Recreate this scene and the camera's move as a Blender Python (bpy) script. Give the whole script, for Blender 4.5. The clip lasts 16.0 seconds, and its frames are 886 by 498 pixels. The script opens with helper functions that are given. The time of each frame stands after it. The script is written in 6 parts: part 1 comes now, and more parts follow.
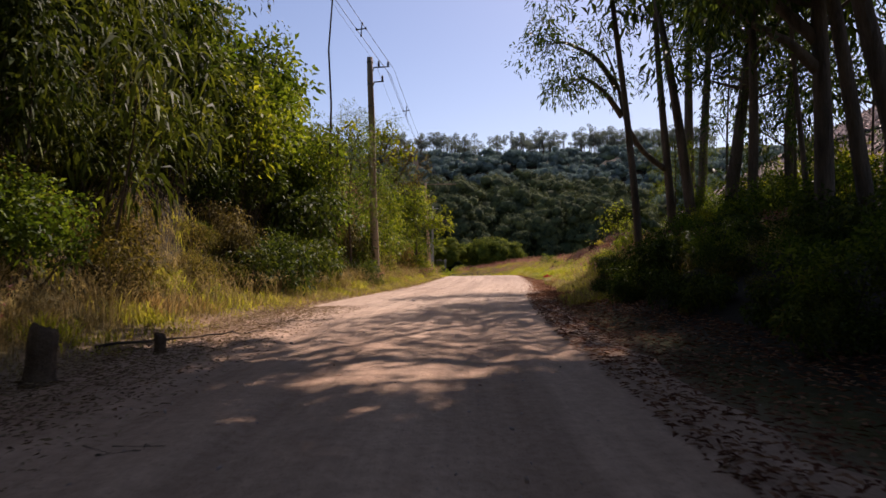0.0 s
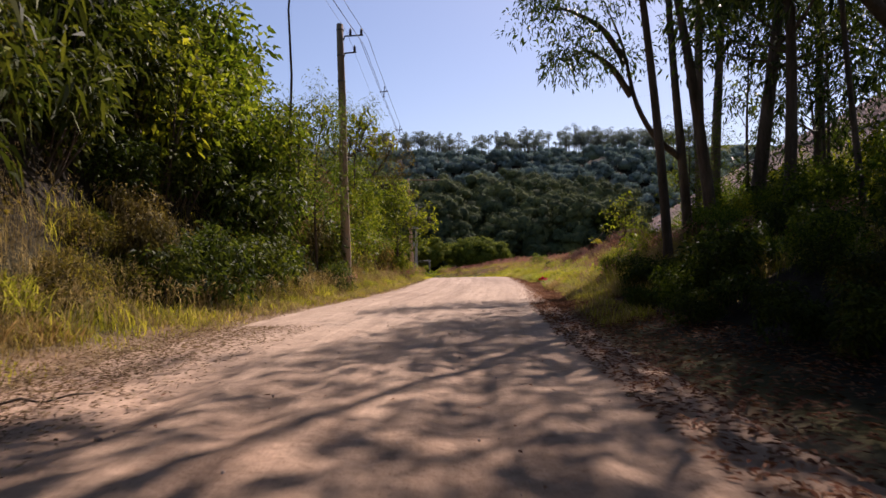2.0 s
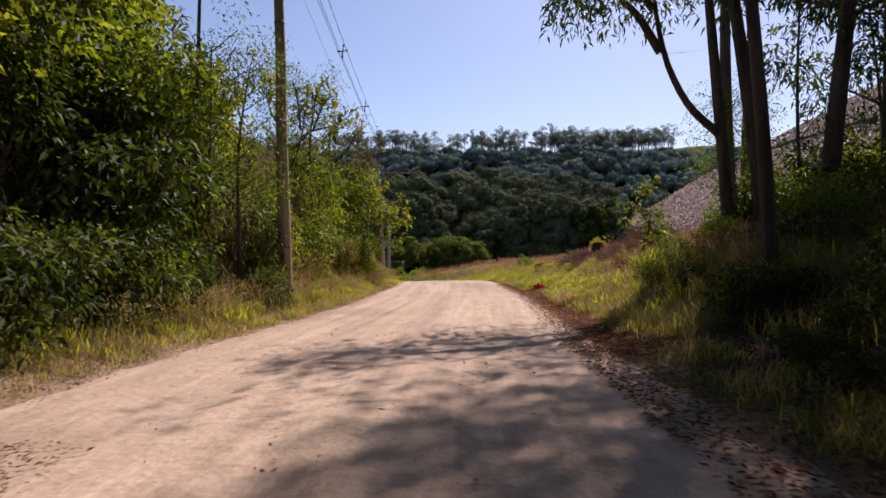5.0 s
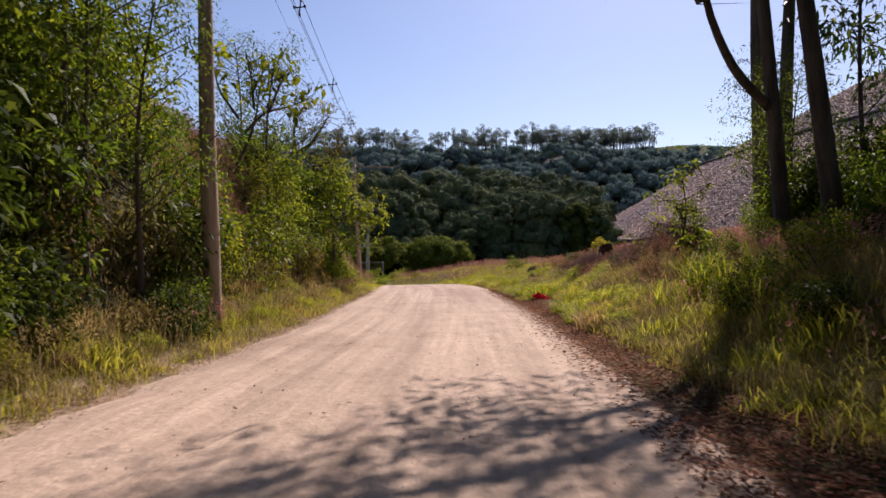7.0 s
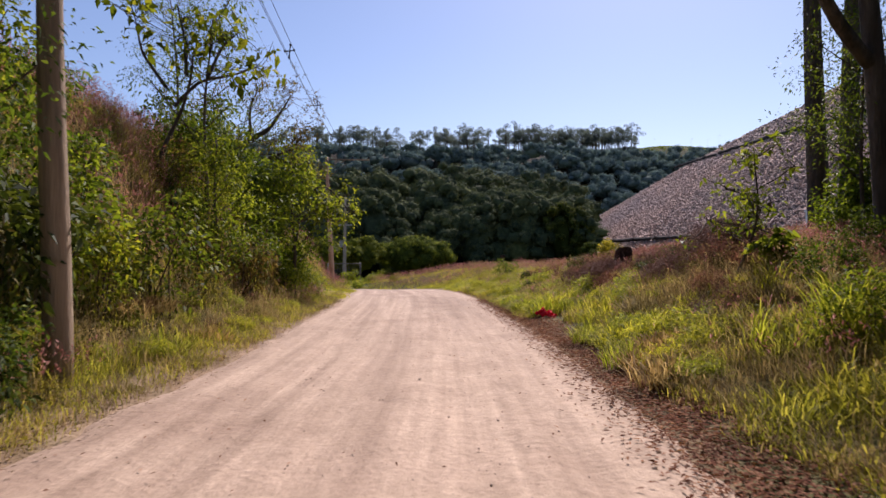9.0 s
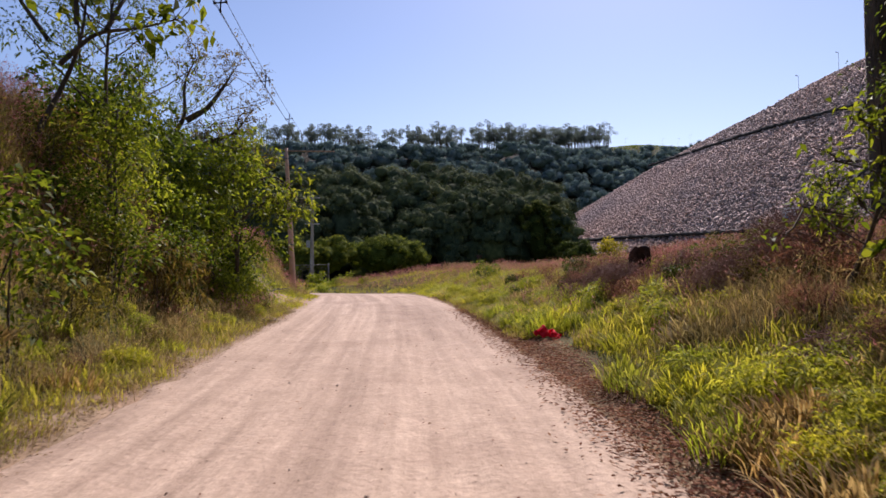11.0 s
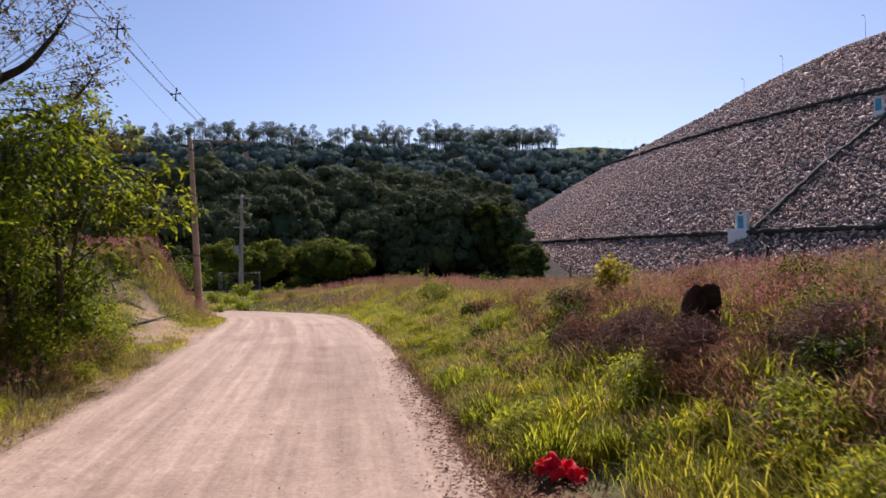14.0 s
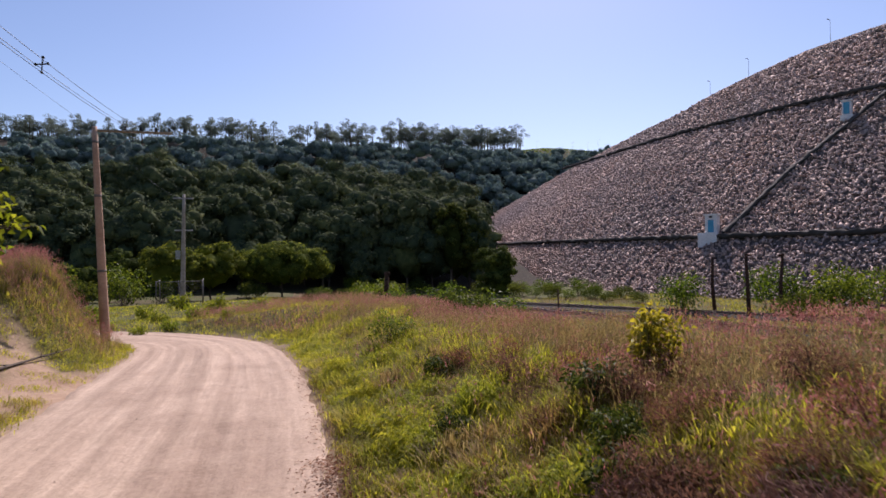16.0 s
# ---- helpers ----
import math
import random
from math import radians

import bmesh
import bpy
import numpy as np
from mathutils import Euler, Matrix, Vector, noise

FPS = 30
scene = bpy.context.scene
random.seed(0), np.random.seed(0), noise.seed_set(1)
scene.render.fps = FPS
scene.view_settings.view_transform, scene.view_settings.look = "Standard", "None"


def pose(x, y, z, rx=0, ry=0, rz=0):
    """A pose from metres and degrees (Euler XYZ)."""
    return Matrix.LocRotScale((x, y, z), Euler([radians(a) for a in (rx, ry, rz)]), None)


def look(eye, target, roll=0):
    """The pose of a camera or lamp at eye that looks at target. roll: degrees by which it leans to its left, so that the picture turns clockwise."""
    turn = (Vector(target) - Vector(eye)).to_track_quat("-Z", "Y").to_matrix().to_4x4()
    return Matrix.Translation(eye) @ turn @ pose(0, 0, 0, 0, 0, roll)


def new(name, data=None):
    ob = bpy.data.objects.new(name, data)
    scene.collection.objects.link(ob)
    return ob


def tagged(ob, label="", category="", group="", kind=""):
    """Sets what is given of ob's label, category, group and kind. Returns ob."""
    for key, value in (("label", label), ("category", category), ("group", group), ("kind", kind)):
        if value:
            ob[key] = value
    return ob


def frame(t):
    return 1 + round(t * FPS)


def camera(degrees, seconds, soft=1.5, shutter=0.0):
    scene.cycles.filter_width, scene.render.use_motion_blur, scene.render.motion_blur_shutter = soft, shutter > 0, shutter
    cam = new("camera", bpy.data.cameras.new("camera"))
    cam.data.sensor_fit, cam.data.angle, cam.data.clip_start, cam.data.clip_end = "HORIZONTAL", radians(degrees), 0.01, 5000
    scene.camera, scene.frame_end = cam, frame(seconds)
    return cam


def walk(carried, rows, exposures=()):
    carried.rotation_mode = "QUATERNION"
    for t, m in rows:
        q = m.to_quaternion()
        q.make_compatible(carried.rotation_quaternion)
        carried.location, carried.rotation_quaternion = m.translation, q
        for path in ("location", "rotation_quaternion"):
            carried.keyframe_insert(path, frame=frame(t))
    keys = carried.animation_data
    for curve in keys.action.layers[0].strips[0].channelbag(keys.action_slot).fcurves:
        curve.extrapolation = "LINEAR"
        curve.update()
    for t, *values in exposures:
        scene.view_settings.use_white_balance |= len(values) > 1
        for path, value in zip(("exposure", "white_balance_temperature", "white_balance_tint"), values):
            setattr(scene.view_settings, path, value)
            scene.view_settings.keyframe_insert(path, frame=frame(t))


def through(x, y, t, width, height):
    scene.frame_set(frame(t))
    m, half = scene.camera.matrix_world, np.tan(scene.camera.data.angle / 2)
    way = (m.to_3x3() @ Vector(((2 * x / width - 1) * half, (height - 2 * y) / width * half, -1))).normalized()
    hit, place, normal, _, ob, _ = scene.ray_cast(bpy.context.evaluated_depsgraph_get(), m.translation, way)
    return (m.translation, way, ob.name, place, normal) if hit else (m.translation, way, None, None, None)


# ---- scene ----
cam = camera(69.0, 16.0, soft=1.5, shutter=0.35)
PATH = [
    (0, (-0.869, -0.512, 1.492), (-0.8, 1.487, 1.509), -0.8),
    (0.5, (-0.828, 0.391, 1.474), (-0.747, 2.39, 1.492), -0.9),
    (1, (-0.783, 1.305, 1.463), (-0.69, 3.303, 1.48), -0.9),
    (1.5, (-0.734, 2.24, 1.465), (-0.628, 4.238, 1.482), -0.9),
    (2, (-0.678, 3.197, 1.477), (-0.561, 5.193, 1.494), -0.9),
    (2.5, (-0.624, 4.152, 1.497), (-0.493, 6.148, 1.513), -0.9),
    (3, (-0.56, 5.085, 1.512), (-0.418, 7.08, 1.528), -0.8),
    (3.5, (-0.506, 5.992, 1.493), (-0.351, 7.986, 1.508), -0.7),
    (4, (-0.442, 6.934, 1.495), (-0.274, 8.926, 1.511), -0.7),
    (6.5, (-0.012, 11.993, 1.649), (0.225, 13.979, 1.663), -0.9),
    (7, (0.106, 13.076, 1.685), (0.358, 15.06, 1.698), -0.9),
    (7.5, (0.235, 14.189, 1.721), (0.501, 16.171, 1.734), -0.9),
    (8, (0.369, 15.294, 1.762), (0.649, 17.274, 1.773), -0.8),
    (8.5, (0.522, 16.384, 1.799), (0.816, 18.363, 1.81), -0.7),
    (9, (0.68, 17.446, 1.832), (0.99, 19.422, 1.843), -0.7),
    (11.5, (1.562, 22.332, 1.935), (1.977, 24.288, 1.944), -1.0),
    (12, (1.812, 23.381, 2.006), (2.253, 25.332, 2.016), -1.0),
    (12.5, (2.085, 24.465, 2.092), (2.555, 26.409, 2.101), -1.0),
    (13, (2.384, 25.542, 2.199), (2.88, 27.479, 2.208), -1.0),
    (13.5, (2.699, 26.625, 2.315), (3.222, 28.556, 2.323), -1.0),
    (14, (3.035, 27.734, 2.437), (3.583, 29.657, 2.446), -1.1),
    (14.5, (3.393, 28.892, 2.575), (3.967, 30.808, 2.583), -1.1),
    (15, (3.772, 30.119, 2.737), (4.373, 32.027, 2.745), -1.0),
    (15.5, (4.201, 31.423, 2.921), (4.829, 33.321, 2.928), -1.0),
    (16, (4.658, 32.771, 3.123), (5.312, 34.661, 3.129), -0.9),
]
walk(cam, [(t, look(eye, target, roll)) for t, eye, target, roll in PATH], [(0, 0.42, 6900, 29), (2, 0.42, 6750, 28), (4, 0.42, 6620, 27), (7, 0.42, 6450, 26), (8.5, 0.42, 6300, 26), (16, 0.37, 6200, 27)])


# ---- light ----
SUN_AZ, SUN_EL = radians(28.0), radians(43.0)          # clockwise from +y, above the horizon
sun_dir = Vector((math.sin(SUN_AZ) * math.cos(SUN_EL), math.cos(SUN_AZ) * math.cos(SUN_EL), math.sin(SUN_EL)))
world = bpy.data.worlds.new("world")
world.use_nodes = True
scene.world = world
wn, wl = world.node_tree.nodes, world.node_tree.links
wn.clear()
sky = wn.new("ShaderNodeTexSky")
sky.sky_type = "NISHITA"
sky.sun_disc = False
sky.sun_elevation, sky.sun_rotation = SUN_EL, SUN_AZ
sky.air_density, sky.dust_density, sky.ozone_density = 1.0, 0.45, 2.6
wback = wn.new("ShaderNodeBackground")
wback.inputs[1].default_value = 0.088
wout = wn.new("ShaderNodeOutputWorld")
wl.new(sky.outputs[0], wback.inputs[0])
wl.new(wback.outputs[0], wout.inputs[0])
sun_data = bpy.data.lights.new("sun", "SUN")
sun_data.energy, sun_data.angle, sun_data.color = 5.0, radians(0.53), (1.0, 0.94, 0.85)
sun = new("sun", sun_data)
sun.matrix_world = look(sun_dir * 50, (0, 0, 0))
scene.view_settings.exposure = 0.0

# ---- materials ----
class Mat:
    """A node material, with short ways to wire it."""

    def __init__(self, name):
        self.m = bpy.data.materials.new(name)
        self.m.use_nodes = True
        self.n, self.l = self.m.node_tree.nodes, self.m.node_tree.links
        self.n.clear()
        self.out = self.n.new("ShaderNodeOutputMaterial")

    def node(self, kind, **values):
        made = self.n.new("ShaderNode" + kind)
        for key, value in values.items():
            made.inputs[key.replace("_", " ")].default_value = value
        return made

    def link(self, a, b):
        self.l.new(a, b)

    def noise(self, scale, detail=5.0, where=None, stretch=None):
        tex = self.node("TexNoise", Scale=scale, Detail=detail, Roughness=0.6)
        co = where or self.node("TexCoord").outputs["Object"]
        if stretch:
            mapping = self.node("Mapping", Scale=stretch)
            self.link(co, mapping.inputs[0])
            co = mapping.outputs[0]
        self.link(co, tex.inputs["Vector"])
        return tex.outputs["Fac"]

    def ramp(self, fac, *stops):
        r = self.node("ValToRGB")
        while len(r.color_ramp.elements) < len(stops):
            r.color_ramp.elements.new(0.5)
        for e, (p, c) in zip(r.color_ramp.elements, stops):
            e.position, e.color = p, (*c, 1)
        self.link(fac, r.inputs[0])
        return r.outputs[0]

    def mix(self, fac, a, b, mode="MIX"):
        mx = self.n.new("ShaderNodeMix")
        mx.data_type, mx.blend_type = "RGBA", mode
        for sock, v in ((mx.inputs[0], fac), (mx.inputs[6], a), (mx.inputs[7], b)):
            if hasattr(v, "links"):
                self.link(v, sock)
            else:
                sock.default_value = v if not isinstance(v, tuple) else (*v, 1)
        return mx.outputs[2]

    def bump(self, height, strength, distance=0.02):
        b = self.node("Bump", Strength=strength, Distance=distance)
        self.link(height, b.inputs["Height"])
        return b.outputs[0]

    def surface(self, color, rough=0.8, normal=None, metal=0.0, spec=0.3):
        p = self.node("BsdfPrincipled", Roughness=rough, Metallic=metal)
        p.inputs["Specular IOR Level"].default_value = spec
        if hasattr(color, "links"):
            self.link(color, p.inputs["Base Color"])
        else:
            p.inputs["Base Color"].default_value = (*color, 1)
        if normal:
            self.link(normal, p.inputs["Normal"])
        self.link(p.outputs[0], self.out.inputs[0])
        return p


def leaf_material(name, dark, mid, light, through=0.4, rough=0.55, spec=0.15, glow=(1.25, 1.2, 0.55), relief=0.0):
    """Foliage: colour by leaf and by plant, some light let through."""
    k = Mat(name)
    geo, info = k.node("NewGeometry"), k.node("ObjectInfo")
    base = k.ramp(geo.outputs["Random Per Island"], (0.0, dark), (0.55, mid), (1.0, light))
    patch = k.noise(0.9, 3.0, where=geo.outputs["Position"])
    tone = k.ramp(patch, (0.3, (0.62, 0.66, 0.6)), (0.7, (1.2, 1.15, 1.0)))
    col = k.mix(1.0, base, tone, "MULTIPLY")
    plant = k.ramp(info.outputs["Random"], (0.0, (0.75, 0.85, 0.8)), (0.5, (1.0, 1.0, 1.0)), (1.0, (1.2, 1.05, 0.85)))
    col = k.mix(0.8, col, plant, "MULTIPLY")
    rough_leaf = k.bump(k.noise(1.7, 4.0, where=geo.outputs["Position"]), 1.0, relief) if relief else None
    p = k.surface(col, rough, rough_leaf, spec=spec)
    tr = k.node("BsdfTranslucent")
    warm = k.mix(1.0, col, glow, "MULTIPLY")
    k.link(warm, tr.inputs[0])
    both = k.node("MixShader", Fac=through)
    k.link(p.outputs[0], both.inputs[1])
    k.link(tr.outputs[0], both.inputs[2])
    k.link(both.outputs[0], k.out.inputs[0])
    return k.m


def plain(name, a, b, scale, rough=0.8, bump=0.3, dist=0.02, stretch=None, metal=0.0, spec=0.3):
    """Two tones of noise, a coarse and a fine one, with relief."""
    k = Mat(name)
    coarse, fine = k.noise(scale, 6.0, stretch=stretch), k.noise(scale * 9, 4.0, stretch=stretch)
    col = k.ramp(coarse, (0.3, a), (0.7, b))
    col = k.mix(0.5, col, k.ramp(fine, (0.25, (0.55, 0.55, 0.55)), (0.75, (1.3, 1.3, 1.3))), "MULTIPLY")
    k.surface(col, rough, k.bump(fine, bump, dist), metal, spec)
    return k.m


LEAF_BUSH = leaf_material("bush_leaf", (0.035, 0.06, 0.01), (0.09, 0.14, 0.02), (0.21, 0.26, 0.04), 0.5)
LEAF_BRIGHT = leaf_material("bright_leaf", (0.07, 0.10, 0.012), (0.17, 0.22, 0.022), (0.33, 0.36, 0.05), 0.58)
# shade of bank and undergrowth is put into this darker leaf colour
LEAF_SHADED = leaf_material("shaded_leaf", (0.022, 0.038, 0.011), (0.058, 0.084, 0.02), (0.14, 0.175, 0.04), 0.34, 0.62, 0.12)
LEAF_DRY = leaf_material("dry_leaf", (0.06, 0.045, 0.02), (0.14, 0.11, 0.045), (0.27, 0.22, 0.10), 0.3, 0.8, 0.1)
LEAF_EUC = leaf_material("eucalyptus_leaf", (0.02, 0.04, 0.012), (0.05, 0.085, 0.022), (0.13, 0.18, 0.045), 0.4, 0.5, 0.25)
LEAF_FAR = leaf_material("forest_leaf", (0.066, 0.088, 0.056), (0.098, 0.121, 0.066), (0.150, 0.166, 0.072), 0.24, 0.85, 0.06, (1.05, 1.08, 0.8))
# pale blue of distant haze is put into the next two leaf colours
LEAF_RIDGE_HAZED = leaf_material("hazed_ridge_leaf", (0.19, 0.25, 0.30), (0.22, 0.285, 0.325), (0.25, 0.31, 0.33), 0.5, 0.9, 0.05, (1.05, 1.1, 0.85))
LEAF_SKYLINE_HAZED = leaf_material("hazed_skyline_leaf", (0.125, 0.165, 0.185), (0.15, 0.195, 0.215), (0.18, 0.22, 0.23), 0.5, 0.95, 0.02, (1.0, 1.05, 0.95))
LEAF_OLIVE = leaf_material("olive_leaf", (0.05, 0.045, 0.014), (0.13, 0.11, 0.03), (0.27, 0.22, 0.08), 0.45, 0.7, 0.1)
LEAF_VALLEY = leaf_material("valley_leaf", (0.035, 0.052, 0.014), (0.075, 0.10, 0.026), (0.14, 0.17, 0.045), 0.4, 0.8, 0.05)
LEAF_YELLOW = leaf_material("yellow_leaf", (0.16, 0.16, 0.02), (0.31, 0.295, 0.04), (0.46, 0.41, 0.08), 0.5)
LEAF_SPREAD = leaf_material("spreading_leaf", (0.075, 0.10, 0.022), (0.15, 0.19, 0.04), (0.25, 0.29, 0.07), 0.55, 0.8, 0.05)
GRASS_GREEN = leaf_material("green_grass", (0.15, 0.165, 0.028), (0.31, 0.315, 0.058), (0.50, 0.46, 0.14), 0.58, 0.6, 0.1)
GRASS_LUSH = leaf_material("lush_grass", (0.16, 0.19, 0.022), (0.34, 0.37, 0.046), (0.52, 0.51, 0.115), 0.6, 0.6, 0.1)
GRASS_DRY = leaf_material("dry_grass", (0.20, 0.142, 0.07), (0.36, 0.258, 0.135), (0.52, 0.405, 0.24), 0.45, 0.7, 0.08, (1.1, 1.05, 0.75))
GRASS_PINK = leaf_material("pink_grass", (0.28, 0.095, 0.095), (0.47, 0.20, 0.19), (0.60, 0.37, 0.345), 0.5, 0.8, 0.05, (1.0, 0.85, 0.88))
LEAF_WEED = leaf_material("dead_weed_leaf", (0.10, 0.048, 0.036), (0.21, 0.11, 0.08), (0.37, 0.22, 0.165), 0.45, 0.8, 0.05, (1.0, 0.85, 0.8))
LITTER = leaf_material("litter_leaf", (0.085, 0.030, 0.020), (0.18, 0.072, 0.046), (0.36, 0.20, 0.14), 0.2, 0.9, 0.06)
LITTER_PALE = leaf_material("pale_litter_leaf", (0.12, 0.062, 0.044), (0.25, 0.155, 0.112), (0.43, 0.31, 0.24), 0.2, 0.9, 0.05)
BARK_EUC = plain("eucalyptus_bark", (0.04, 0.03, 0.022), (0.17, 0.132, 0.098), 2.0, 0.9, 1.0, 0.06, (1.6, 1.6, 0.3))
BARK = plain("bark", (0.045, 0.032, 0.022), (0.12, 0.09, 0.065), 2.5, 0.9, 0.6, 0.03, (1, 1, 0.3))
POLE_WOOD = plain("weathered_pole", (0.17, 0.122, 0.078), (0.42, 0.32, 0.215), 2.4, 0.9, 0.9, 0.02, (3, 3, 0.15))
CONCRETE_POLE = plain("reddish_concrete", (0.40, 0.235, 0.15), (0.56, 0.375, 0.255), 1.6, 0.85, 0.4, 0.015)
CONCRETE = plain("concrete", (0.32, 0.30, 0.28), (0.46, 0.44, 0.41), 0.6, 0.85, 0.2)
DARK_STONE = plain("dark_masonry", (0.035, 0.032, 0.028), (0.08, 0.07, 0.06), 0.4, 0.95, 0.4, 0.05)
STEEL = plain("galvanised_steel", (0.28, 0.28, 0.28), (0.42, 0.42, 0.42), 3.0, 0.5, 0.1, 0.005, None, 0.6)
RUST = plain("rusty_rail", (0.10, 0.06, 0.04), (0.20, 0.13, 0.09), 2.0, 0.6, 0.2, 0.01, None, 0.5)
BLACK = plain("black_insulator", (0.015, 0.015, 0.017), (0.03, 0.03, 0.034), 4.0, 0.5, 0.1)
WHITE = plain("white_paint", (0.70, 0.69, 0.66), (0.82, 0.81, 0.79), 0.7, 0.7, 0.1)
BLUE = plain("blue_paint", (0.05, 0.28, 0.42), (0.08, 0.36, 0.52), 1.0, 0.5, 0.05)
CLOTH = plain("red_cloth", (0.66, 0.006, 0.02), (0.86, 0.016, 0.045), 6.0, 0.8, 0.3, 0.01)
CHAR = plain("charred_wood", (0.025, 0.015, 0.011), (0.13, 0.065, 0.042), 5.0, 0.95, 1.0, 0.08)
TWIG = plain("dead_twig", (0.13, 0.062, 0.046), (0.30, 0.17, 0.125), 8.0, 0.9, 0.3)


def road_material():
    k = Mat("sandy_road")
    uv = k.node("TexCoord").outputs["UV"]
    streak = k.noise(1.0, 6.0, where=uv, stretch=(2.6, 0.06, 1))
    fine_streak = k.noise(1.0, 5.0, where=uv, stretch=(9.0, 0.35, 1))
    patch, grain, speck = k.noise(0.35, 5.0), k.noise(14.0, 6.0), k.noise(55.0, 3.0)
    col = k.ramp(patch, (0.28, (0.36, 0.262, 0.192)), (0.48, (0.465, 0.353, 0.262)), (0.75, (0.495, 0.374, 0.28)))
    col = k.mix(0.8, col, k.ramp(streak, (0.32, (0.70, 0.66, 0.64)), (0.66, (1.16, 1.15, 1.14))), "MULTIPLY")
    col = k.mix(0.35, col, k.ramp(fine_streak, (0.32, (0.74, 0.71, 0.69)), (0.68, (1.14, 1.14, 1.14))), "MULTIPLY")
    along = k.node("SeparateXYZ")
    k.link(k.node("NewGeometry").outputs["Position"], along.inputs[0])
    red_soil = k.node("MapRange")
    k.link(along.outputs["Y"], red_soil.inputs[0])
    red_soil.inputs["From Min"].default_value, red_soil.inputs["From Max"].default_value = 13.0, 4.0
    col = k.mix(red_soil.outputs[0], col, k.mix(1.0, col, (1.0, 0.89, 0.81), "MULTIPLY"))
    lump = k.noise(3.2, 5.0)
    col = k.mix(0.4, col, k.ramp(lump, (0.3, (0.78, 0.76, 0.74)), (0.7, (1.14, 1.14, 1.14))), "MULTIPLY")
    col = k.mix(0.6, col, k.ramp(grain, (0.25, (0.66, 0.64, 0.62)), (0.75, (1.22, 1.22, 1.22))), "MULTIPLY")
    col = k.mix(0.55, col, k.ramp(speck, (0.28, (0.35, 0.3, 0.28)), (0.42, (1.0, 1.0, 1.0))), "MULTIPLY")
    k.surface(col, 0.95, k.bump(k.mix(0.5, grain, lump), 0.9, 0.045), spec=0.15)
    return k.m


def ground_material():
    k = Mat("earth")
    bare = k.node("Attribute")
    bare.attribute_name = "bare"
    coarse, mid, fine = k.noise(0.12, 5.0), k.noise(1.1, 6.0), k.noise(9.0, 6.0)
    turf = k.ramp(mid, (0.3, (0.045, 0.04, 0.018)), (0.55, (0.085, 0.085, 0.03)), (0.8, (0.13, 0.115, 0.05)))
    turf = k.mix(0.5, turf, k.ramp(coarse, (0.35, (0.09, 0.11, 0.03)), (0.65, (0.12, 0.08, 0.045))))
    # dark leafy soil, coloured deeper to carry the shade under the trees
    humus_shade = k.node("Attribute")
    humus_shade.attribute_name = "humus_shade"
    turf = k.mix(humus_shade.outputs["Fac"], turf, k.ramp(mid, (0.3, (0.022, 0.018, 0.012)), (0.7, (0.05, 0.04, 0.026))))
    soil = k.ramp(mid, (0.3, (0.30, 0.19, 0.12)), (0.7, (0.44, 0.31, 0.21)))
    col = k.mix(bare.outputs["Fac"], turf, soil)
    col = k.mix(0.6, col, k.ramp(fine, (0.2, (0.55, 0.55, 0.55)), (0.8, (1.3, 1.3, 1.3))), "MULTIPLY")
    k.surface(col, 0.95, k.bump(fine, 0.7, 0.06), spec=0.1)
    return k.m


def rock_material():
    k = Mat("dam_rock")
    geo, info = k.node("NewGeometry"), k.node("ObjectInfo")
    each = k.mix(1.0, geo.outputs["Random Per Island"], info.outputs["Random"], "EXCLUSION")
    col = k.ramp(each, (0.0, (0.34, 0.258, 0.22)), (0.45, (0.465, 0.36, 0.306)), (0.8, (0.565, 0.448, 0.385)), (1.0, (0.60, 0.42, 0.325)))
    patch = k.noise(0.035, 4.0, where=geo.outputs["Position"])
    col = k.mix(0.7, col, k.ramp(patch, (0.35, (0.85, 0.85, 0.9)), (0.7, (1.15, 1.0, 0.92))), "MULTIPLY")
    fine = k.noise(2.5, 5.0, where=geo.outputs["Position"])
    col = k.mix(0.6, col, k.ramp(fine, (0.25, (0.6, 0.6, 0.6)), (0.75, (1.3, 1.3, 1.3))), "MULTIPLY")
    k.surface(col, 0.85, k.bump(fine, 0.5, 0.15), spec=0.25)
    return k.m


# bed coloured darker than the boulders to put shade in their gaps
ROCK_BED = plain("rock_bed", (0.12, 0.092, 0.08), (0.22, 0.17, 0.145), 1.6, 0.95, 1.0, 0.3)
ROAD, EARTH, ROCK = road_material(), ground_material(), rock_material()

# ---- building helpers ----


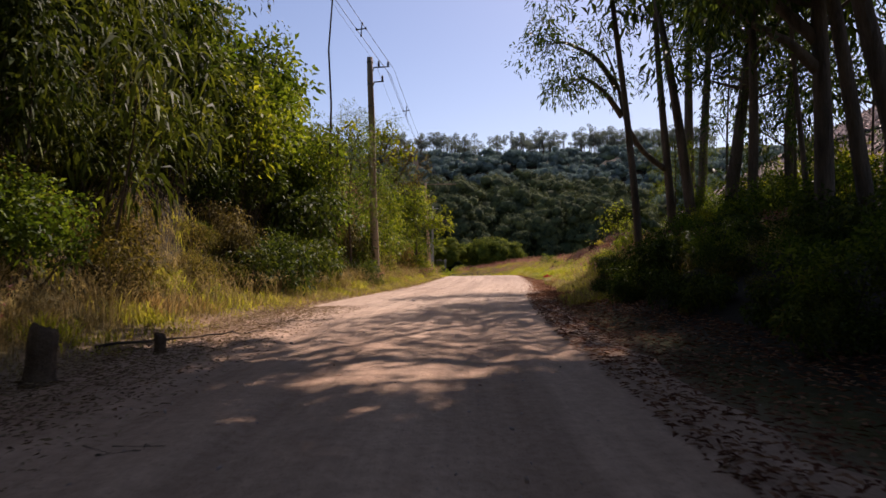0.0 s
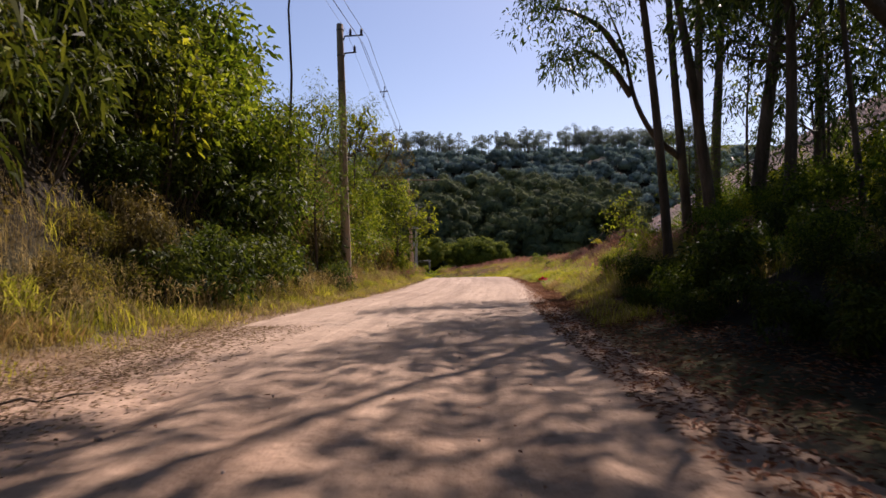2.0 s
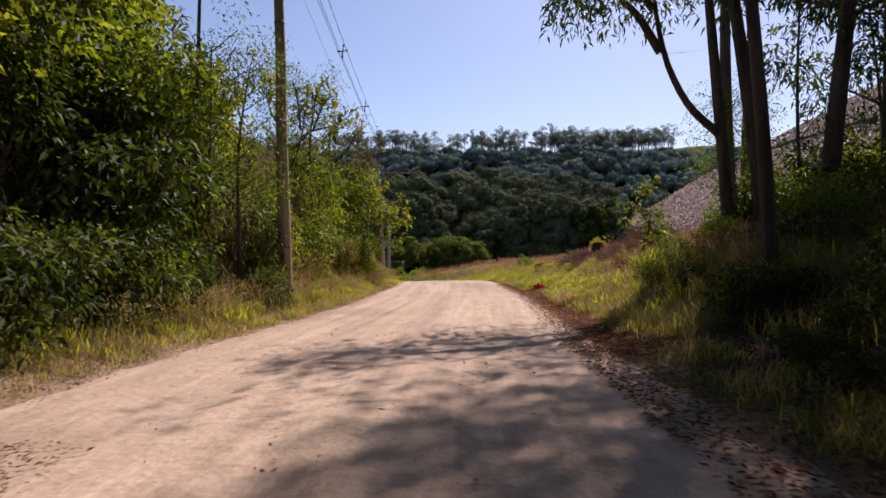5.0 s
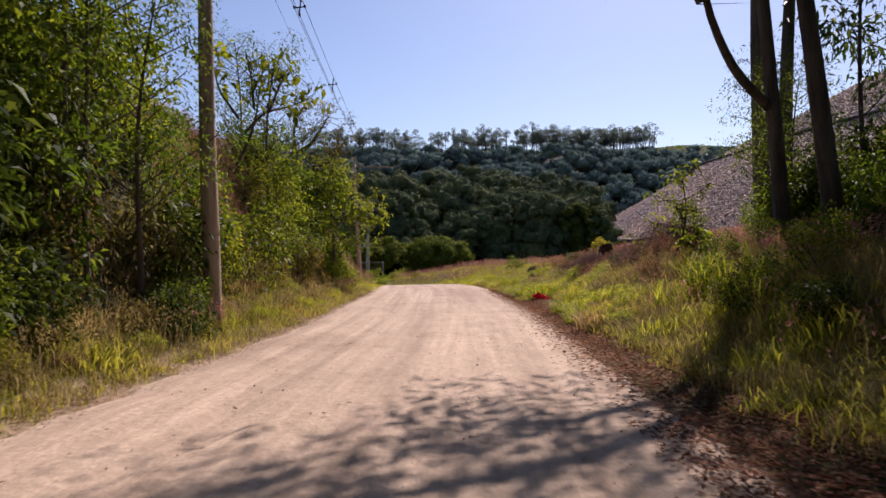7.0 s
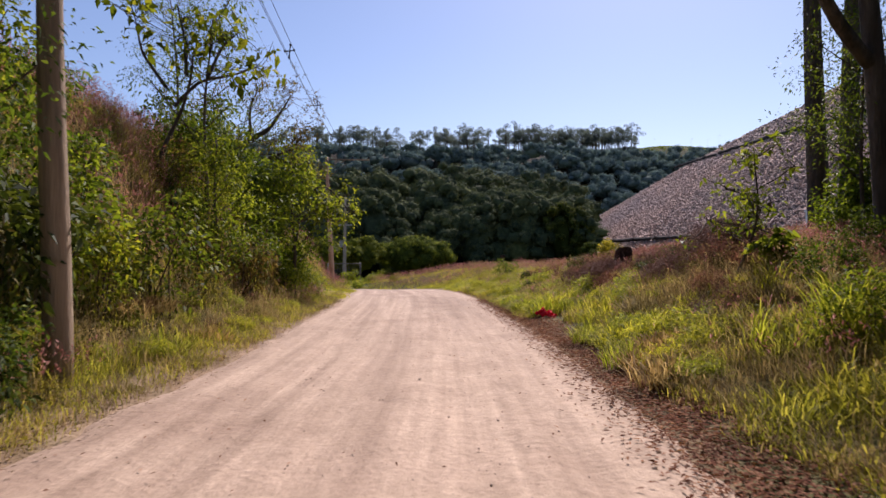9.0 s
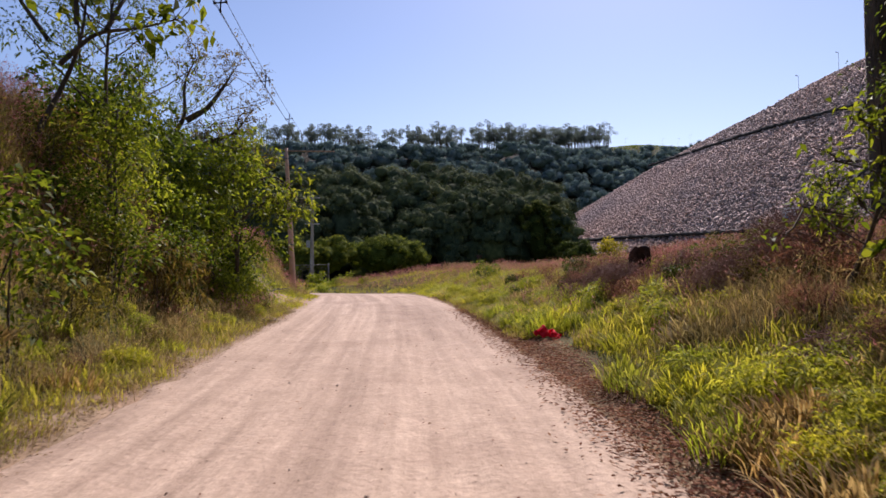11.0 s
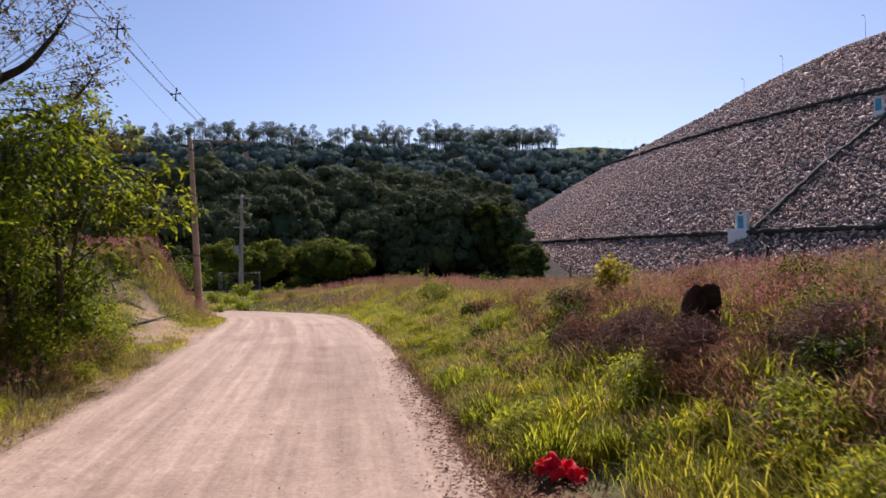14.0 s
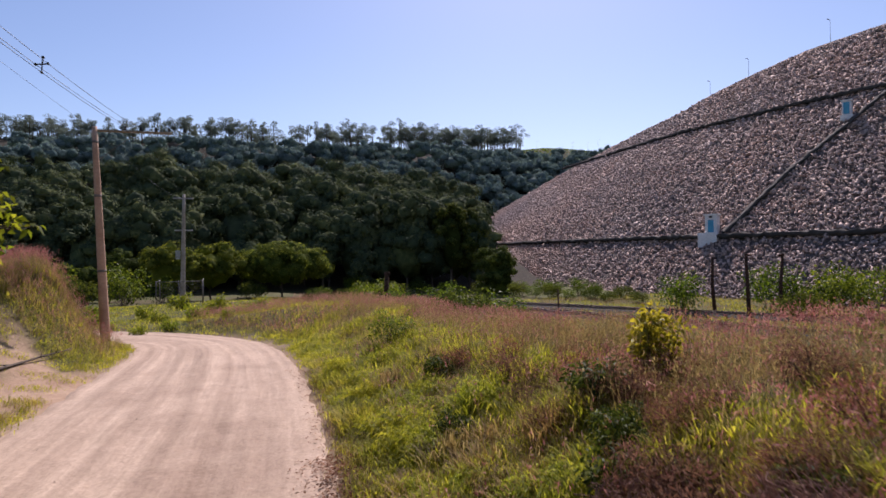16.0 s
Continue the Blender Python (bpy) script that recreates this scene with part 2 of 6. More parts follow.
class Heap:
    """Gathers vertices and faces into one mesh."""

    def __init__(self):
        self.v, self.f3, self.f4, self.count = [], [], [], 0

    def add(self, v, f):
        v, f = np.asarray(v, float).reshape(-1, 3), np.asarray(f, int)
        (self.f4 if f.shape[1] == 4 else self.f3).append(f + self.count)
        self.v.append(v)
        self.count += len(v)
        return self

    def add2(self, v, f3, f4):
        base = self.count
        self.v.append(np.asarray(v, float).reshape(-1, 3))
        self.count += len(self.v[-1])
        if len(f3):
            self.f3.append(np.asarray(f3, int) + base)
        if len(f4):
            self.f4.append(np.asarray(f4, int) + base)
        return self

    def mesh(self, name, material, smooth=False):
        me = bpy.data.meshes.new(name)
        v = np.concatenate(self.v)
        f3 = np.concatenate(self.f3) if self.f3 else np.zeros((0, 3), int)
        f4 = np.concatenate(self.f4) if self.f4 else np.zeros((0, 4), int)
        me.vertices.add(len(v))
        me.vertices.foreach_set("co", v.astype(np.float32).ravel())
        me.loops.add(f3.size + f4.size)
        me.loops.foreach_set("vertex_index", np.concatenate((f3.ravel(), f4.ravel())).astype(np.int32))
        me.polygons.add(len(f3) + len(f4))
        starts = np.concatenate((np.arange(len(f3)) * 3, f3.size + np.arange(len(f4)) * 4))
        me.polygons.foreach_set("loop_start", starts.astype(np.int32))
        if smooth:
            me.polygons.foreach_set("use_smooth", np.ones(len(starts), bool))
        me.update(calc_edges=True)
        me.materials.append(material)
        return me


def thing(name, label, category, at=(0, 0, 0), group="", kind=""):
    ob = new(name)
    ob.location = at
    return tagged(ob, label, category, group, kind)


def part(name, made, material, parent=None, label="", smooth=False):
    """Links a Heap, a bmesh or a mesh as one mesh object under a thing."""
    if isinstance(made, Heap):
        me = made.mesh(name, material, smooth)
    elif isinstance(made, bpy.types.Mesh):
        me = made
    else:
        me = bpy.data.meshes.new(name)
        if smooth:
            for f in made.faces:
                f.smooth = True
        made.to_mesh(me)
        made.free()
        me.materials.append(material)
    ob = new(name, me)
    ob.parent = parent
    return tagged(ob, label)


def unit(a):
    return a / np.maximum(np.linalg.norm(a, axis=-1, keepdims=True), 1e-9)


def tube(points, radii, sides=7, cap=True):
    """A tapered tube along points: vertices, triangles, quads."""
    p, r = np.asarray(points, float), np.asarray(radii, float)
    d = unit(np.gradient(p, axis=0))
    ref = np.array([0.31, 0.95, 0.05]) if abs(d[0][1]) < 0.9 else np.array([1.0, 0.1, 0.05])
    a = unit(np.cross(d, ref))
    b = np.cross(d, a)
    ang = np.linspace(0, 2 * np.pi, sides, endpoint=False)
    ring = a[:, None] * np.cos(ang)[None, :, None] + b[:, None] * np.sin(ang)[None, :, None]
    v = (p[:, None] + ring * r[:, None, None]).reshape(-1, 3)
    n, i, j = len(p), *np.meshgrid(np.arange(len(p) - 1), np.arange(sides), indexing="ij")
    k = (j + 1) % sides
    f4 = np.stack([i * sides + j, i * sides + k, (i + 1) * sides + k, (i + 1) * sides + j], -1).reshape(-1, 4)
    f3 = np.zeros((0, 3), int)
    if cap:
        v = np.vstack([v, p[0], p[-1]])
        q = np.arange(sides)
        f3 = np.vstack([np.stack([np.full(sides, n * sides), (q + 1) % sides, q], -1),
                        np.stack([np.full(sides, n * sides + 1), (n - 1) * sides + q, (n - 1) * sides + (q + 1) % sides], -1)])
    return v, f3, f4


def box(lo, hi, turn=0.0, about=(0, 0)):
    """The eight corners and six faces of a block, turned about z."""
    (x0, y0, z0), (x1, y1, z1) = lo, hi
    v = np.array([(x, y, z) for z in (z0, z1) for x, y in ((x0, y0), (x1, y0), (x1, y1), (x0, y1))], float)
    c, s = math.cos(turn), math.sin(turn)
    xy = v[:, :2] - about
    v[:, :2] = np.stack([xy[:, 0] * c - xy[:, 1] * s, xy[:, 0] * s + xy[:, 1] * c], -1) + about
    return v, np.array([(0, 3, 2, 1), (4, 5, 6, 7), (0, 1, 5, 4), (1, 2, 6, 5), (2, 3, 7, 6), (3, 0, 4, 7)])


def bevel_box(lo, hi, width=0.02):
    bm = bmesh.new()
    bmesh.ops.create_cube(bm, size=1)
    lo, hi = np.array(lo, float), np.array(hi, float)
    for v in bm.verts:
        v.co = Vector(lo + (np.array(v.co) + 0.5) * (hi - lo))
    bmesh.ops.bevel(bm, geom=bm.edges[:], offset=width, segments=2, affect="EDGES")
    return bm


def cards(p, axis, normal, length, width, droop=0.0):
    """Leaves: a folded four-cornered blade at each point."""
    p, axis, normal = np.asarray(p), unit(np.asarray(axis)), np.asarray(normal)
    side = unit(np.cross(axis, normal))
    up = np.cross(side, axis)
    length, width = np.broadcast_to(length, len(p))[:, None], np.broadcast_to(width, len(p))[:, None]
    mid = p + axis * length * 0.45
    tip = p + axis * length
    tip[:, 2] -= np.broadcast_to(droop, len(p)) * length[:, 0]
    fold = up * width * 0.18
    v = np.stack([p, mid + side * width / 2 + fold, tip, mid - side * width / 2 + fold], 1).reshape(-1, 3)
    return v, np.arange(len(p) * 4).reshape(-1, 4)


def blades(p, lean, height, width, bend=0.5):
    """Grass blades: a bent four-cornered blade each, leaning over."""
    n = len(p)
    height, width = np.broadcast_to(height, n)[:, None], np.broadcast_to(width, n)[:, None]
    lean = np.asarray(lean, float)
    side = unit(np.stack([-lean[:, 1], lean[:, 0], np.zeros(n)], -1) + 1e-6) * width / 2
    up = np.array([0, 0, 1.0])
    m = p + (up * 0.55 + lean * 0.22) * height
    t = p + (up * (1.0 - 0.25 * bend) + lean * (0.6 + bend)) * height
    v = np.stack([p, m + side, t, m - side], 1).reshape(-1, 3)
    return v, np.zeros((0, 3), int), np.arange(n * 4).reshape(-1, 4)


def ribbons(p, lean, height, width, bend=0.5):
    """Arching blades of three joints each, tapering to the tip."""
    n = len(p)
    height, width = np.broadcast_to(height, n)[:, None], np.broadcast_to(width, n)[:, None]
    side = unit(np.stack([-lean[:, 1], lean[:, 0], np.zeros(n)], -1) + 1e-6) * width / 2
    rows = []
    for t, w in ((0.0, 0.6), (0.4, 1.0), (0.75, 0.8), (1.0, 0.06)):
        c = p + (np.array([0, 0, 1.0]) * (1.12 * t - 0.42 * bend * t ** 2.6) + lean * (0.25 * t + (0.15 + 0.55 * bend) * t ** 2)) * height
        rows += [c - side * w, c + side * w]
    v = np.stack(rows, 1).reshape(-1, 3)
    q_ = np.arange(n)[:, None] * 8
    f = np.concatenate([q_ + np.array([[k, k + 1, k + 3, k + 2]]) for k in (0, 2, 4)])
    return v, np.zeros((0, 3), int), f


# ---- the lie of the land ----
ROAD_Y = (-40, -20, 0, 11, 22, 34, 41, 48.7, 55, 60, 66, 80, 98, 130)
ROAD_Z = (0.80, 0.74, 0.60, 0.45, 0.21, -0.02, -0.11, -0.22, -0.40, -0.60, -0.95, -1.35, -1.65, -3.0)
LEFT_Y = (-40, 0, 5, 8, 12.5, 17.6, 23, 26, 29, 32, 37, 41.6, 47, 51, 55, 58, 60, 64, 67, 70)
LEFT_X = (-4.6, -4.2, -4.1, -4.0, -3.7, -3.1, -2.2, -1.7, -1.3, -1.0, -0.5, 0.1, 0.6, 0.9, 1.1, 1.3, 1.25, 0.9, -0.8, -5.0)
RIGHT_Y = (-40, 0, 7, 11.5, 14.3, 20, 24.3, 28, 31, 33, 39, 46, 52, 58, 63, 67, 71, 75)
RIGHT_X = (0.6, 0.9, 1.5, 1.95, 2.4, 3.2, 3.95, 4.6, 5.05, 5.3, 6.05, 6.7, 7.0, 6.9, 6.3, 5.0, 2.5, -3.0)


def curve(y, ys, xs):
    """A soft line through the given stations."""
    y = np.asarray(y, float)
    return sum(np.interp(y + d, ys, xs) * w for d, w in ((-2.4, 0.15), (-1.2, 0.2), (0, 0.3), (1.2, 0.2), (2.4, 0.15)))


def smooth(a, b, x):
    t = np.clip((np.asarray(x, float) - a) / (b - a), 0, 1)
    return t * t * (3 - 2 * t)


def waves(x, y, size, seed):
    """Soft uneven ground: a few crossing waves."""
    r = np.random.default_rng(seed)
    z = 0.0
    for k in range(7):
        a, f, p = r.random() * 6.28, (0.6 + 1.1 * r.random()) * 6.28 / size, r.random() * 6.28
        z = z + np.sin((x * math.cos(a) + y * math.sin(a)) * f + p + 0.7 * np.sin(y * f * 0.6 + k))
    return z / 5


def road_z(y):
    return curve(y, ROAD_Y, ROAD_Z)


def bank_height(y):
    """How high the cutting on the road's left rises."""
    return np.interp(y, (-40, 40, 44.5, 47.5, 51, 56, 59, 61.5, 65, 68, 71, 74), (5.4, 5.4, 4.6, 1.0, 0.7, 0.9, 2.2, 3.3, 3.4, 2.2, 0.6, 0.0))


def side_path(x, y):
    """Nearness to the bare track that climbs away between the bank and the mound."""
    mid = 51.2 + (1.2 - x) * 1.63
    track = smooth(1.5, 0.6, np.abs(y - mid) / 1.55) * smooth(2.6, 1.4, x) * smooth(-7.5, -5.5, x)
    return np.maximum(track, smooth(2.6, 1.3, np.hypot((x - 0.6) / 0.9, (y - 51.3) / 1.5)))


def land(x, y):
    x, y = np.asarray(x, float), np.asarray(y, float)
    xl, xr, base = curve(y, LEFT_Y, LEFT_X), curve(y, RIGHT_Y, RIGHT_X), road_z(y)
    dl, dr = xl - x, x - xr
    z = base + 0.0 * x
    # the cutting: verge, steep face, shoulder
    hb = bank_height(y)
    face = smooth(np.interp(y, (50, 54), (1.0, 0.7)), np.interp(y, (50, 54), (5.2, 3.4)), dl) * hb + 0.10 * smooth(0, 0.7, dl) + np.clip(dl - 5, 0, 25) * 0.16 * np.clip(hb / 5, 0, 1)
    face = face + waves(x, y, 5.0, 3) * 0.35 * smooth(1.5, 3, dl) * np.clip(hb / 3, 0, 1)
    track = side_path(x, y)
    z = z + np.where(dl > 0, face, 0) * (1 - 0.0 * track)
    # the right bank, its crest and the fall to the valley
    crest = np.interp(y, (-40, 10, 20, 34, 38, 42, 47, 52, 58, 66, 80), (1.2, 1.2, 1.75, 1.85, 1.65, 1.4, 1.3, 1.22, 1.1, 0.8, 0.0))
    up = 0.10 * smooth(0, 0.6, dr) + crest * (0.62 * smooth(0.5, 3.8, dr) + 0.38 * smooth(3.5, 8.5, dr))
    up = up + (waves(x, y, 6.0, 5) * 0.16 + waves(x, y, 2.2, 6) * 0.10) * smooth(0.8, 2.5, dr)
    z = z + np.where(dr > 0, up, 0)
    edge = np.interp(y, (-40, 0, 30, 37, 42, 50, 60, 75, 95, 140), (26, 26, 24, 17, 12.6, 11.5, 11, 9, 8, 4))
    fall = smooth(0, np.interp(y, (30, 42), (24, 15)), x - edge)
    z = z * (1 - fall) + (-4.9 + 0.25 * waves(x, y, 25, 9)) * fall
    # beyond the bend
    far = smooth(62, 76, y) * (1 - smooth(0.6, 2.5, dl) * smooth(76, 70, y))
    plain_z = np.interp(y, (62, 80, 98, 125, 160), (-0.9, -1.35, -1.65, -3.2, -4.2)) + waves(x, y, 14, 11) * 0.2
    lower = plain_z * (1 - smooth(8, 34, x)) + (-4.9) * smooth(8, 34, x)
    z = z * (1 - far) + lower * far
    z = z + 0.9 * smooth(0.4, 4.5, dr) * smooth(19, 12, x) * np.exp(-((y - 68) / 8.0) ** 2)
    # wooded hills behind
    front = smooth(160, 232, y + 0.10 * x) * (14.5 + 3.5 * waves(x, y, 60, 21)) * smooth(95, 66, x - 0.05 * (y - 160)) * (1 - smooth(238, 320, y))
    dip = smooth(236, 300, y) * -7
    ridge = smooth(265, 452, y + 0.03 * x) * (80 + 3.0 * waves(x, y, 110, 23)) + np.clip(y - 452, 0, 400) * 0.02 + 7 * smooth(180, 240, x) * smooth(380, 450, y)
    z = z + front + dip + ridge
    left_hill = smooth(-14, -70, x) * smooth(60, -20, y - 60) * 10
    return z + left_hill


def axis_steps(stops):
    out = [np.arange(a, b, s) for a, b, s in stops]
    return np.concatenate(out + [[stops[-1][1]]])


gx = axis_steps([(-1500, -300, 80), (-300, -60, 12), (-60, -16, 2.0), (-16, 20, 0.36), (20, 60, 1.5), (60, 300, 6), (300, 1500, 60)])
gy = axis_steps([(-600, -60, 40), (-60, -8, 2.5), (-8, 72, 0.42), (72, 150, 2), (150, 520, 5), (520, 2600, 80)])
GX, GY = np.meshgrid(gx, gy, indexing="ij")
GZ = land(GX, GY)
on_road = smooth(-0.05, 0.35, GX - curve(GY, LEFT_Y, LEFT_X)) * smooth(-0.05, 0.35, curve(GY, RIGHT_Y, RIGHT_X) - GX) * smooth(72, 66, GY)
GZ = GZ - 0.09 * on_road + waves(GX, GY, 1.3, 31) * 0.03 * (1 - on_road)
ground_heap = Heap()
ni, nj = GX.shape
ii, jj = np.meshgrid(np.arange(ni - 1), np.arange(nj - 1), indexing="ij")
q = ii * nj + jj
ground_heap.add(np.stack([GX, GY, GZ], -1).reshape(-1, 3), np.stack([q, q + nj, q + nj + 1, q + 1], -1).reshape(-1, 4))
ground_mesh = ground_heap.mesh("ground", EARTH, True)
bare = np.maximum(on_road, side_path(GX, GY) * smooth(-5.5, 0.5, GX))
bare = np.maximum(bare, 0.8 * smooth(0.9, 0.0, np.abs(GX - curve(GY, LEFT_Y, LEFT_X) + 0.2)) * smooth(75, 60, GY))
bare = np.maximum(bare, 0.8 * smooth(0.9, 0.0, np.abs(GX - curve(GY, RIGHT_Y, RIGHT_X) - 0.1)) * smooth(75, 60, GY) * smooth(20, 27, GY) * 0.75)
attr = ground_mesh.attributes.new("bare", "FLOAT", "POINT")
attr.data.foreach_set("value", bare.astype(np.float32).ravel())
# where soil is leafy and has shade painted in: grove, far woods, cutting
humus_shade = smooth(20, 15.5, GY) * smooth(0.1, 0.7, GX - curve(GY, RIGHT_Y, RIGHT_X)) * smooth(40, 25, GX)
humus_shade = np.maximum(humus_shade, smooth(158, 170, GY + 0.1 * GX) * (1 - smooth(205, 225, GX) * smooth(400, 425, GY)))
humus_shade = np.maximum(humus_shade, smooth(1.4, 2.4, curve(GY, LEFT_Y, LEFT_X) - GX) * smooth(30, 22, GY))
attr = ground_mesh.attributes.new("humus_shade", "FLOAT", "POINT")
attr.data.foreach_set("value", humus_shade.astype(np.float32).ravel())
ground = tagged(new("ground", ground_mesh), "uneven brown earth under grass, rising into banks and wooded hills", "ground", kind="structure")

# the road: ruts and a low crown in its own finer sheet
rv = np.arange(-12, 76, 0.14)
ru = np.linspace(0, 1, 64)
RU, RV = np.meshgrid(ru, rv, indexing="ij")
rl, rr = curve(RV, LEFT_Y, LEFT_X), curve(RV, RIGHT_Y, RIGHT_X)
ragged = 0.16 * waves(RV, RU * 0, 2.1, 41) + 0.10 * waves(RV, RU * 0, 0.7, 42)
RX = rl * (1 - RU) + rr * RU + ragged * ((1 - RU) ** 10 + 0.8 * RU ** 10)
across = (RU - 0.5) * 2
ruts = -0.030 * (np.exp(-((across + 0.42) / 0.10) ** 2) + np.exp(-((across - 0.36) / 0.10) ** 2) + 0.6 * np.exp(-((across + 0.1) / 0.06) ** 2) + 0.5 * np.exp(-((across - 0.62) / 0.05) ** 2))
lumps = 0.016 * waves(RX * 2.5, RV, 1.7, 43) + 0.010 * waves(RX, RV, 0.6, 44) + 0.010 * waves(RX * 4, RV * 0.25, 1.2, 45)
RZ = road_z(RV) + 0.03 * (1 - across ** 2) + ruts + lumps - 0.085 * smooth(0.9, 1.0, np.abs(across))
road_heap = Heap()
ni, nj = RX.shape
ii, jj = np.meshgrid(np.arange(ni - 1), np.arange(nj - 1), indexing="ij")
q = ii * nj + jj
road_faces = np.stack([q, q + nj, q + nj + 1, q + 1], -1).reshape(-1, 4)
road_heap.add(np.stack([RX, RV, RZ], -1).reshape(-1, 3), road_faces)
road_mesh = road_heap.mesh("road", ROAD, True)
uv = road_mesh.uv_layers.new(name="along")
uvs = np.stack([RU * 5.6, RV], -1).reshape(-1, 2)[road_faces.ravel()]
uv.data.foreach_set("uv", uvs.astype(np.float32).ravel())
road = tagged(new("road", road_mesh), "pale sandy dirt road with wheel ruts and leafy edges", "road", kind="structure")


# ---- the rockfill dam ----
DAM_O, DAM_R, DAM_Z, DAM_T, DAM_A = np.array([385.19, 165.29]), 300.0, 4.79, math.tan(radians(40)), radians(174.0)
TOP_U = (-110, -86, -64, -45, -23, -6, 8, 16, 26, 35, 48, 70, 110, 200)
TOP_Z = (8.0, 16.9, 24.4, 31.1, 36.5, 40.1, 42.0, 45.0, 47.2, 48.8, 50.8, 51.6, 51.8, 51.8)


def dam_point(u, z, out=0.0):
    """A point of the dam's face: metres along it, height, and metres proud of it."""
    u, z = np.asarray(u, float), np.asarray(z, float)
    a = DAM_A + np.maximum(u, 0) / DAM_R
    d = np.stack([np.cos(a), np.sin(a)], -1)
    t = np.array([-math.sin(DAM_A), math.cos(DAM_A)])
    r = DAM_R - (z - DAM_Z) / DAM_T + out * math.sin(radians(40))
    xy = DAM_O + d * r[..., None] + t * np.minimum(u, 0)[..., None]
    return np.concatenate([xy, (z + out * math.cos(radians(40)))[..., None]], -1)


def dam_top(u):
    return np.interp(u, TOP_U, TOP_Z)


dam = thing("dam", "high rockfill dam of grey-brown boulders with two berms", "dam", kind="structure")
du = np.arange(-110, 200.1, 2.0)
dv = np.linspace(0, 1, 60)
DU, DV = np.meshgrid(du, dv, indexing="ij")
DZ = -7 + (dam_top(DU) + 7) * DV
DP = dam_point(DU, DZ, -0.22 + 0.08 * waves(DU, DZ * 1.3, 4.0, 51))
crest = dam_point(du, dam_top(du))
inward = unit(np.concatenate([DAM_O - crest[:, :2], 0 * crest[:, :1]], -1))
flat, back = crest + inward * 7, crest + inward * 60 - np.array([0, 0, 40.0])
DP = np.concatenate([DP, flat[:, None], back[:, None]], 1)
ni, nj = DP.shape[:2]
ii, jj = np.meshgrid(np.arange(ni - 1), np.arange(nj - 1), indexing="ij")
q = ii * nj + jj
part("embankment", Heap().add(DP.reshape(-1, 3), np.stack([q, q + nj, q + nj + 1, q + 1], -1).reshape(-1, 4)), ROCK_BED, dam)


def rock_shape(r):
    """A broken stone: an uneven six-cornered block."""
    a = r.random() * 6.28 + np.arange(4) * 1.57 + 0.5 * (r.random(4) - 0.5)
    ring = np.stack([np.cos(a), np.sin(a), 0.35 * (r.random(4) - 0.5)], -1) * (0.42 + 0.3 * r.random((4, 1)))
    tip = np.array([[0, 0, 0.42], [0, 0, -0.42]]) + 0.3 * (r.random((2, 3)) - 0.5)
    f = [(k, (k + 1) % 4, 4) for k in range(4)] + [((k + 1) % 4, k, 5) for k in range(4)]
    return np.vstack([ring, tip]), np.array(f)


def turns(n, r):
    """n random rotation matrices."""
    m = r.normal(size=(n, 4))
    w, x, y, z = unit(m).T
    return np.stack([1 - 2 * (y * y + z * z), 2 * (x * y - z * w), 2 * (x * z + y * w), 2 * (x * y + z * w), 1 - 2 * (x * x + z * z), 2 * (y * z - x * w),
                     2 * (x * z - y * w), 2 * (y * z + x * w), 1 - 2 * (x * x + y * y)], -1).reshape(n, 3, 3)


rr_ = np.random.default_rng(52)
shapes = [rock_shape(rr_) for _ in range(24)]
n = 70000
u = rr_.uniform(-108, 116, n)
v = 0.99 * rr_.random(n) ** 1.15
z = -5.6 + (dam_top(u) + 5.4) * v
size_dam = rr_.uniform(0.38, 0.74, n) * np.where(rr_.random(n) < 0.08, 1.6, 1.0) * np.interp(z, (0, 45), (1.0, 1.25))
at_dam = dam_point(u, z, rr_.uniform(-0.2, 0.04, n))
rot_dam = turns(n, rr_)
pick = rr_.integers(0, 24, n)
base_v = np.stack([s[0] for s in shapes])[pick]
pv = np.einsum("nij,nkj->nki", rot_dam, base_v * (size_dam[:, None, None] * rr_.uniform((0.75, 0.55, 0.3), (1.4, 1.05, 0.75), (n, 1, 3)))) + at_dam[:, None]
near_toe = (z < 3.5) & (u > 60) & (u < 96)
keep_parts = np.flatnonzero(near_toe)[:290]
mask = np.ones(n, bool)
mask[keep_parts] = False
rest = np.flatnonzero(mask)
boulders = Heap().add(pv[rest].reshape(-1, 3), (shapes[0][1][None] + (np.arange(len(rest)) * 6)[:, None, None]).reshape(-1, 3))
tagged(part("boulders", boulders, ROCK, dam), kind="stuff")


def swept(us, z0, z1, out0, out1):
    """A block swept along the dam's face between two heights."""
    z0, z1 = np.broadcast_to(z0, us.shape), np.broadcast_to(z1, us.shape)
    inner, outer = dam_point(us, z0, out0), dam_point(us, z0, out1)
    hi_in, hi_out = inner.copy(), outer.copy()
    hi_in[:, 2] = z1
    hi_out[:, 2] = z1
    outer[:, 2] = z0 - 0.3
    ring = np.stack([inner, outer, hi_out, hi_in], 1)
    ring = ring + rr_.normal(size=ring.shape) * 0.14
    m = len(us)
    i, k = np.meshgrid(np.arange(m - 1), np.arange(4), indexing="ij")
    f = np.stack([i * 4 + k, (i + 1) * 4 + k, (i + 1) * 4 + (k + 1) % 4, i * 4 + (k + 1) % 4], -1).reshape(-1, 4)
    return ring.reshape(-1, 3), f


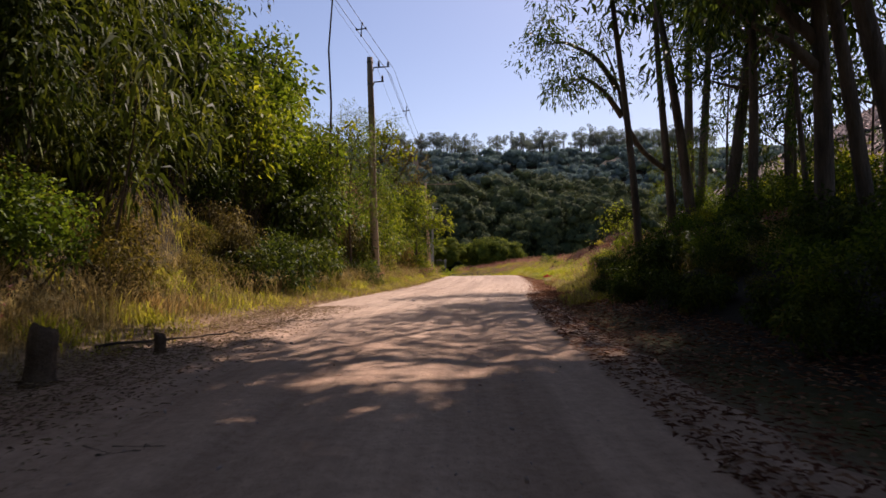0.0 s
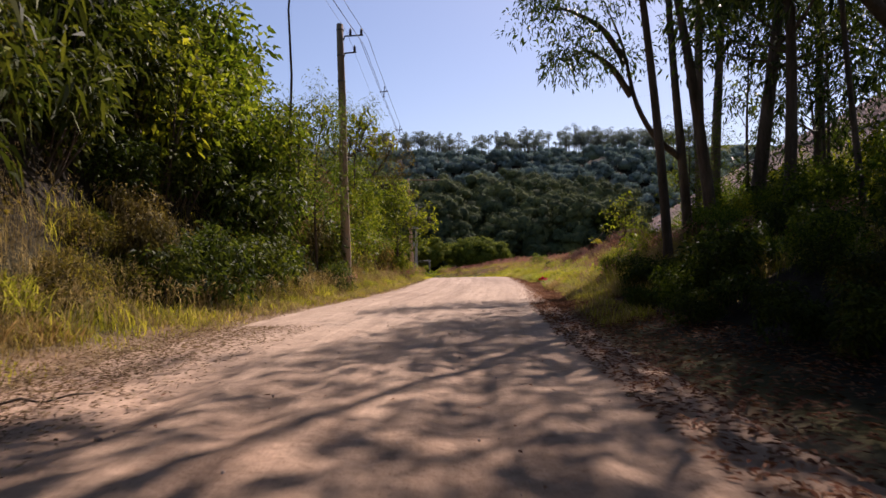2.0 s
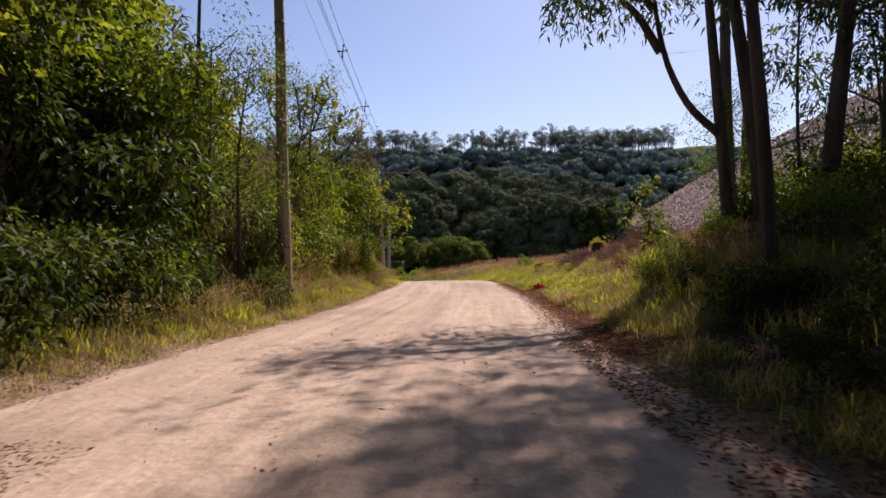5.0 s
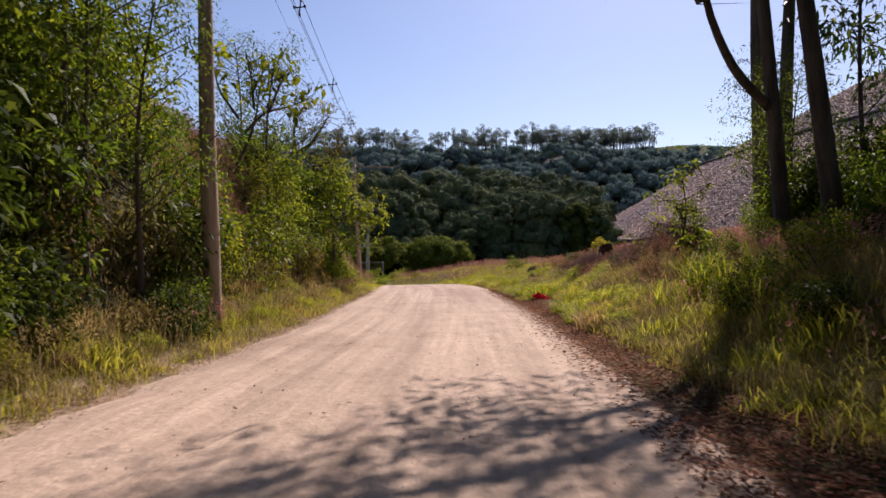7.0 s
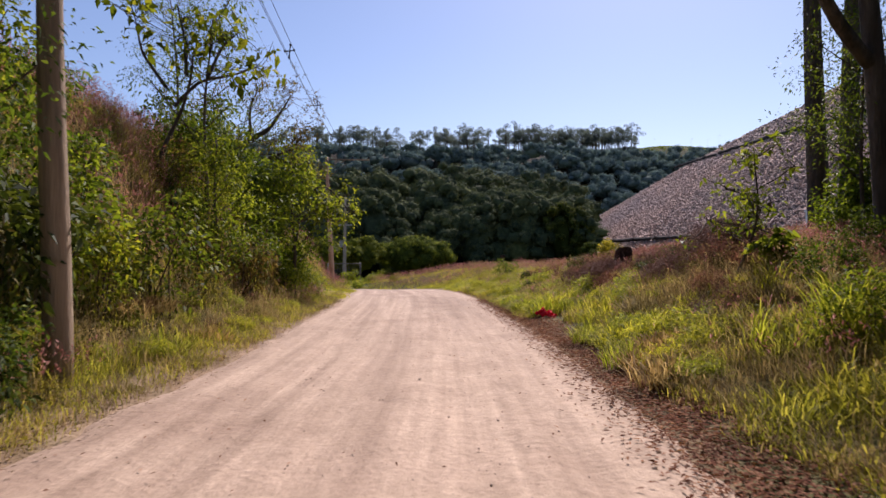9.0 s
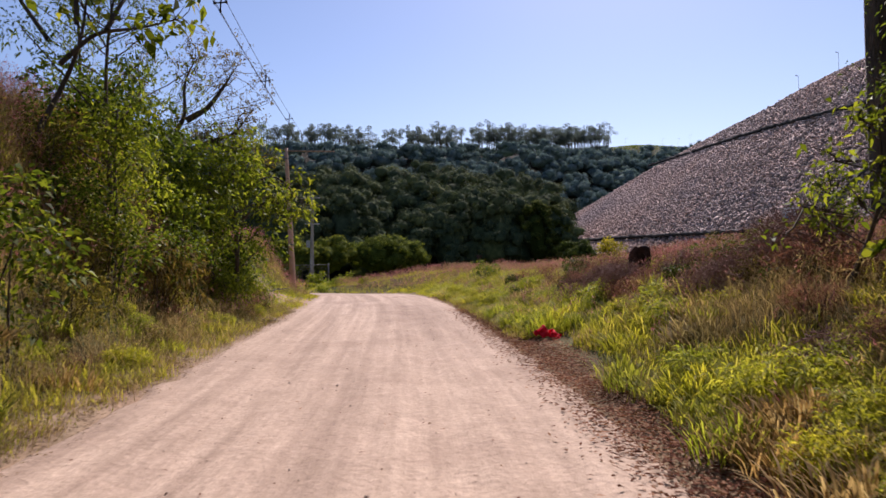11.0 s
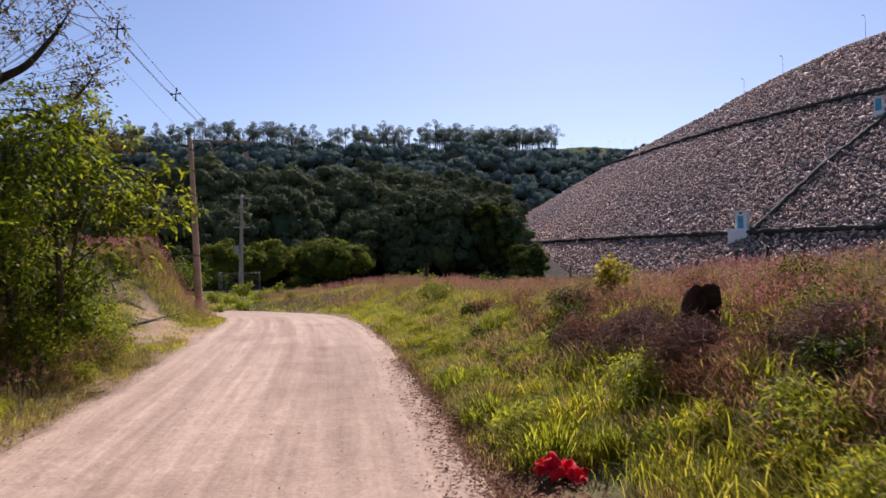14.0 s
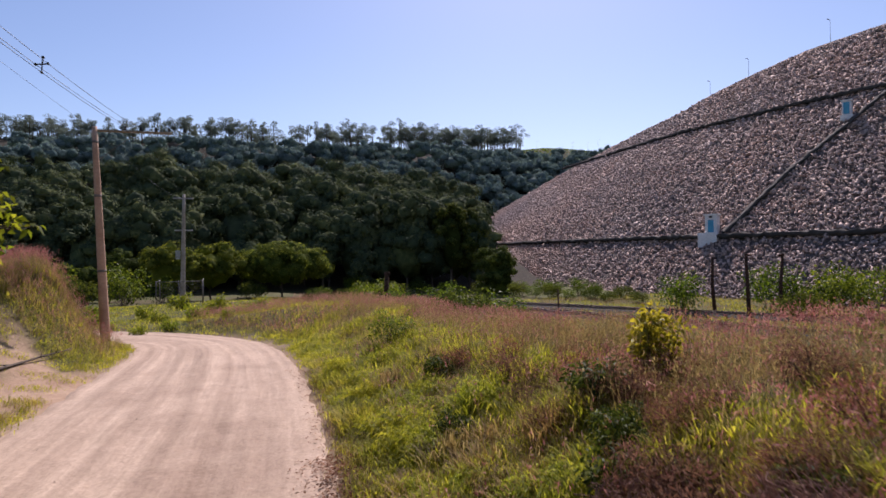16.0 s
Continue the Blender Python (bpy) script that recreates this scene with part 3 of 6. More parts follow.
part("berm", Heap().add(*swept(np.arange(-40, 130.1, 0.8), 4.85, 5.35, 0.0, 1.1)), DARK_STONE, dam, "dark stone berm along the dam's foot")
part("berm", Heap().add(*swept(np.arange(-50, 130.1, 0.9), 32.65, 33.15, 0.0, 1.1)), DARK_STONE, dam, "dark stone berm across the dam's face")
dz = np.linspace(5.4, 51.5, 90)
da = np.interp(dz, (5.4, 16.8, 30.7, 52), (73.0, 76.6, 84.8, 100.0))
side = [dam_point(da + w, dz, h) for w, h in ((-0.55, 0.1), (-0.55, 0.42), (0.55, 0.42), (0.55, 0.1))]
ring = np.stack(side, 1)
ring = ring + rr_.normal(size=ring.shape) * 0.09
i, k = np.meshgrid(np.arange(len(dz) - 1), np.arange(4), indexing="ij")
part("drain", Heap().add(ring.reshape(-1, 3), np.stack([i * 4 + k, (i + 1) * 4 + k, (i + 1) * 4 + (k + 1) % 4, i * 4 + (k + 1) % 4], -1).reshape(-1, 4)), DARK_STONE, dam,
     "dark stepped drain down the dam's face")


def hut(at, yaw, wide, tall, plinth, step=1.1, foot=2.5):
    """A small instrument house: plinth, walls, slab roof and a blue door in its frame."""
    ob = thing("instrument_house", "small white instrument house with a blue door on the dam", "hut", at, "instrument houses on the dam")
    ob.rotation_euler = (0, 0, yaw)
    w = wide / 2
    part("wall", bevel_box((-w, -w, plinth), (w, w, tall), 0.05), WHITE, ob)
    part("roof", bevel_box((-w - 0.2, -w - 0.2, tall), (w + 0.2, w + 0.2, tall + 0.25), 0.04), WHITE, ob, "white roof slab")
    part("plinth", bevel_box((-w - step, -w - 0.64 * step, -foot), (w + 0.3, w + 0.3, plinth), 0.06), WHITE, ob, "white plinth")
    door = part("door", bevel_box((-0.5, -w - 0.06, plinth + 0.1), (0.5, -w + 0.02, plinth + 2.3), 0.02), BLUE, ob, "blue door")
    part("frame", Heap().add(*box((-0.62, -w - 0.05, plinth + 0.05), (-0.5, -w + 0.02, plinth + 2.42))).add(*box((0.5, -w - 0.05, plinth + 0.05), (0.62, -w + 0.02, plinth + 2.42)))
         .add(*box((-0.5, -w - 0.05, plinth + 2.3), (0.5, -w + 0.02, plinth + 2.42))), WHITE, door)
    part("vent", bevel_box((-0.3, -w - 0.05, plinth + 2.7), (0.3, -w + 0.02, plinth + 3.0), 0.02), BLACK, ob, "dark vent grille")
    return ob


hut((88.2, 126.2, 4.4), radians(-58), 2.0, 4.3, 1.2)
hut((115.2, 121.2, 27.0), radians(-62), 1.5, 2.7, 0.2, 0.3, 1.0)


def mast(at, tall, arm):
    ob = thing("lamp_mast", "thin steel lamp mast on the skyline", "mast", at, "masts on the crest")
    part("pole", Heap().add2(*tube([(0, 0, -1), (0, 0, tall)], (0.055, 0.035), 6)), STEEL, ob)
    part("arm", Heap().add2(*tube([(0, 0, tall - 0.1), (arm, 0, tall + 0.1)], (0.05, 0.04), 5)), STEEL, ob)
    part("lamp", bevel_box((arm - 0.15, -0.12, tall), (arm + 0.5, 0.12, tall + 0.14), 0.03), STEEL, ob)
    return ob


for u_, tall in ((16, 4.4), (29, 5.0), (54, 5.6), (90, 5.4)):
    mast(tuple(dam_point(np.array(u_), dam_top(np.array(u_))) + np.array([1.5, 0.2, 0])), tall, -0.8)
for x_, y_, tall in ((270, 445, 10), (262, 447, 8), (250, 448, 8), (222, 450, 7)):
    mast((x_, y_, float(land(x_, y_))), tall, 1.0)

# ---- power line ----
OLD_CONCRETE = plain("old_concrete", (0.30, 0.245, 0.19), (0.46, 0.385, 0.31), 0.8, 0.9, 0.3)
OLD_BAND = plain("dull_band", (0.12, 0.10, 0.085), (0.22, 0.19, 0.16), 4.0, 0.7, 0.2, 0.005)
def insulator(name, at, parent, tall=0.24):
    prof = [(0.02, 0), (0.055, 0.02), (0.03, 0.06), (0.06, 0.09), (0.03, 0.13), (0.055, 0.16), (0.03, 0.2), (0.02, tall)]
    pts = [(at[0], at[1], at[2] + h) for _, h in prof]
    return part(name, Heap().add2(*tube(pts, [r for r, _ in prof], 8)), BLACK, parent, "black insulator", True)


def wooden_pole(at, top, lean):
    ob = thing("utility_pole", "weathered round wooden utility pole carrying a cable bundle", "utility pole", at)
    hs = np.linspace(-0.6, top, 12)
    pts = np.stack([lean * hs / top + 0.012 * np.sin(hs * 1.3), 0.01 * np.cos(hs * 1.7), hs], -1)
    part("pole", Heap().add2(*tube(pts, np.interp(hs, (0, top), (0.175, 0.115)), 14)), POLE_WOOD, ob, smooth=True)
    for h, reach, posts in ((top - 0.42, 0.72, (0.3, 0.68)), (top - 1.02, 0.48, (0.44,))):
        arm = part("bracket", Heap().add2(*tube([(lean * h / top + 0.1, 0, h - 0.14), (lean + 0.16, -0.02, h), (lean + reach + 0.08, -0.05, h + 0.03)], (0.03, 0.03, 0.025), 6)), BLACK, ob, "steel bracket")
        for p_ in posts:
            insulator("insulator", (lean + p_ + 0.06, -0.05, h + 0.03), arm)
    for h in (top - 0.2, top - 1.1, top - 2.0):
        part("band", Heap().add2(*tube([(lean * h / top, 0, h - 0.03), (lean * h / top, 0, h + 0.03)], (0.135, 0.135), 14)), OLD_BAND, ob)
    return ob


P1, P2, P3 = (-2.74, 25.9, 0.55), (-0.02, 63.5, -0.1), (0.95, 104.5, -2.0)
wooden_pole(P1, 9.05, -0.10)


def concrete_pole():
    ob = thing("utility_pole", "tapered reddish concrete utility pole with a long crossarm", "utility pole", P2)
    hs = np.linspace(-0.8, 8.75, 9)
    part("pole", Heap().add2(*tube(np.stack([-0.30 * hs / 8.7, 0 * hs, hs], -1), np.interp(hs, (0, 8.7), (0.20, 0.11)), 10)), CONCRETE_POLE, ob, smooth=True)
    arm = part("crossarm", Heap().add(*box((-0.4, -0.045, 8.54), (2.75, 0.045, 8.63))), POLE_WOOD, ob, "long wooden crossarm")
    for x_ in (0.9, 1.5, 2.1, 2.65):
        insulator("insulator", (x_, 0, 8.63), arm, 0.16)
    part("brace", Heap().add2(*tube([(-0.24, 0.1, 7.3), (1.1, 0.08, 8.36)], (0.012, 0.012), 5)), OLD_BAND, ob)
    for h in (2.6, 5.8, 8.1):
        part("band", Heap().add2(*tube([(-0.3 * h / 8.7, 0, h - 0.05), (-0.3 * h / 8.7, 0, h + 0.05)], (np.interp(h, (0, 8.7), (0.207, 0.118)),) * 2, 10)), OLD_BAND, ob)
    return ob


def transformer_pole():
    ob = thing("utility_pole", "grey concrete utility pole with a meter box and crossarms", "utility pole", P3)
    hs = np.linspace(-0.5, 11.4, 8)
    part("pole", Heap().add2(*tube(np.stack([0.25 * hs / 11, 0 * hs, hs], -1), np.interp(hs, (0, 2.5, 2.6, 11), (0.29, 0.275, 0.25, 0.15)), 10)), OLD_CONCRETE, ob, smooth=True)
    for h, w in ((10.9, 1.0), (7.6, 0.9)):
        part("crossarm", Heap().add(*box((0.2 - w, -0.12, h), (0.2 + w, 0.02, h + 0.14))), CONCRETE, ob)
    part("meter_box", bevel_box((-0.6, -0.5, 4.7), (-0.12, -0.1, 5.6), 0.04), STEEL, ob, "grey metal meter box")
    for x_ in (-0.6, 0.2, 1.0):
        insulator("insulator", (x_, -0.05, 11.04), ob, 0.3)
    return ob


concrete_pole()
transformer_pole()


def wire(name, a, b, sag, radius, label):
    t = np.linspace(0, 1, 28)
    a, b = np.array(a, float), np.array(b, float)
    p = a + (b - a) * t[:, None]
    p[:, 2] -= sag * 4 * t * (1 - t)
    ob = new(name, Heap().add2(*tube(p, np.full(28, radius), 5)).mesh(name, BLACK, True))
    return tagged(ob, label, "cable", "overhead cables")


p1t, p2t, p0t = np.array([-2.02, 25.7, 9.15]), np.array([1.2, 63.45, 8.75]), np.array([-7.2, -12.0, 9.6])
BUNDLE = ((0.17, 0, -0.10), (-0.12, 0, -0.14), (0.02, 0, -0.34))
for off in BUNDLE:
    wire("cable", p1t + off, p2t + np.array(off), 0.62, 0.0085, "black overhead cable of a spaced bundle")
    wire("cable", p0t + off, p1t + np.array(off), 0.45, 0.0085, "black overhead cable of a spaced bundle")
wire("cable", (-2.6, 25.75, 9.3), (-0.3, 63.5, 8.5), 0.3, 0.005, "thin steel messenger wire")
wire("cable", (-7.6, -12, 9.9), (-2.6, 25.75, 9.3), 0.3, 0.005, "thin steel messenger wire")
wire("cable", (-0.2, 63.5, 5.8), (-48, 84, 9.4), 0.9, 0.007, "thin overhead service wire")
wire("cable", (-0.1, 63.4, 8.4), (1.2, 104.4, 9.0), 0.6, 0.007, "thin overhead service wire")
wire("cable", (-0.2, 63.6, 6.2), (-44, 70, 8.8), 0.5, 0.008, "thin overhead service wire")


def spacer(y, a, b, sag):
    t = (y - a[1]) / (b[1] - a[1])
    p = a + (b - a) * t - np.array([0, 0, sag * 4 * t * (1 - t)])
    ob = thing("cable_spacer", "black diamond-shaped cable spacer on the overhead bundle", "cable spacer", tuple(p), "spacers on the cable bundle")
    ends = [np.array(o) for o in BUNDLE] + [np.array((0.06, 0, 0.06))]
    mid = np.mean(ends, 0)
    part("arm", Heap().add2(*tube([ends[0], mid, ends[1]], (0.02,) * 3, 6)), BLACK, ob)
    part("arm", Heap().add2(*tube([ends[2], mid, ends[3]], (0.02,) * 3, 6)), BLACK, ob)
    for e in ends:
        part("clamp", Heap().add2(*tube([e + (0, -0.05, 0), e + (0, 0.05, 0)], (0.034, 0.034), 6)), BLACK, ob)


for y_ in (31.45, 38.5, 45.5, 52.3):
    spacer(y_, p1t, p2t, 0.62)
for y_ in (6.0, 13.5, 20.5):
    spacer(y_, p0t, p1t, 0.45)


def gate():
    z0 = float(land(1.0, 99.0))
    ob = thing("mesh_gate", "grey steel mesh enclosure round the far pole", "fence", (-1.1, 99.2, z0))
    for x_ in (0.0, 2.0, 4.1):
        part("post", Heap().add2(*tube([(x_, 0, -0.2), (x_, 0, 2.3)], (0.045, 0.045), 7)), OLD_BAND, ob)
    for h in (0.15, 2.2):
        part("rail", Heap().add2(*tube([(0, 0, h), (4.1, 0, h)], (0.03, 0.03), 6)), OLD_BAND, ob)
    net = Heap()
    for k in np.arange(0.15, 4.1, 0.22):
        net.add2(*tube([(k, 0, 0.15), (k, 0, 2.2)], (0.006, 0.006), 4, False))
    for h in np.arange(0.35, 2.2, 0.22):
        net.add2(*tube([(0, 0, h), (4.1, 0, h)], (0.006, 0.006), 4, False))
    part("wire_mesh", net, OLD_BAND, ob)
    for y_ in (4.0,):
        for x_ in (0.0, 4.1):
            part("post", Heap().add2(*tube([(x_, y_, -0.2), (x_, y_, 2.3)], (0.045, 0.045), 7)), OLD_BAND, ob)
            part("rail", Heap().add2(*tube([(x_, 0, 2.2), (x_, y_, 2.2)], (0.03, 0.03), 6)), OLD_BAND, ob)


gate()

# ---- plants: builders ----
def bent(a, b, r, n=7, wobble=0.06):
    """Points of a limb from a to b, uneven."""
    a, b = np.array(a, float), np.array(b, float)
    t = np.linspace(0, 1, n)
    p = a + (b - a) * t[:, None]
    off = r.normal(size=(n, 3)) * wobble * np.linalg.norm(b - a) * 0.5
    off[0] = 0
    return p + np.cumsum(off, 0) * 0.35


def clump_leaves(centres, radius, per, length, width, r, droop=0.25, hang=0.0, squash=0.8):
    """Leaves on the outside of clumps."""
    c = np.repeat(centres, per, 0)
    rad = np.repeat(np.broadcast_to(radius, len(centres)), per)[:, None]
    d = unit(r.normal(size=(len(c), 3)) + np.array([0, 0, 0.25]))
    p = c + d * rad * (0.35 + 0.65 * r.random((len(c), 1)) ** 0.5) * np.array([1, 1, squash])
    axis = unit(d + 0.8 * r.normal(size=d.shape) + np.array([0, 0, -hang]))
    nor = unit(0.6 * d + 0.7 * r.normal(size=d.shape) + np.array([0, 0, 0.6]))
    size = 0.6 + 0.8 * r.random(len(c))
    return cards(p, axis, nor, length * size, width * size, droop)


def bush_kind(seed, wide, tall, clumps, per, length, width, leaf, hang=0.0, droop=0.25):
    """A shrub: several stems from the ground and leafy clumps."""
    r = np.random.default_rng(seed)
    d = unit(r.normal(size=(clumps, 3)) * np.array([1, 1, 0.8]) + np.array([0, 0, 0.15]))
    c = d * (0.45 + 0.5 * r.random((clumps, 1))) * np.array([wide / 2, wide / 2, tall / 2]) + np.array([0, 0, tall * 0.52])
    c[:, 2] = np.maximum(c[:, 2], 0.15)
    stems = Heap()
    for k in range(min(clumps, 12)):
        first = stems.count
        stems.add2(*tube(bent((r.normal() * 0.12, r.normal() * 0.12, -0.3), c[k], r, 6), np.linspace(0.032, 0.008, 6), 4, False))
        if k:
            stems.f3.append(np.array([[0, first, first + 1]]))
    foliage = Heap().add(*clump_leaves(c, wide * 0.17 + 0.1 * r.random(clumps), per, length, width, r, droop, hang))
    return stems.mesh("stem", BARK, True), foliage.mesh("foliage", leaf)


def plant(name, label, category, kind, at, size=(1, 1, 1), turn=0.0, tilt=(0, 0), group=""):
    ob = thing(name, label, category, at, group)
    ob.rotation_euler, ob.scale = (tilt[0], tilt[1], turn), size
    part("stem", kind[0], None, ob)
    part("foliage", kind[1], None, ob)
    return ob


def tree_kind(seed, height, radius, lean, crown_low, spread, clumps, per, length, width, leaf, bark, clump_r=1.0, hang=0.6, forks=(), twigs=0):
    """A tall tree: a tapered, leaning trunk, limbs, and hanging leaves in clumps round the limb ends."""
    r = np.random.default_rng(seed)
    n = 14
    hs = np.linspace(-0.6, height, n)
    t = np.clip(hs / height, 0, 1)
    path = np.stack([lean[0] * t + 0.12 * np.sin(t * 5 + seed), lean[1] * t + 0.1 * np.cos(t * 4 + seed), hs], -1)
    trunk = Heap().add2(*tube(path, radius * (1.0 - 0.72 * t) * np.where(hs < 0.3, 1.25, 1.0), 10))
    ends, limbs = [], Heap()
    for k in range(clumps):
        h = crown_low + (height - crown_low) * (k + 0.5 * r.random()) / clumps
        j = np.interp(h, hs, np.arange(n))
        root = np.array([np.interp(j, np.arange(n), path[:, m]) for m in range(3)])
        a = k * 2.4 + r.normal() * 0.4
        reach = spread * (0.35 + 0.65 * r.random()) * (1.0 - 0.45 * (h - crown_low) / max(height - crown_low, 1))
        end = root + np.array([math.cos(a) * reach, math.sin(a) * reach, reach * (0.35 + 0.5 * r.random())])
        pts = bent(root, end, r, 6, 0.10)
        limbs.add2(*tube(pts, np.linspace(radius * 0.28, 0.012, 6), 5, False))
        ends += [pts[-1], pts[-1] * 0.4 + pts[3] * 0.6 + r.normal(size=3) * 0.35 * min(1, clump_r), pts[-1] + r.normal(size=3) * 0.7 * min(1, clump_r)]
    for start, *rest in forks:
        pts = np.array([start, *rest], float)
        fine = np.stack([np.interp(np.linspace(0, len(pts) - 1, 16), np.arange(len(pts)), pts[:, m]) for m in range(3)], -1)
        for _ in range(2):
            fine[1:-1] = (fine[:-2] + fine[1:-1] * 2 + fine[2:]) / 4
        limbs.add2(*tube(fine, radius * 0.62 * np.linspace(1.0, 0.0, 16) ** 0.8 + 0.012, 8, False))
        reach = 0.42 if twigs else 0.8
        ends += [fine[-1] + r.normal(size=3) * reach for _ in range(6)] + [fine[-4] + r.normal(size=3) * reach * 0.75 for _ in range(3)] + ([fine[j] + r.normal(size=3) * reach for j in (7, 9, 10, 11, 13, 14)] if twigs else [])
    ends = np.array(ends)
    if twigs:
        tips = []
        for e in ends:
            for _ in range(twigs):
                tip = e + unit(r.normal(size=3) + np.array([0, 0, 0.3])) * clump_r * r.uniform(0.5, 1.0)
                pts = bent(e, tip, r, 4, 0.3)
                limbs.add2(*tube(pts, (0.008, 0.006, 0.004, 0.003), 3, False))
                tips += [pts[1], pts[2], pts[3], (pts[2] + pts[3]) / 2]
            near = limbs.v[0][np.argmin(np.linalg.norm(limbs.v[0] - e, axis=1))]
            for lv in limbs.v[:clumps + len(forks)]:
                cand = lv[np.argmin(np.linalg.norm(lv - e, axis=1))]
                if np.linalg.norm(cand - e) < np.linalg.norm(near - e):
                    near = cand
            limbs.add2(*tube(bent(near, e, r, 4, 0.3), (0.014, 0.012, 0.010, 0.008), 4, False))
        ends, clump_r, per = np.array(tips), 0.10, max(1, per // (4 * twigs))
    crown = Heap().add(*clump_leaves(ends, clump_r * (0.6 + 0.6 * r.random(len(ends))), per, length, width, r, 0.3, hang))
    tv = np.concatenate(trunk.v)
    for lv, lf in zip(limbs.v, limbs.f4):
        first = trunk.count
        trunk.add(lv, lf - lf.min())
        root = int(np.argmin(np.linalg.norm(tv - lv[0], axis=1)))
        trunk.f3.append(np.array([[root, first, first + 1]]))
    return trunk.mesh("trunk", bark, True), crown.mesh("crown", leaf)


def tree(name, label, category, kind, at, size=1.0, turn=0.0, group=""):
    ob = thing(name, label, category, at, group)
    ob.rotation_euler, ob.scale = (0, 0, turn), (size, size, size)
    part("trunk", kind[0], None, ob)
    part("crown", kind[1], None, ob)
    return ob


# ---- eucalyptus grove on the right bank ----
GROVE = "eucalyptus trees of the grove"
EUC_LABEL = "tall eucalyptus with a bare trunk and hanging leaves"


def grove_tree(x, y, **k):
    z = float(land(x, y)) - 0.1
    return tree("eucalyptus_tree", k.pop("label", EUC_LABEL), "tree", tree_kind(**k, leaf=LEAF_EUC, bark=BARK_EUC), (x, y, z), group=GROVE)


grove_tree(5.36, 17.84, seed=1, height=14.5, radius=0.115, lean=(-1.2, -0.3), crown_low=7.5, spread=3.4, clumps=18, per=58, length=0.25, width=0.068, clump_r=0.75,
           label="slender young eucalyptus with a thin dark trunk")
grove_tree(10.2, 27.6, seed=2, height=17, radius=0.20, lean=(-0.6, 0.3), crown_low=11.5, spread=2.8, clumps=18, per=120, length=0.2, width=0.062, clump_r=1.0,
           forks=(((-0.15, 0, 3.6), (-1.4, -0.5, 4.3), (-2.3, -0.9, 5.6), (-2.7, -1.1, 7.6), (-3.6, -1.5, 9.2)), ((-2.6, -1.0, 7.0), (-3.6, -1.4, 8.2), (-5.0, -1.6, 8.8), (-5.8, -1.8, 8.6)), ((-2.4, -0.9, 5.8), (-3.2, -1.2, 6.8), (-4.2, -1.4, 7.4), (-4.9, -1.5, 7.0))),
           label="tall eucalyptus with a curved limb arching over the road")
grove_tree(13.5, 33.25, seed=3, height=18, radius=0.30, lean=(0.3, 0.2), crown_low=10.0, spread=2.3, clumps=20, per=90, length=0.28, width=0.076)
grove_tree(13.75, 32.35, seed=4, height=17, radius=0.27, lean=(0.7, 0.0), crown_low=9.5, spread=2.3, clumps=20, per=90, length=0.28, width=0.076)
grove_tree(11.41, 24.68, seed=5, height=16, radius=0.27, lean=(1.9, 0.3), crown_low=5.6, spread=3.3, clumps=24, per=90, length=0.28, width=0.076)
grove_tree(10.75, 26.2, seed=6, height=16, radius=0.24, lean=(-2.4, 0.2), crown_low=9.0, spread=2.4, clumps=18, per=38, length=0.28, width=0.076)
grove_tree(10.69, 21.77, seed=7, height=15, radius=0.2, lean=(0.5, 0.2), crown_low=4.8, spread=2.8, clumps=20, per=85, length=0.27, width=0.073)
# its upper limb is added out of view to shade the verge
grove_tree(9.94, 16.56, seed=8, height=16, radius=0.27, lean=(0.3, 0.2), crown_low=5.5, spread=3.8, clumps=24, per=95, length=0.3, width=0.09,
           forks=(((0, 0, 4.4), (-0.9, -0.2, 5.1), (-2.2, -0.4, 5.6), (-3.4, -0.5, 6.4)), ((0, 0, 5.2), (-1.2, 0.6, 6.8), (-2.4, 1.0, 7.8), (-3.6, 1.2, 8.6))))
# leaning crown and overhead limbs added above the view to shade the road
grove_tree(8.4, 11.2, seed=9, height=15, radius=0.22, lean=(-2.4, 0.8), crown_low=7.8, spread=4.6, clumps=26, per=190, length=0.34, width=0.12,
           forks=(((-0.9, 0.3, 6.4), (-2.6, 0.5, 7.8), (-4.8, 0.8, 8.8), (-7.0, 1.0, 9.6)), ((-0.9, 0.3, 6.2), (-3.0, 2.0, 7.8), (-5.5, 3.4, 8.8), (-8.0, 4.2, 9.2)), ((-0.9, 0.3, 6.2), (-2.8, 0.4, 7.6), (-4.6, 0.2, 8.4), (-6.2, -0.4, 8.8)), ((-0.8, 0.3, 6.0), (-2.4, -0.6, 7.4), (-4.4, -1.6, 8.6), (-6.0, -2.4, 9.4))))
# tree added for the shade it throws on the bank
grove_tree(11.6, 13.2, seed=10, height=16, radius=0.13, lean=(-0.6, 0.4), crown_low=6.5, spread=4.2, clumps=24, per=75, length=0.5, width=0.16)
grove_tree(14.9, 20.6, seed=11, height=16, radius=0.2, lean=(0.6, -0.4), crown_low=3.4, spread=3.8, clumps=22, per=75, length=0.32, width=0.095)
grove_tree(15.5, 27.5, seed=12, height=16, radius=0.2, lean=(0.4, 0.4), crown_low=3.4, spread=3.6, clumps=22, per=75, length=0.32, width=0.095)
grove_tree(7.2, 5.5, seed=13, height=15, radius=0.24, lean=(0.4, 0.4), crown_low=5.5, spread=3.8, clumps=20, per=60, length=0.28, width=0.076)
grove_tree(10.5, 7.0, seed=14, height=15, radius=0.24, lean=(-0.4, 0.4), crown_low=5.0, spread=3.8, clumps=20, per=60, length=0.28, width=0.076)
grove_tree(7.6, -1.0, seed=15, height=15, radius=0.24, lean=(-0.4, 0.4), crown_low=5.5, spread=3.8, clumps=18, per=80, length=0.28, width=0.076)

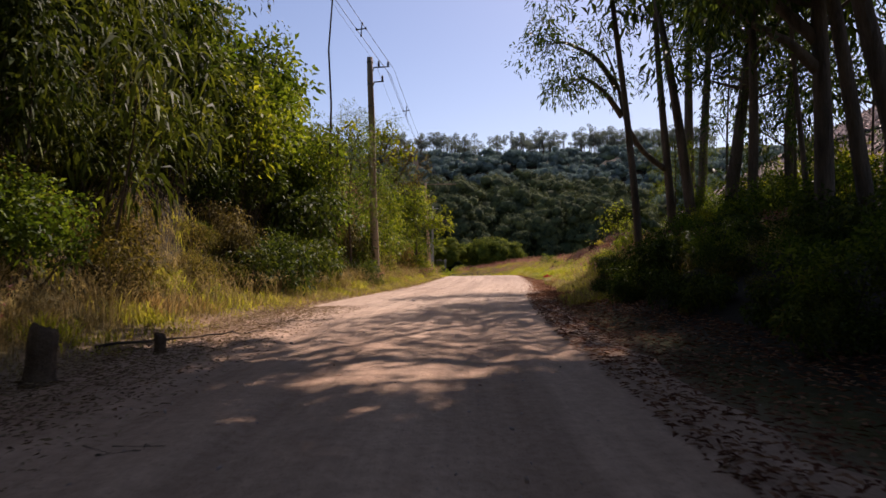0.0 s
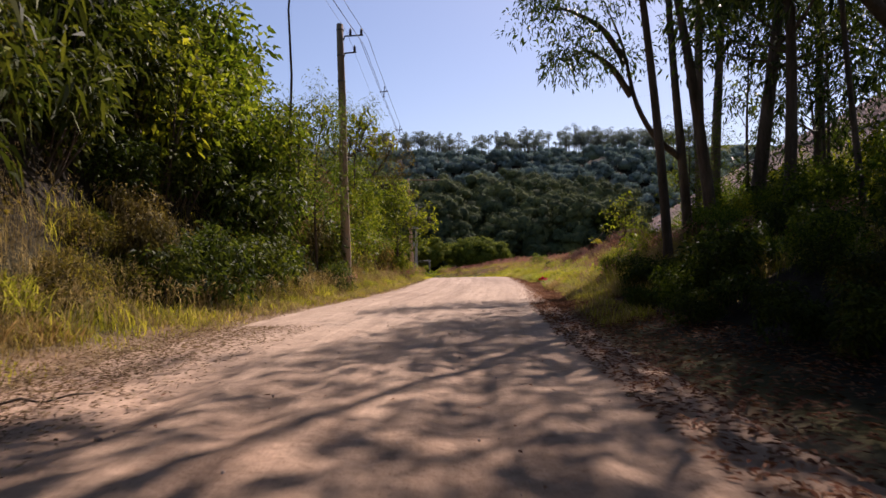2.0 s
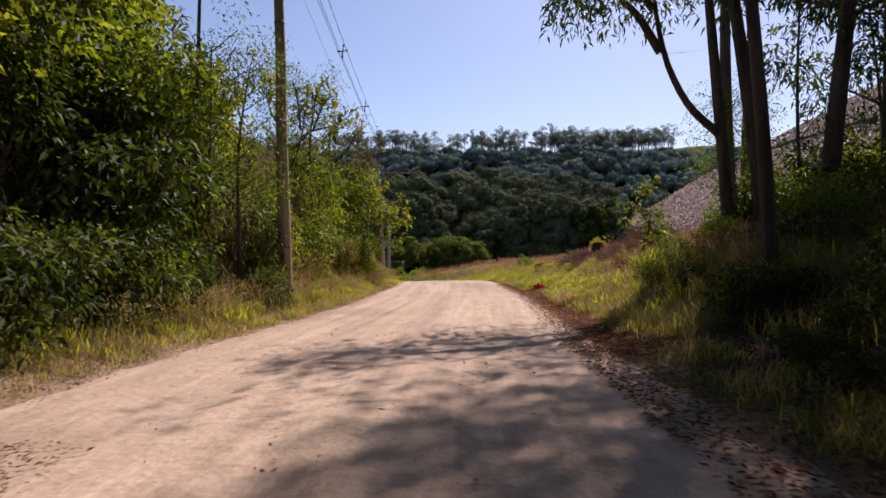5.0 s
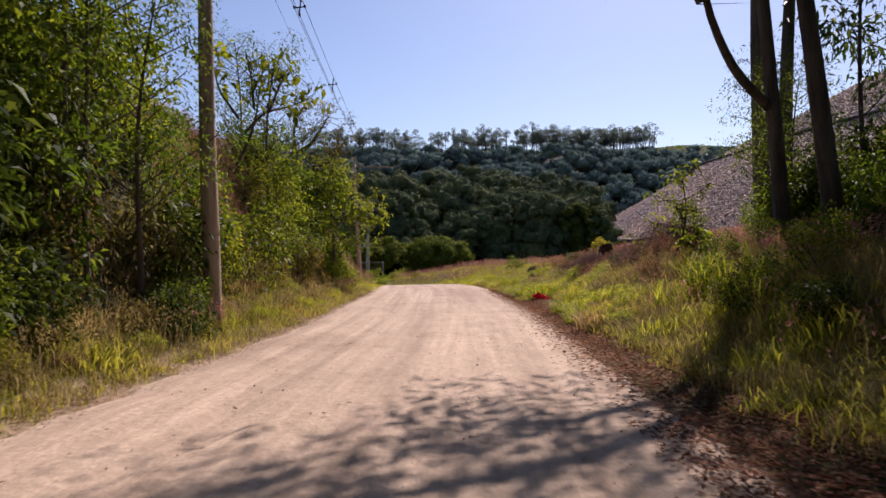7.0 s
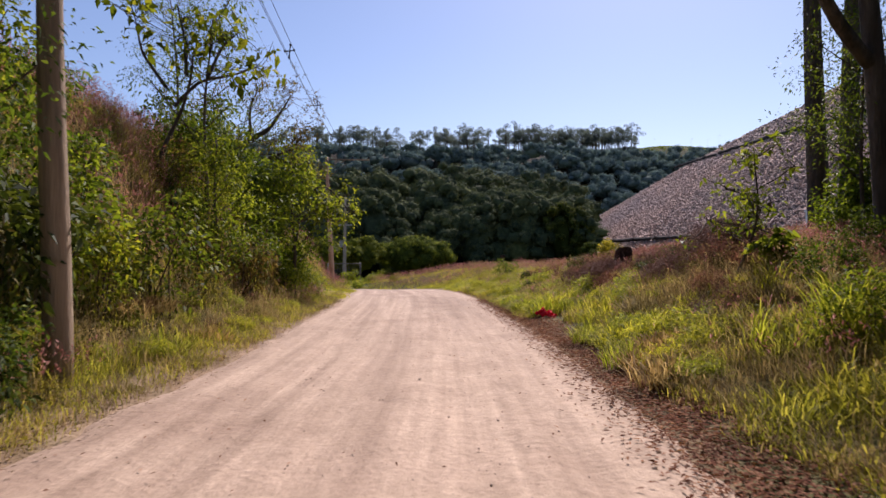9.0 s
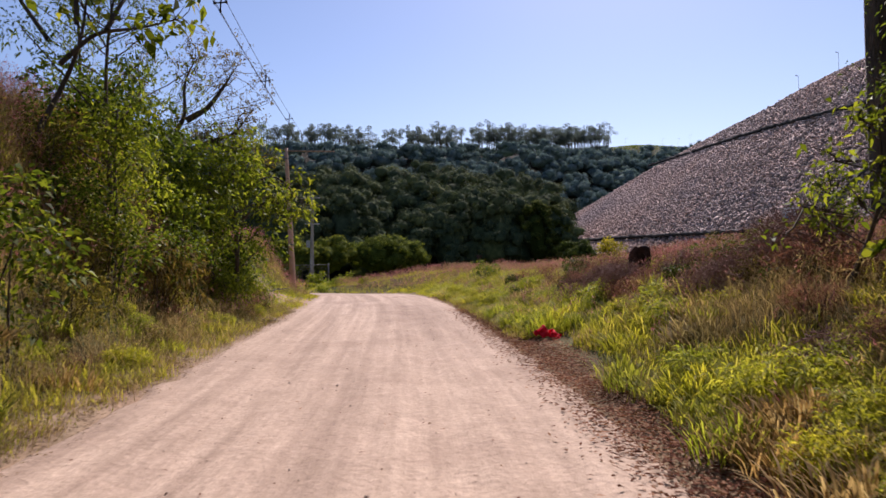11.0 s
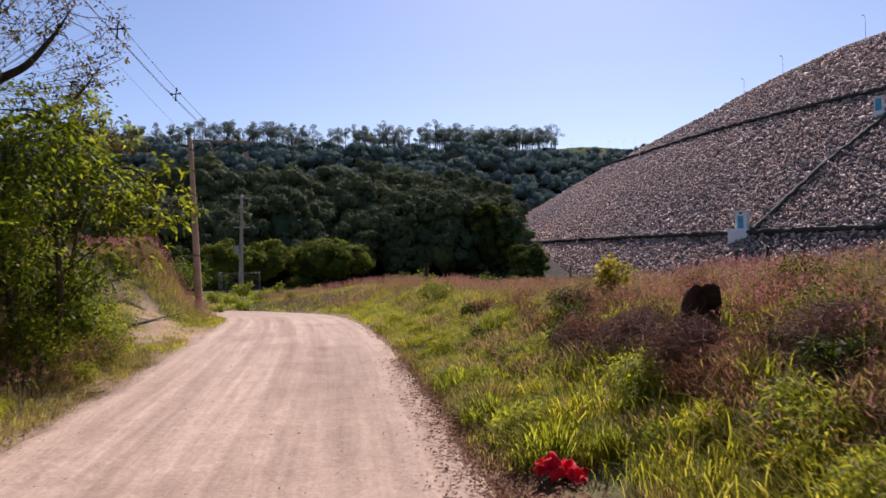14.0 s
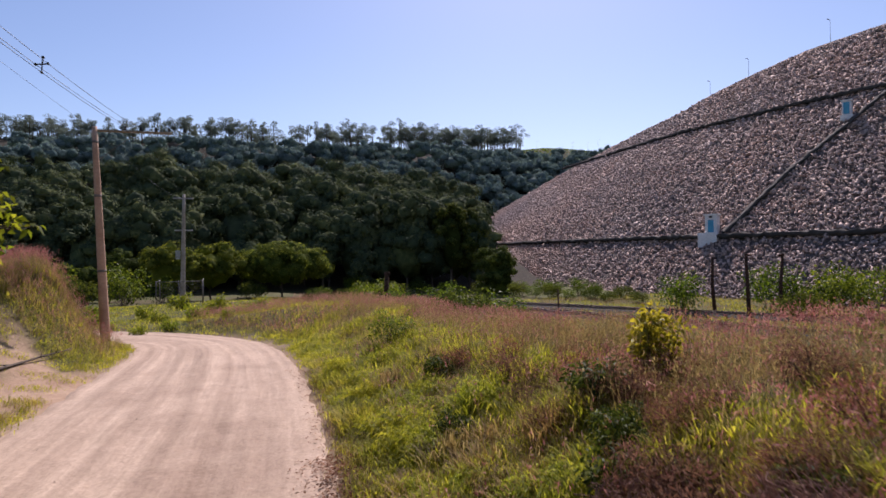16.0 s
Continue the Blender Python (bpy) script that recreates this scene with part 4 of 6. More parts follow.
# trees added to shade the road's start and bank, mostly out of view
grove_tree(8.5, 9.4, seed=16, height=14.5, radius=0.22, lean=(-3.0, 0.6), crown_low=7.5, spread=4.6, clumps=24, per=115, length=0.34, width=0.12)
grove_tree(5.7, 6.6, seed=17, height=14, radius=0.22, lean=(-2.4, 0.2), crown_low=7.5, spread=4.6, clumps=24, per=115, length=0.34, width=0.12)
grove_tree(4.9, 2.6, seed=18, height=13.5, radius=0.2, lean=(-1.6, 0.2), crown_low=6.5, spread=4.4, clumps=22, per=115, length=0.34, width=0.12)
grove_tree(5.4, -2.4, seed=20, height=13, radius=0.2, lean=(-1.6, 0.6), crown_low=6.0, spread=4.4, clumps=22, per=115, length=0.34, width=0.12)
grove_tree(13.0, 17.0, seed=21, height=16, radius=0.11, lean=(-1.0, 0.2), crown_low=6.5, spread=4.4, clumps=24, per=60, length=0.5, width=0.16)
grove_tree(11.9, 20.2, seed=22, height=16, radius=0.10, lean=(-0.8, 0.2), crown_low=6.5, spread=4.0, clumps=22, per=60, length=0.42, width=0.13)
grove_tree(9.6, 14.0, seed=19, height=15.5, radius=0.2, lean=(-2.6, 0.2), crown_low=8.8, spread=4.4, clumps=22, per=90, length=0.34, width=0.12,
           forks=(((-1.1, 0.1, 7.0), (-3.0, 0.2, 8.4), (-5.0, 0.2, 9.4), (-7.4, 0.0, 10.2)),))

for k, (x_, y_, h_) in enumerate(((12.75, 23.2, 6.5), (13.2, 28.4, 10.0), (16.5, 23.4, 8.0), (14.8, 25.6, 10.0), (15.9, 28.0, 9.0))):
    grove_tree(x_, y_, seed=90 + k, height=h_, radius=0.075, lean=(0.5 - 0.25 * k, 0.2), crown_low=2.0, spread=2.1, clumps=14, per=38, length=0.2, width=0.06, clump_r=0.7,
               label="thin young eucalyptus among the larger trunks")

# unseen trees added on both sides behind the first stretch to block skylight
K_BACK_SHADE = tree_kind(seed=23, height=15, radius=0.22, lean=(-0.8, 0.3), crown_low=5.5, spread=4.6, clumps=24, per=60, length=0.62, width=0.24, leaf=LEAF_EUC, bark=BARK_EUC)
for k, (x_, y_) in enumerate(((4.6, -7.5), (-8.0, -7.0), (4.2, -13.5), (-7.5, -13.5), (3.8, -20.0), (-6.5, -20.5), (8.5, -11.0))):
    tree("eucalyptus_tree", EUC_LABEL, "tree", K_BACK_SHADE, (x_, y_, float(land(x_, y_)) - 0.1), 1.0, k * 1.1, GROVE)

# ---- shrub templates ----
K_BROAD = bush_kind(31, 2.6, 2.6, 34, 60, 0.145, 0.07, LEAF_BUSH)
K_BRIGHT = bush_kind(32, 2.4, 2.8, 30, 64, 0.135, 0.062, LEAF_BRIGHT)
K_DARK = bush_kind(33, 2.8, 2.6, 34, 48, 0.21, 0.075, LEAF_SHADED, 0.5)
K_BAMBOO = bush_kind(34, 3.0, 4.2, 40, 50, 0.27, 0.048, LEAF_BUSH, 0.7, 0.5)
# the same bamboo, with the bank's shade in its leaf colour
K_BAMBOO_SHADED = bush_kind(43, 3.0, 4.2, 40, 46, 0.27, 0.048, LEAF_SHADED, 0.7, 0.5)
K_DRYV = bush_kind(35, 2.4, 1.9, 28, 65, 0.17, 0.045, LEAF_DRY, 0.8, 0.4)
K_OLIVE = bush_kind(41, 1.9, 1.6, 30, 55, 0.11, 0.034, LEAF_OLIVE, 0.3, 0.3)
K_UNDER = bush_kind(42, 2.8, 2.6, 18, 38, 0.3, 0.11, LEAF_SHADED, 0.5)
K_WEED = bush_kind(40, 1.0, 0.85, 28, 80, 0.075, 0.010, LEAF_WEED, 0.0, 0.1)
K_SMALL = bush_kind(36, 1.2, 1.0, 16, 45, 0.13, 0.06, LEAF_BRIGHT)
K_HERB = bush_kind(44, 1.15, 0.62, 34, 52, 0.15, 0.022, GRASS_LUSH, 0.0, 0.5)
KINDS = {
    "broad": (K_BROAD, "bush", "dense broad-leaved green bush on the road cutting", "bush"),
    "bright": (K_BRIGHT, "bush", "sunlit yellow-green bush on the road cutting", "bush"),
    "dark": (K_DARK, "bush", "dark glossy-leaved bush on the shaded bank", "bush"),
    "bamboo": (K_BAMBOO, "bamboo_clump", "arching clump of narrow-leaved bamboo on the bank", "bamboo"),
    "dry": (K_DRYV, "dry_creeper", "tangle of brown dry creepers hanging on the bank", "creeper"),
    "olive": (K_OLIVE, "scrub", "straggling olive-brown scrub on the verge", "scrub"),
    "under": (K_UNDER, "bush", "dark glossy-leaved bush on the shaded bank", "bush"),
    "weed": (K_WEED, "dead_weed", "dead reddish-brown weed standing in the field", "weed"),
    "herb": (K_HERB, "leafy_weed", "low bright green leafy weed beside the dirt road", "weed"),
    "small": (K_SMALL, "shrub", "small bright green shrub among the grass", "shrub"),
}


def put_bush(what, x, y, size, r, lift=-0.15, stretch=1.0, group="plants on the cutting"):
    kind, name, label, category = KINDS[what]
    s = size * r.uniform(0.85, 1.15)
    where = {"bushes under the grove": "under the eucalyptus grove", "shrubs in the field": "in the grassy field", "shrubs beyond the bend": "beyond the bend of the road"}.get(group)
    if where:
        for usual in ("on the road cutting", "on the shaded bank", "on the verge", "among the grass"):
            label = label.replace(usual, where)
    # bamboo on the shaded stretch takes the darker-coloured copy
    kind = K_BAMBOO_SHADED if what == "bamboo" and (y < 17 or x < -10) else kind
    return plant(name, label, category, kind, (x, y, float(land(x, y)) + lift), (s, s, s * stretch), r.random() * 6.28, (r.normal() * 0.1, r.normal() * 0.1), group)


# ---- the overgrown cutting on the left ----
rb, rh = np.random.default_rng(61), np.random.default_rng(77)
for y_ in np.arange(-3.0, 46.0, 1.55):
    xl = float(curve(y_, LEFT_Y, LEFT_X))
    tall = np.interp(y_, (-5, 18, 24, 30, 46), (1.0, 1.0, 0.75, 0.6, 0.55))
    low = rb.choice(["olive", "olive", "dry", "broad", "olive", "small"] if y_ < 20 else (["bright", "broad", "dark", "dry"] if y_ < 30 else ["olive", "broad", "dry", "bright", "olive"] if y_ < 38 else ["olive", "bright", "olive", "broad"]))
    for _ in range(2 if y_ < 18 else 1):
        put_bush(low, xl - rb.uniform(1.7, 2.5), y_ + rb.normal() * 0.5, rb.uniform(0.42, 0.62) if y_ < 18 else rb.uniform(0.75, 1.0), rb)
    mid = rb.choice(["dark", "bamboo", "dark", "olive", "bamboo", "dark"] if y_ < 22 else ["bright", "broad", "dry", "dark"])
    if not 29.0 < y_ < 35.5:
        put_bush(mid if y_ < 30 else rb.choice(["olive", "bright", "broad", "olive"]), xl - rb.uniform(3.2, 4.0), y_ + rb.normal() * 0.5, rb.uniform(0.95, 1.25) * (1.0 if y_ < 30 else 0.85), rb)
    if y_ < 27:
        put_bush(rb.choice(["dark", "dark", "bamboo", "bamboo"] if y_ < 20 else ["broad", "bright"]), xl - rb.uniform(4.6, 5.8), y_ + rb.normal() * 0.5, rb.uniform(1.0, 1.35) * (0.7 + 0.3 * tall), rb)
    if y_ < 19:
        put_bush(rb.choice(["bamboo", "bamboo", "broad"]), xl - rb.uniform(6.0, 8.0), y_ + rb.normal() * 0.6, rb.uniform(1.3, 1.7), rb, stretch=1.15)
# the first three kinds have shade put into their leaf colour
for k in range(5):
    K = tree_kind(seed=70 + k, height=8.5, radius=0.12, lean=(0.5, -0.3), crown_low=2.2, spread=2.4, clumps=16, per=60, length=0.16, width=0.06, leaf=LEAF_SHADED if k < 3 else LEAF_BUSH, bark=BARK, clump_r=0.8, hang=0.3)
    for x_, y_ in (((-9.5, 2.0), (-8.2, 12.0)), ((-9.0, 6.0), (-8.0, 18.5)), ((-9.0, 9.5), (-12, 4)), ((-9.5, 15.5), (-12, 20)), ((-7.6, 21.5), (-11, 28)))[k]:
        tree("tree", "slender leafy tree on top of the cutting", "tree", K, (x_, y_, float(land(x_, y_))), 1.0 if y_ < 20 else 0.7, k * 1.3 + x_, "trees on the cutting")

for x_, y_ in ((-12.5, 9.0), (-13.5, 14.5), (-13.0, 20.0), (-14.0, 26.0), (-12.5, 31.0), (-17.0, 18.0), (-17.5, 25.0), (-11.5, 4.0)):
    put_bush("bamboo", x_, y_, rb.uniform(1.5, 1.9), rb, stretch=1.1)

for k in range(22):
    y_ = rb.uniform(28, 43)
    put_bush(rb.choice(["olive", "bright", "broad", "small"]), float(curve(y_, LEFT_Y, LEFT_X)) - rb.uniform(2.4, 6.5), y_, rb.uniform(0.3, 0.55), rb)
for x_, y_, s_, w in ((-2.5, 24.9, 0.3, "olive"), (-3.2, 25.2, 0.45, "broad"), (-3.1, 26.6, 0.5, "olive"), (-2.3, 26.9, 0.25, "olive"), (-2.9, 24.2, 0.4, "dark")):
    put_bush(w, x_, y_, s_, rb)
for k in range(34):
    y_ = rb.uniform(1, 24)
    put_bush(rb.choice(["olive", "olive", "small", "dry"]), float(curve(y_, LEFT_Y, LEFT_X)) - rb.uniform(1.3, 2.8), y_, rb.uniform(0.28, 0.55), rb)
for x_, y_, s_, w in ((-4.9, 14.6, 0.55, "dark"), (-4.6, 15.8, 0.6, "dark"), (-4.7, 17.0, 0.7, "dark"), (-4.5, 18.2, 0.6, "broad"), (-4.3, 19.2, 0.6, "dark"), (-4.2, 20.4, 0.55, "broad"), (-4.0, 21.6, 0.5, "dark"),
                      (-3.9, 16.4, 0.3, "olive"), (-3.7, 18.6, 0.32, "olive"), (-3.6, 20.2, 0.3, "olive")):
    put_bush(w, x_, y_, s_, rb)
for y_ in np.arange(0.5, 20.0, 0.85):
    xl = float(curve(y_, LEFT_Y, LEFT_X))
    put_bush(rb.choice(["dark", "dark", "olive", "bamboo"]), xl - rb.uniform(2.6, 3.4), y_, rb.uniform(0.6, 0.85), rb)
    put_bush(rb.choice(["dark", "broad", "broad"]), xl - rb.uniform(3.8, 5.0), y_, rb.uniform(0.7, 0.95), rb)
for x_, y_, s_ in ((-6.2, 17.6, 1.3), (-6.0, 19.2, 1.35), (-6.6, 20.6, 1.4), (-5.6, 21.6, 1.1), (-6.4, 22.8, 1.3), (-7.6, 24.0, 1.4)):
    put_bush(rb.choice(["broad", "bright"]), x_, y_, s_, rb, stretch=1.15)
for x_, y_, s_, w in ((-5.2, 22.6, 1.0, "bright"), (-5.0, 24.4, 0.95, "broad"), (-4.9, 26.2, 0.85, "bright"), (-5.6, 21.0, 1.05, "broad"), (-4.6, 27.6, 0.7, "broad")):
    put_bush(w, x_, y_, s_, rb, stretch=1.3)
put_bush("olive", -5.6, 9.6, 0.8, rb)
put_bush("bamboo", -6.3, 10.4, 1.1, rb)
# saplings beside the first pole and a half-bare tree further on
K_SAP = tree_kind(seed=80, height=3.6, radius=0.07, lean=(0.9, 0.5), crown_low=2.4, spread=1.1, clumps=4, twigs=1, per=5, length=0.27, width=0.17, leaf=LEAF_BRIGHT, bark=BARK, clump_r=0.4, hang=0.3,
                  forks=(((0.4, 0.2, 1.9), (1.0, 0.5, 2.7), (1.8, 1.0, 3.0), (2.6, 1.6, 3.5)), ((0.7, 0.3, 2.8), (0.6, 0.6, 3.9), (0.3, 1.0, 5.0)), ((1.2, 0.6, 2.8), (1.5, 1.2, 3.9), (1.9, 1.9, 4.6)), ((0.2, 0.1, 2.4), (-0.5, 0.4, 3.4), (-0.8, 0.8, 4.6))))
K_BARE = tree_kind(seed=81, height=3.4, radius=0.20, lean=(0.3, 0.0), crown_low=2.3, spread=1.2, clumps=4, twigs=6, per=60, length=0.11, width=0.05, leaf=LEAF_OLIVE, bark=BARK, clump_r=0.8, hang=0.2,
                   forks=(((0.1, 0, 1.5), (-0.7, 0.1, 2.5), (-1.5, 0.2, 2.9), (-2.2, 0.1, 4.0), (-2.4, 0, 5.1)), ((0.2, 0, 2.0), (0.4, 0.2, 3.2), (1.0, 0.1, 4.0), (0.9, 0, 5.3), (1.3, 0.1, 6.2)),
                          ((0.2, 0, 1.7), (1.0, 0, 2.7), (1.9, -0.1, 3.1), (2.8, -0.1, 3.4), (3.4, -0.2, 4.3)), ((1.0, 0.1, 3.9), (1.8, 0, 4.4), (2.4, 0.1, 5.3), (2.8, 0, 6.0)),
                          ((-1.4, 0.2, 2.8), (-1.1, 0.1, 4.0), (-0.6, 0, 4.9), (-0.7, 0, 5.8)), ((1.9, -0.1, 3.1), (2.6, 0.2, 2.9), (3.5, 0.1, 2.7))))
K_LEAFY = tree_kind(seed=82, height=4.6, radius=0.07, lean=(0.3, 0.1), crown_low=0.9, spread=1.7, clumps=18, per=52, length=0.13, width=0.055, leaf=LEAF_BRIGHT, bark=BARK, clump_r=0.6, hang=0.3)
K_AIRY = tree_kind(seed=83, height=6.0, radius=0.06, lean=(0.4, 0.1), crown_low=1.8, spread=1.9, clumps=20, per=55, length=0.10, width=0.035, leaf=LEAF_BUSH, bark=BARK, clump_r=0.6, hang=0.3)
tree("sapling", "crooked sapling with a few large round leaves", "tree", K_SAP, (-4.25, 36.0, float(land(-4.25, 36.0)) + 0.3), 1.0, 0.0, "saplings on the bank")
K_HANG = tree_kind(seed=86, height=4.6, radius=0.06, lean=(0.2, 0.1), crown_low=2.6, spread=1.3, clumps=7, twigs=3, per=24, length=0.15, width=0.075, leaf=LEAF_BRIGHT, bark=BARK, clump_r=0.4, hang=0.3,
                   forks=(((0.1, 0, 3.0), (0.7, 0.3, 4.0), (1.3, 0.5, 4.1), (2.0, 0.7, 3.3)), ((0.1, 0, 2.6), (0.8, -0.2, 3.2), (1.4, -0.2, 3.2), (1.8, -0.3, 2.7))))
tree("sapling", "sapling with a long drooping branch of large leaves", "tree", K_HANG, (-1.3, 44.4, float(land(-1.3, 44.4)) - 0.1), 1.1, 0.0, "saplings on the bank")
tree("tree", "half-bare tree with crooked branches and brown leaves", "tree", K_BARE, (-3.9, 45.2, float(land(-3.9, 45.2)) - 0.2), 0.9, 0.2)
for x_, y_, s_ in ((-1.4, 43.6, 1.2), (-1.9, 42.7, 0.9), (-3.3, 40.6, 0.42), (-3.2, 38.0, 0.45), (-2.8, 36.3, 0.85), (-3.7, 24.6, 0.9)):
    tree("sapling", "leafy young tree leaning from the bank", "tree", K_LEAFY if y_ > 26 else K_AIRY, (x_, y_, float(land(x_, y_)) - 0.1), s_, y_, "saplings on the bank")
for x_, y_, s_ in ((-3.9, 23.4, 0.9), (-4.6, 39.5, 0.9), (-3.4, 37.4, 1.1), (11.0, 28.8, 0.8), (12.0, 29.6, 0.75)):
    tree("sapling", "thin feathery sapling with small leaves", "tree", K_AIRY, (x_, y_, float(land(x_, y_)) - 0.1), s_, y_, "saplings on the bank")

for x_, y_, s_, w in ((-0.6, 44.7, 0.55, "bright"), (-0.9, 45.8, 0.6, "olive"), (-0.7, 43.4, 0.55, "olive"), (-1.2, 42.0, 0.7, "bright"), (-1.6, 46.2, 0.6, "broad")):
    put_bush(w, x_, y_, s_, rb)

for x_, y_, s_ in ((0.5, 70.5, 0.7), (2.0, 72.0, 0.8), (-1.5, 74.0, 0.8), (3.6, 74.5, 1.0), (1.0, 77.0, 1.0), (5.0, 71.5, 0.7), (-3.0, 79.0, 1.1), (2.8, 81.0, 1.1), (6.0, 78.5, 1.1), (-0.5, 84.0, 1.2), (4.5, 86.0, 1.3), (7.5, 84.0, 1.3), (-4.5, 88.0, 1.3), (1.5, 91.0, 1.4)):
    put_bush("small", x_, y_, s_, rb, group="shrubs beyond the bend")

# ---- shrubs of the right bank and the field ----
K_BROADLEAF = tree_kind(seed=88, height=0.9, radius=0.02, lean=(0.1, 0), crown_low=0.5, spread=0.35, clumps=6, twigs=2, per=8, length=0.3, width=0.22, leaf=LEAF_BRIGHT, bark=BARK, clump_r=0.2, hang=0.3)
tree("shrub", "low plant with large bright green leaves", "shrub", K_BROADLEAF, (7.87, 27.35, float(land(7.87, 27.35))), 0.6)
K_FIELD = tree_kind(seed=84, height=2.3, radius=0.03, lean=(-0.3, 0.1), crown_low=0.6, spread=0.8, clumps=10, twigs=3, per=14, length=0.11, width=0.055, leaf=LEAF_BRIGHT, bark=BARK, clump_r=0.3, hang=0.2)
for x_, y_, s_ in ((7.65, 27.9, 1.0), (8.6, 29.4, 0.7), (9.4, 30.2, 0.6)):
    tree("sapling", "slim sapling with bright green leaves in the grass", "tree", K_FIELD, (x_, y_, float(land(x_, y_)) - 0.05), s_, y_, "saplings in the field")
for x_, y_, s_, w in ((6.9, 19.2, 0.4, "under"), (8.2, 22.3, 0.4, "under"), (9.4, 24.2, 0.45, "broad"), (7.4, 16.0, 0.5, "under"), (6.4, 13.5, 0.4, "under"), (8.2, 13.8, 0.5, "under"), (10.2, 19.6, 0.7, "broad"),
                      (11.8, 18.0, 0.95, "broad"), (12.8, 23.0, 0.95, "broad"), (15.5, 24.5, 1.0, "bright"), (6.2, 9.0, 0.4, "under"),
                      (5.2, 5.5, 0.35, "under"), (7.5, 9.0, 0.5, "under"), (10.0, 10.5, 0.6, "dark"), (13.5, 15.0, 0.9, "broad"), (6.6, 21.4, 0.4, "bright"), (6.1, 23.4, 0.35, "bright"), (12.0, 8.0, 0.7, "dark"), (14.2, 31.0, 0.7, "dark"), (11.7, 26.2, 0.85, "broad"), (12.6, 28.6, 0.95, "broad"), (10.9, 23.4, 0.7, "broad"), (13.6, 26.0, 1.1, "bright"), (12.2, 24.6, 0.9, "dark"), (13.0, 29.6, 1.0, "broad"), (14.8, 28.6, 1.3, "dark"), (11.2, 29.6, 0.6, "bright"), (12.0, 28.8, 0.9, "broad")):
    put_bush(w, x_, y_, s_, rb, group="bushes under the grove")
for x_, y_, s_, w in ((9.2, 50.6, 0.42, "broad"), (8.1, 42.2, 0.6, "small"), (10.3, 36.6, 0.45, "small"), (8.6, 37.6, 0.35, "dry"), (7.6, 39.5, 0.30, "dry"), (9.6, 34.0, 0.40, "broad"),
                      (10.6, 33.2, 0.45, "bright"), (9.0, 32.2, 0.35, "dark")):
    put_bush(w, x_, y_, s_, rb, group="shrubs in the field")
for k in range(30):
    y_ = rb.uniform(24, 48)
    x_ = float(curve(y_, RIGHT_Y, RIGHT_X)) + rb.uniform(2.2, 5.6)
    put_bush("weed", x_, y_, rb.uniform(0.45, 0.95), rb, -0.05, group="dead weeds in the field")
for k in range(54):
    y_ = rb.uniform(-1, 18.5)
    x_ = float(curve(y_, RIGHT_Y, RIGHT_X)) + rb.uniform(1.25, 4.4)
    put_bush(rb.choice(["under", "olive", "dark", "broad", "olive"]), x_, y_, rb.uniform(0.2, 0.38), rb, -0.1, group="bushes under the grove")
for k in range(26):
    y_ = rb.uniform(27, 39)
    x_ = float(curve(y_, RIGHT_Y, RIGHT_X)) + rb.uniform(3.2, 5.4)
    put_bush("weed", x_, y_, rb.uniform(0.4, 0.75), rb, -0.05, group="dead weeds in the field")
for x_, y_, s_ in ((7.7, 34.0, 0.7), (8.5, 33.7, 0.8), (9.4, 34.6, 0.8), (8.9, 36.6, 0.7), (9.2, 38.4, 0.7)):
    put_bush("weed", x_, y_, s_, rb, -0.05, group="dead weeds in the field")
# the dark-coloured under bushes stand in for shaded hollows in the grass
for x_, y_, s_, w in ((10.4, 37.2, 0.9, "weed"), (11.3, 38.6, 0.9, "weed"), (11.8, 36.6, 0.5, "olive"), (10.2, 35.4, 0.42, "olive"), (12.3, 39.8, 0.8, "weed"), (9.8, 39.4, 0.38, "olive"), (9.2, 43.6, 0.34, "olive"), (8.3, 38.2, 0.28, "under"), (9.4, 40.2, 0.3, "under"), (8.9, 45.4, 0.26, "under")):
    put_bush(w, x_, y_, s_, rb, -0.05, group="shrubs in the field")
for x_, y_, s_, w in ((6.3, 17.6, 0.5, "olive"), (7.0, 18.6, 0.6, "broad"), (7.8, 19.8, 0.65, "broad"), (8.6, 20.8, 0.7, "bright"), (7.2, 20.6, 0.4, "olive"), (9.2, 22.4, 0.6, "broad"), (8.4, 18.2, 0.7, "dark"),
                      (4.2, 8.2, 0.42, "broad"), (3.9, 9.6, 0.45, "olive"), (4.4, 10.8, 0.5, "broad"), (4.1, 12.0, 0.5, "olive"), (4.8, 13.0, 0.5, "broad"), (5.3, 15.6, 0.5, "olive"), (3.6, 6.6, 0.4, "olive"), (3.4, 4.6, 0.4, "dark"),
                      (4.7, 20.4, 0.33, "olive"), (5.2, 21.2, 0.4, "broad"), (4.9, 19.3, 0.35, "dark"), (5.7, 20.3, 0.45, "olive"), (6.0, 22.0, 0.4, "broad"), (6.9, 24.8, 0.4, "olive"), (7.6, 25.8, 0.45, "broad"), (9.6, 20.2, 0.8, "broad"),
                      (10.4, 24.4, 0.6, "broad"), (9.8, 26.0, 0.5, "olive"), (8.8, 24.0, 0.4, "olive")):
    put_bush(w, x_, y_, s_ * 0.72, rb, -0.1, group="bushes under the grove")
for x_, y_, s_ in ((14.0, 21.5, 1.0), (16.2, 19.0, 1.2), (18.0, 22.0, 1.3), (16.8, 26.0, 1.2), (18.6, 28.5, 1.3), (14.2, 17.4, 0.9), (20.0, 25.0, 1.4), (17.4, 31.0, 1.2)):
    put_bush("bright", x_, y_, s_, rb, -0.1, 1.2, "bushes under the grove")
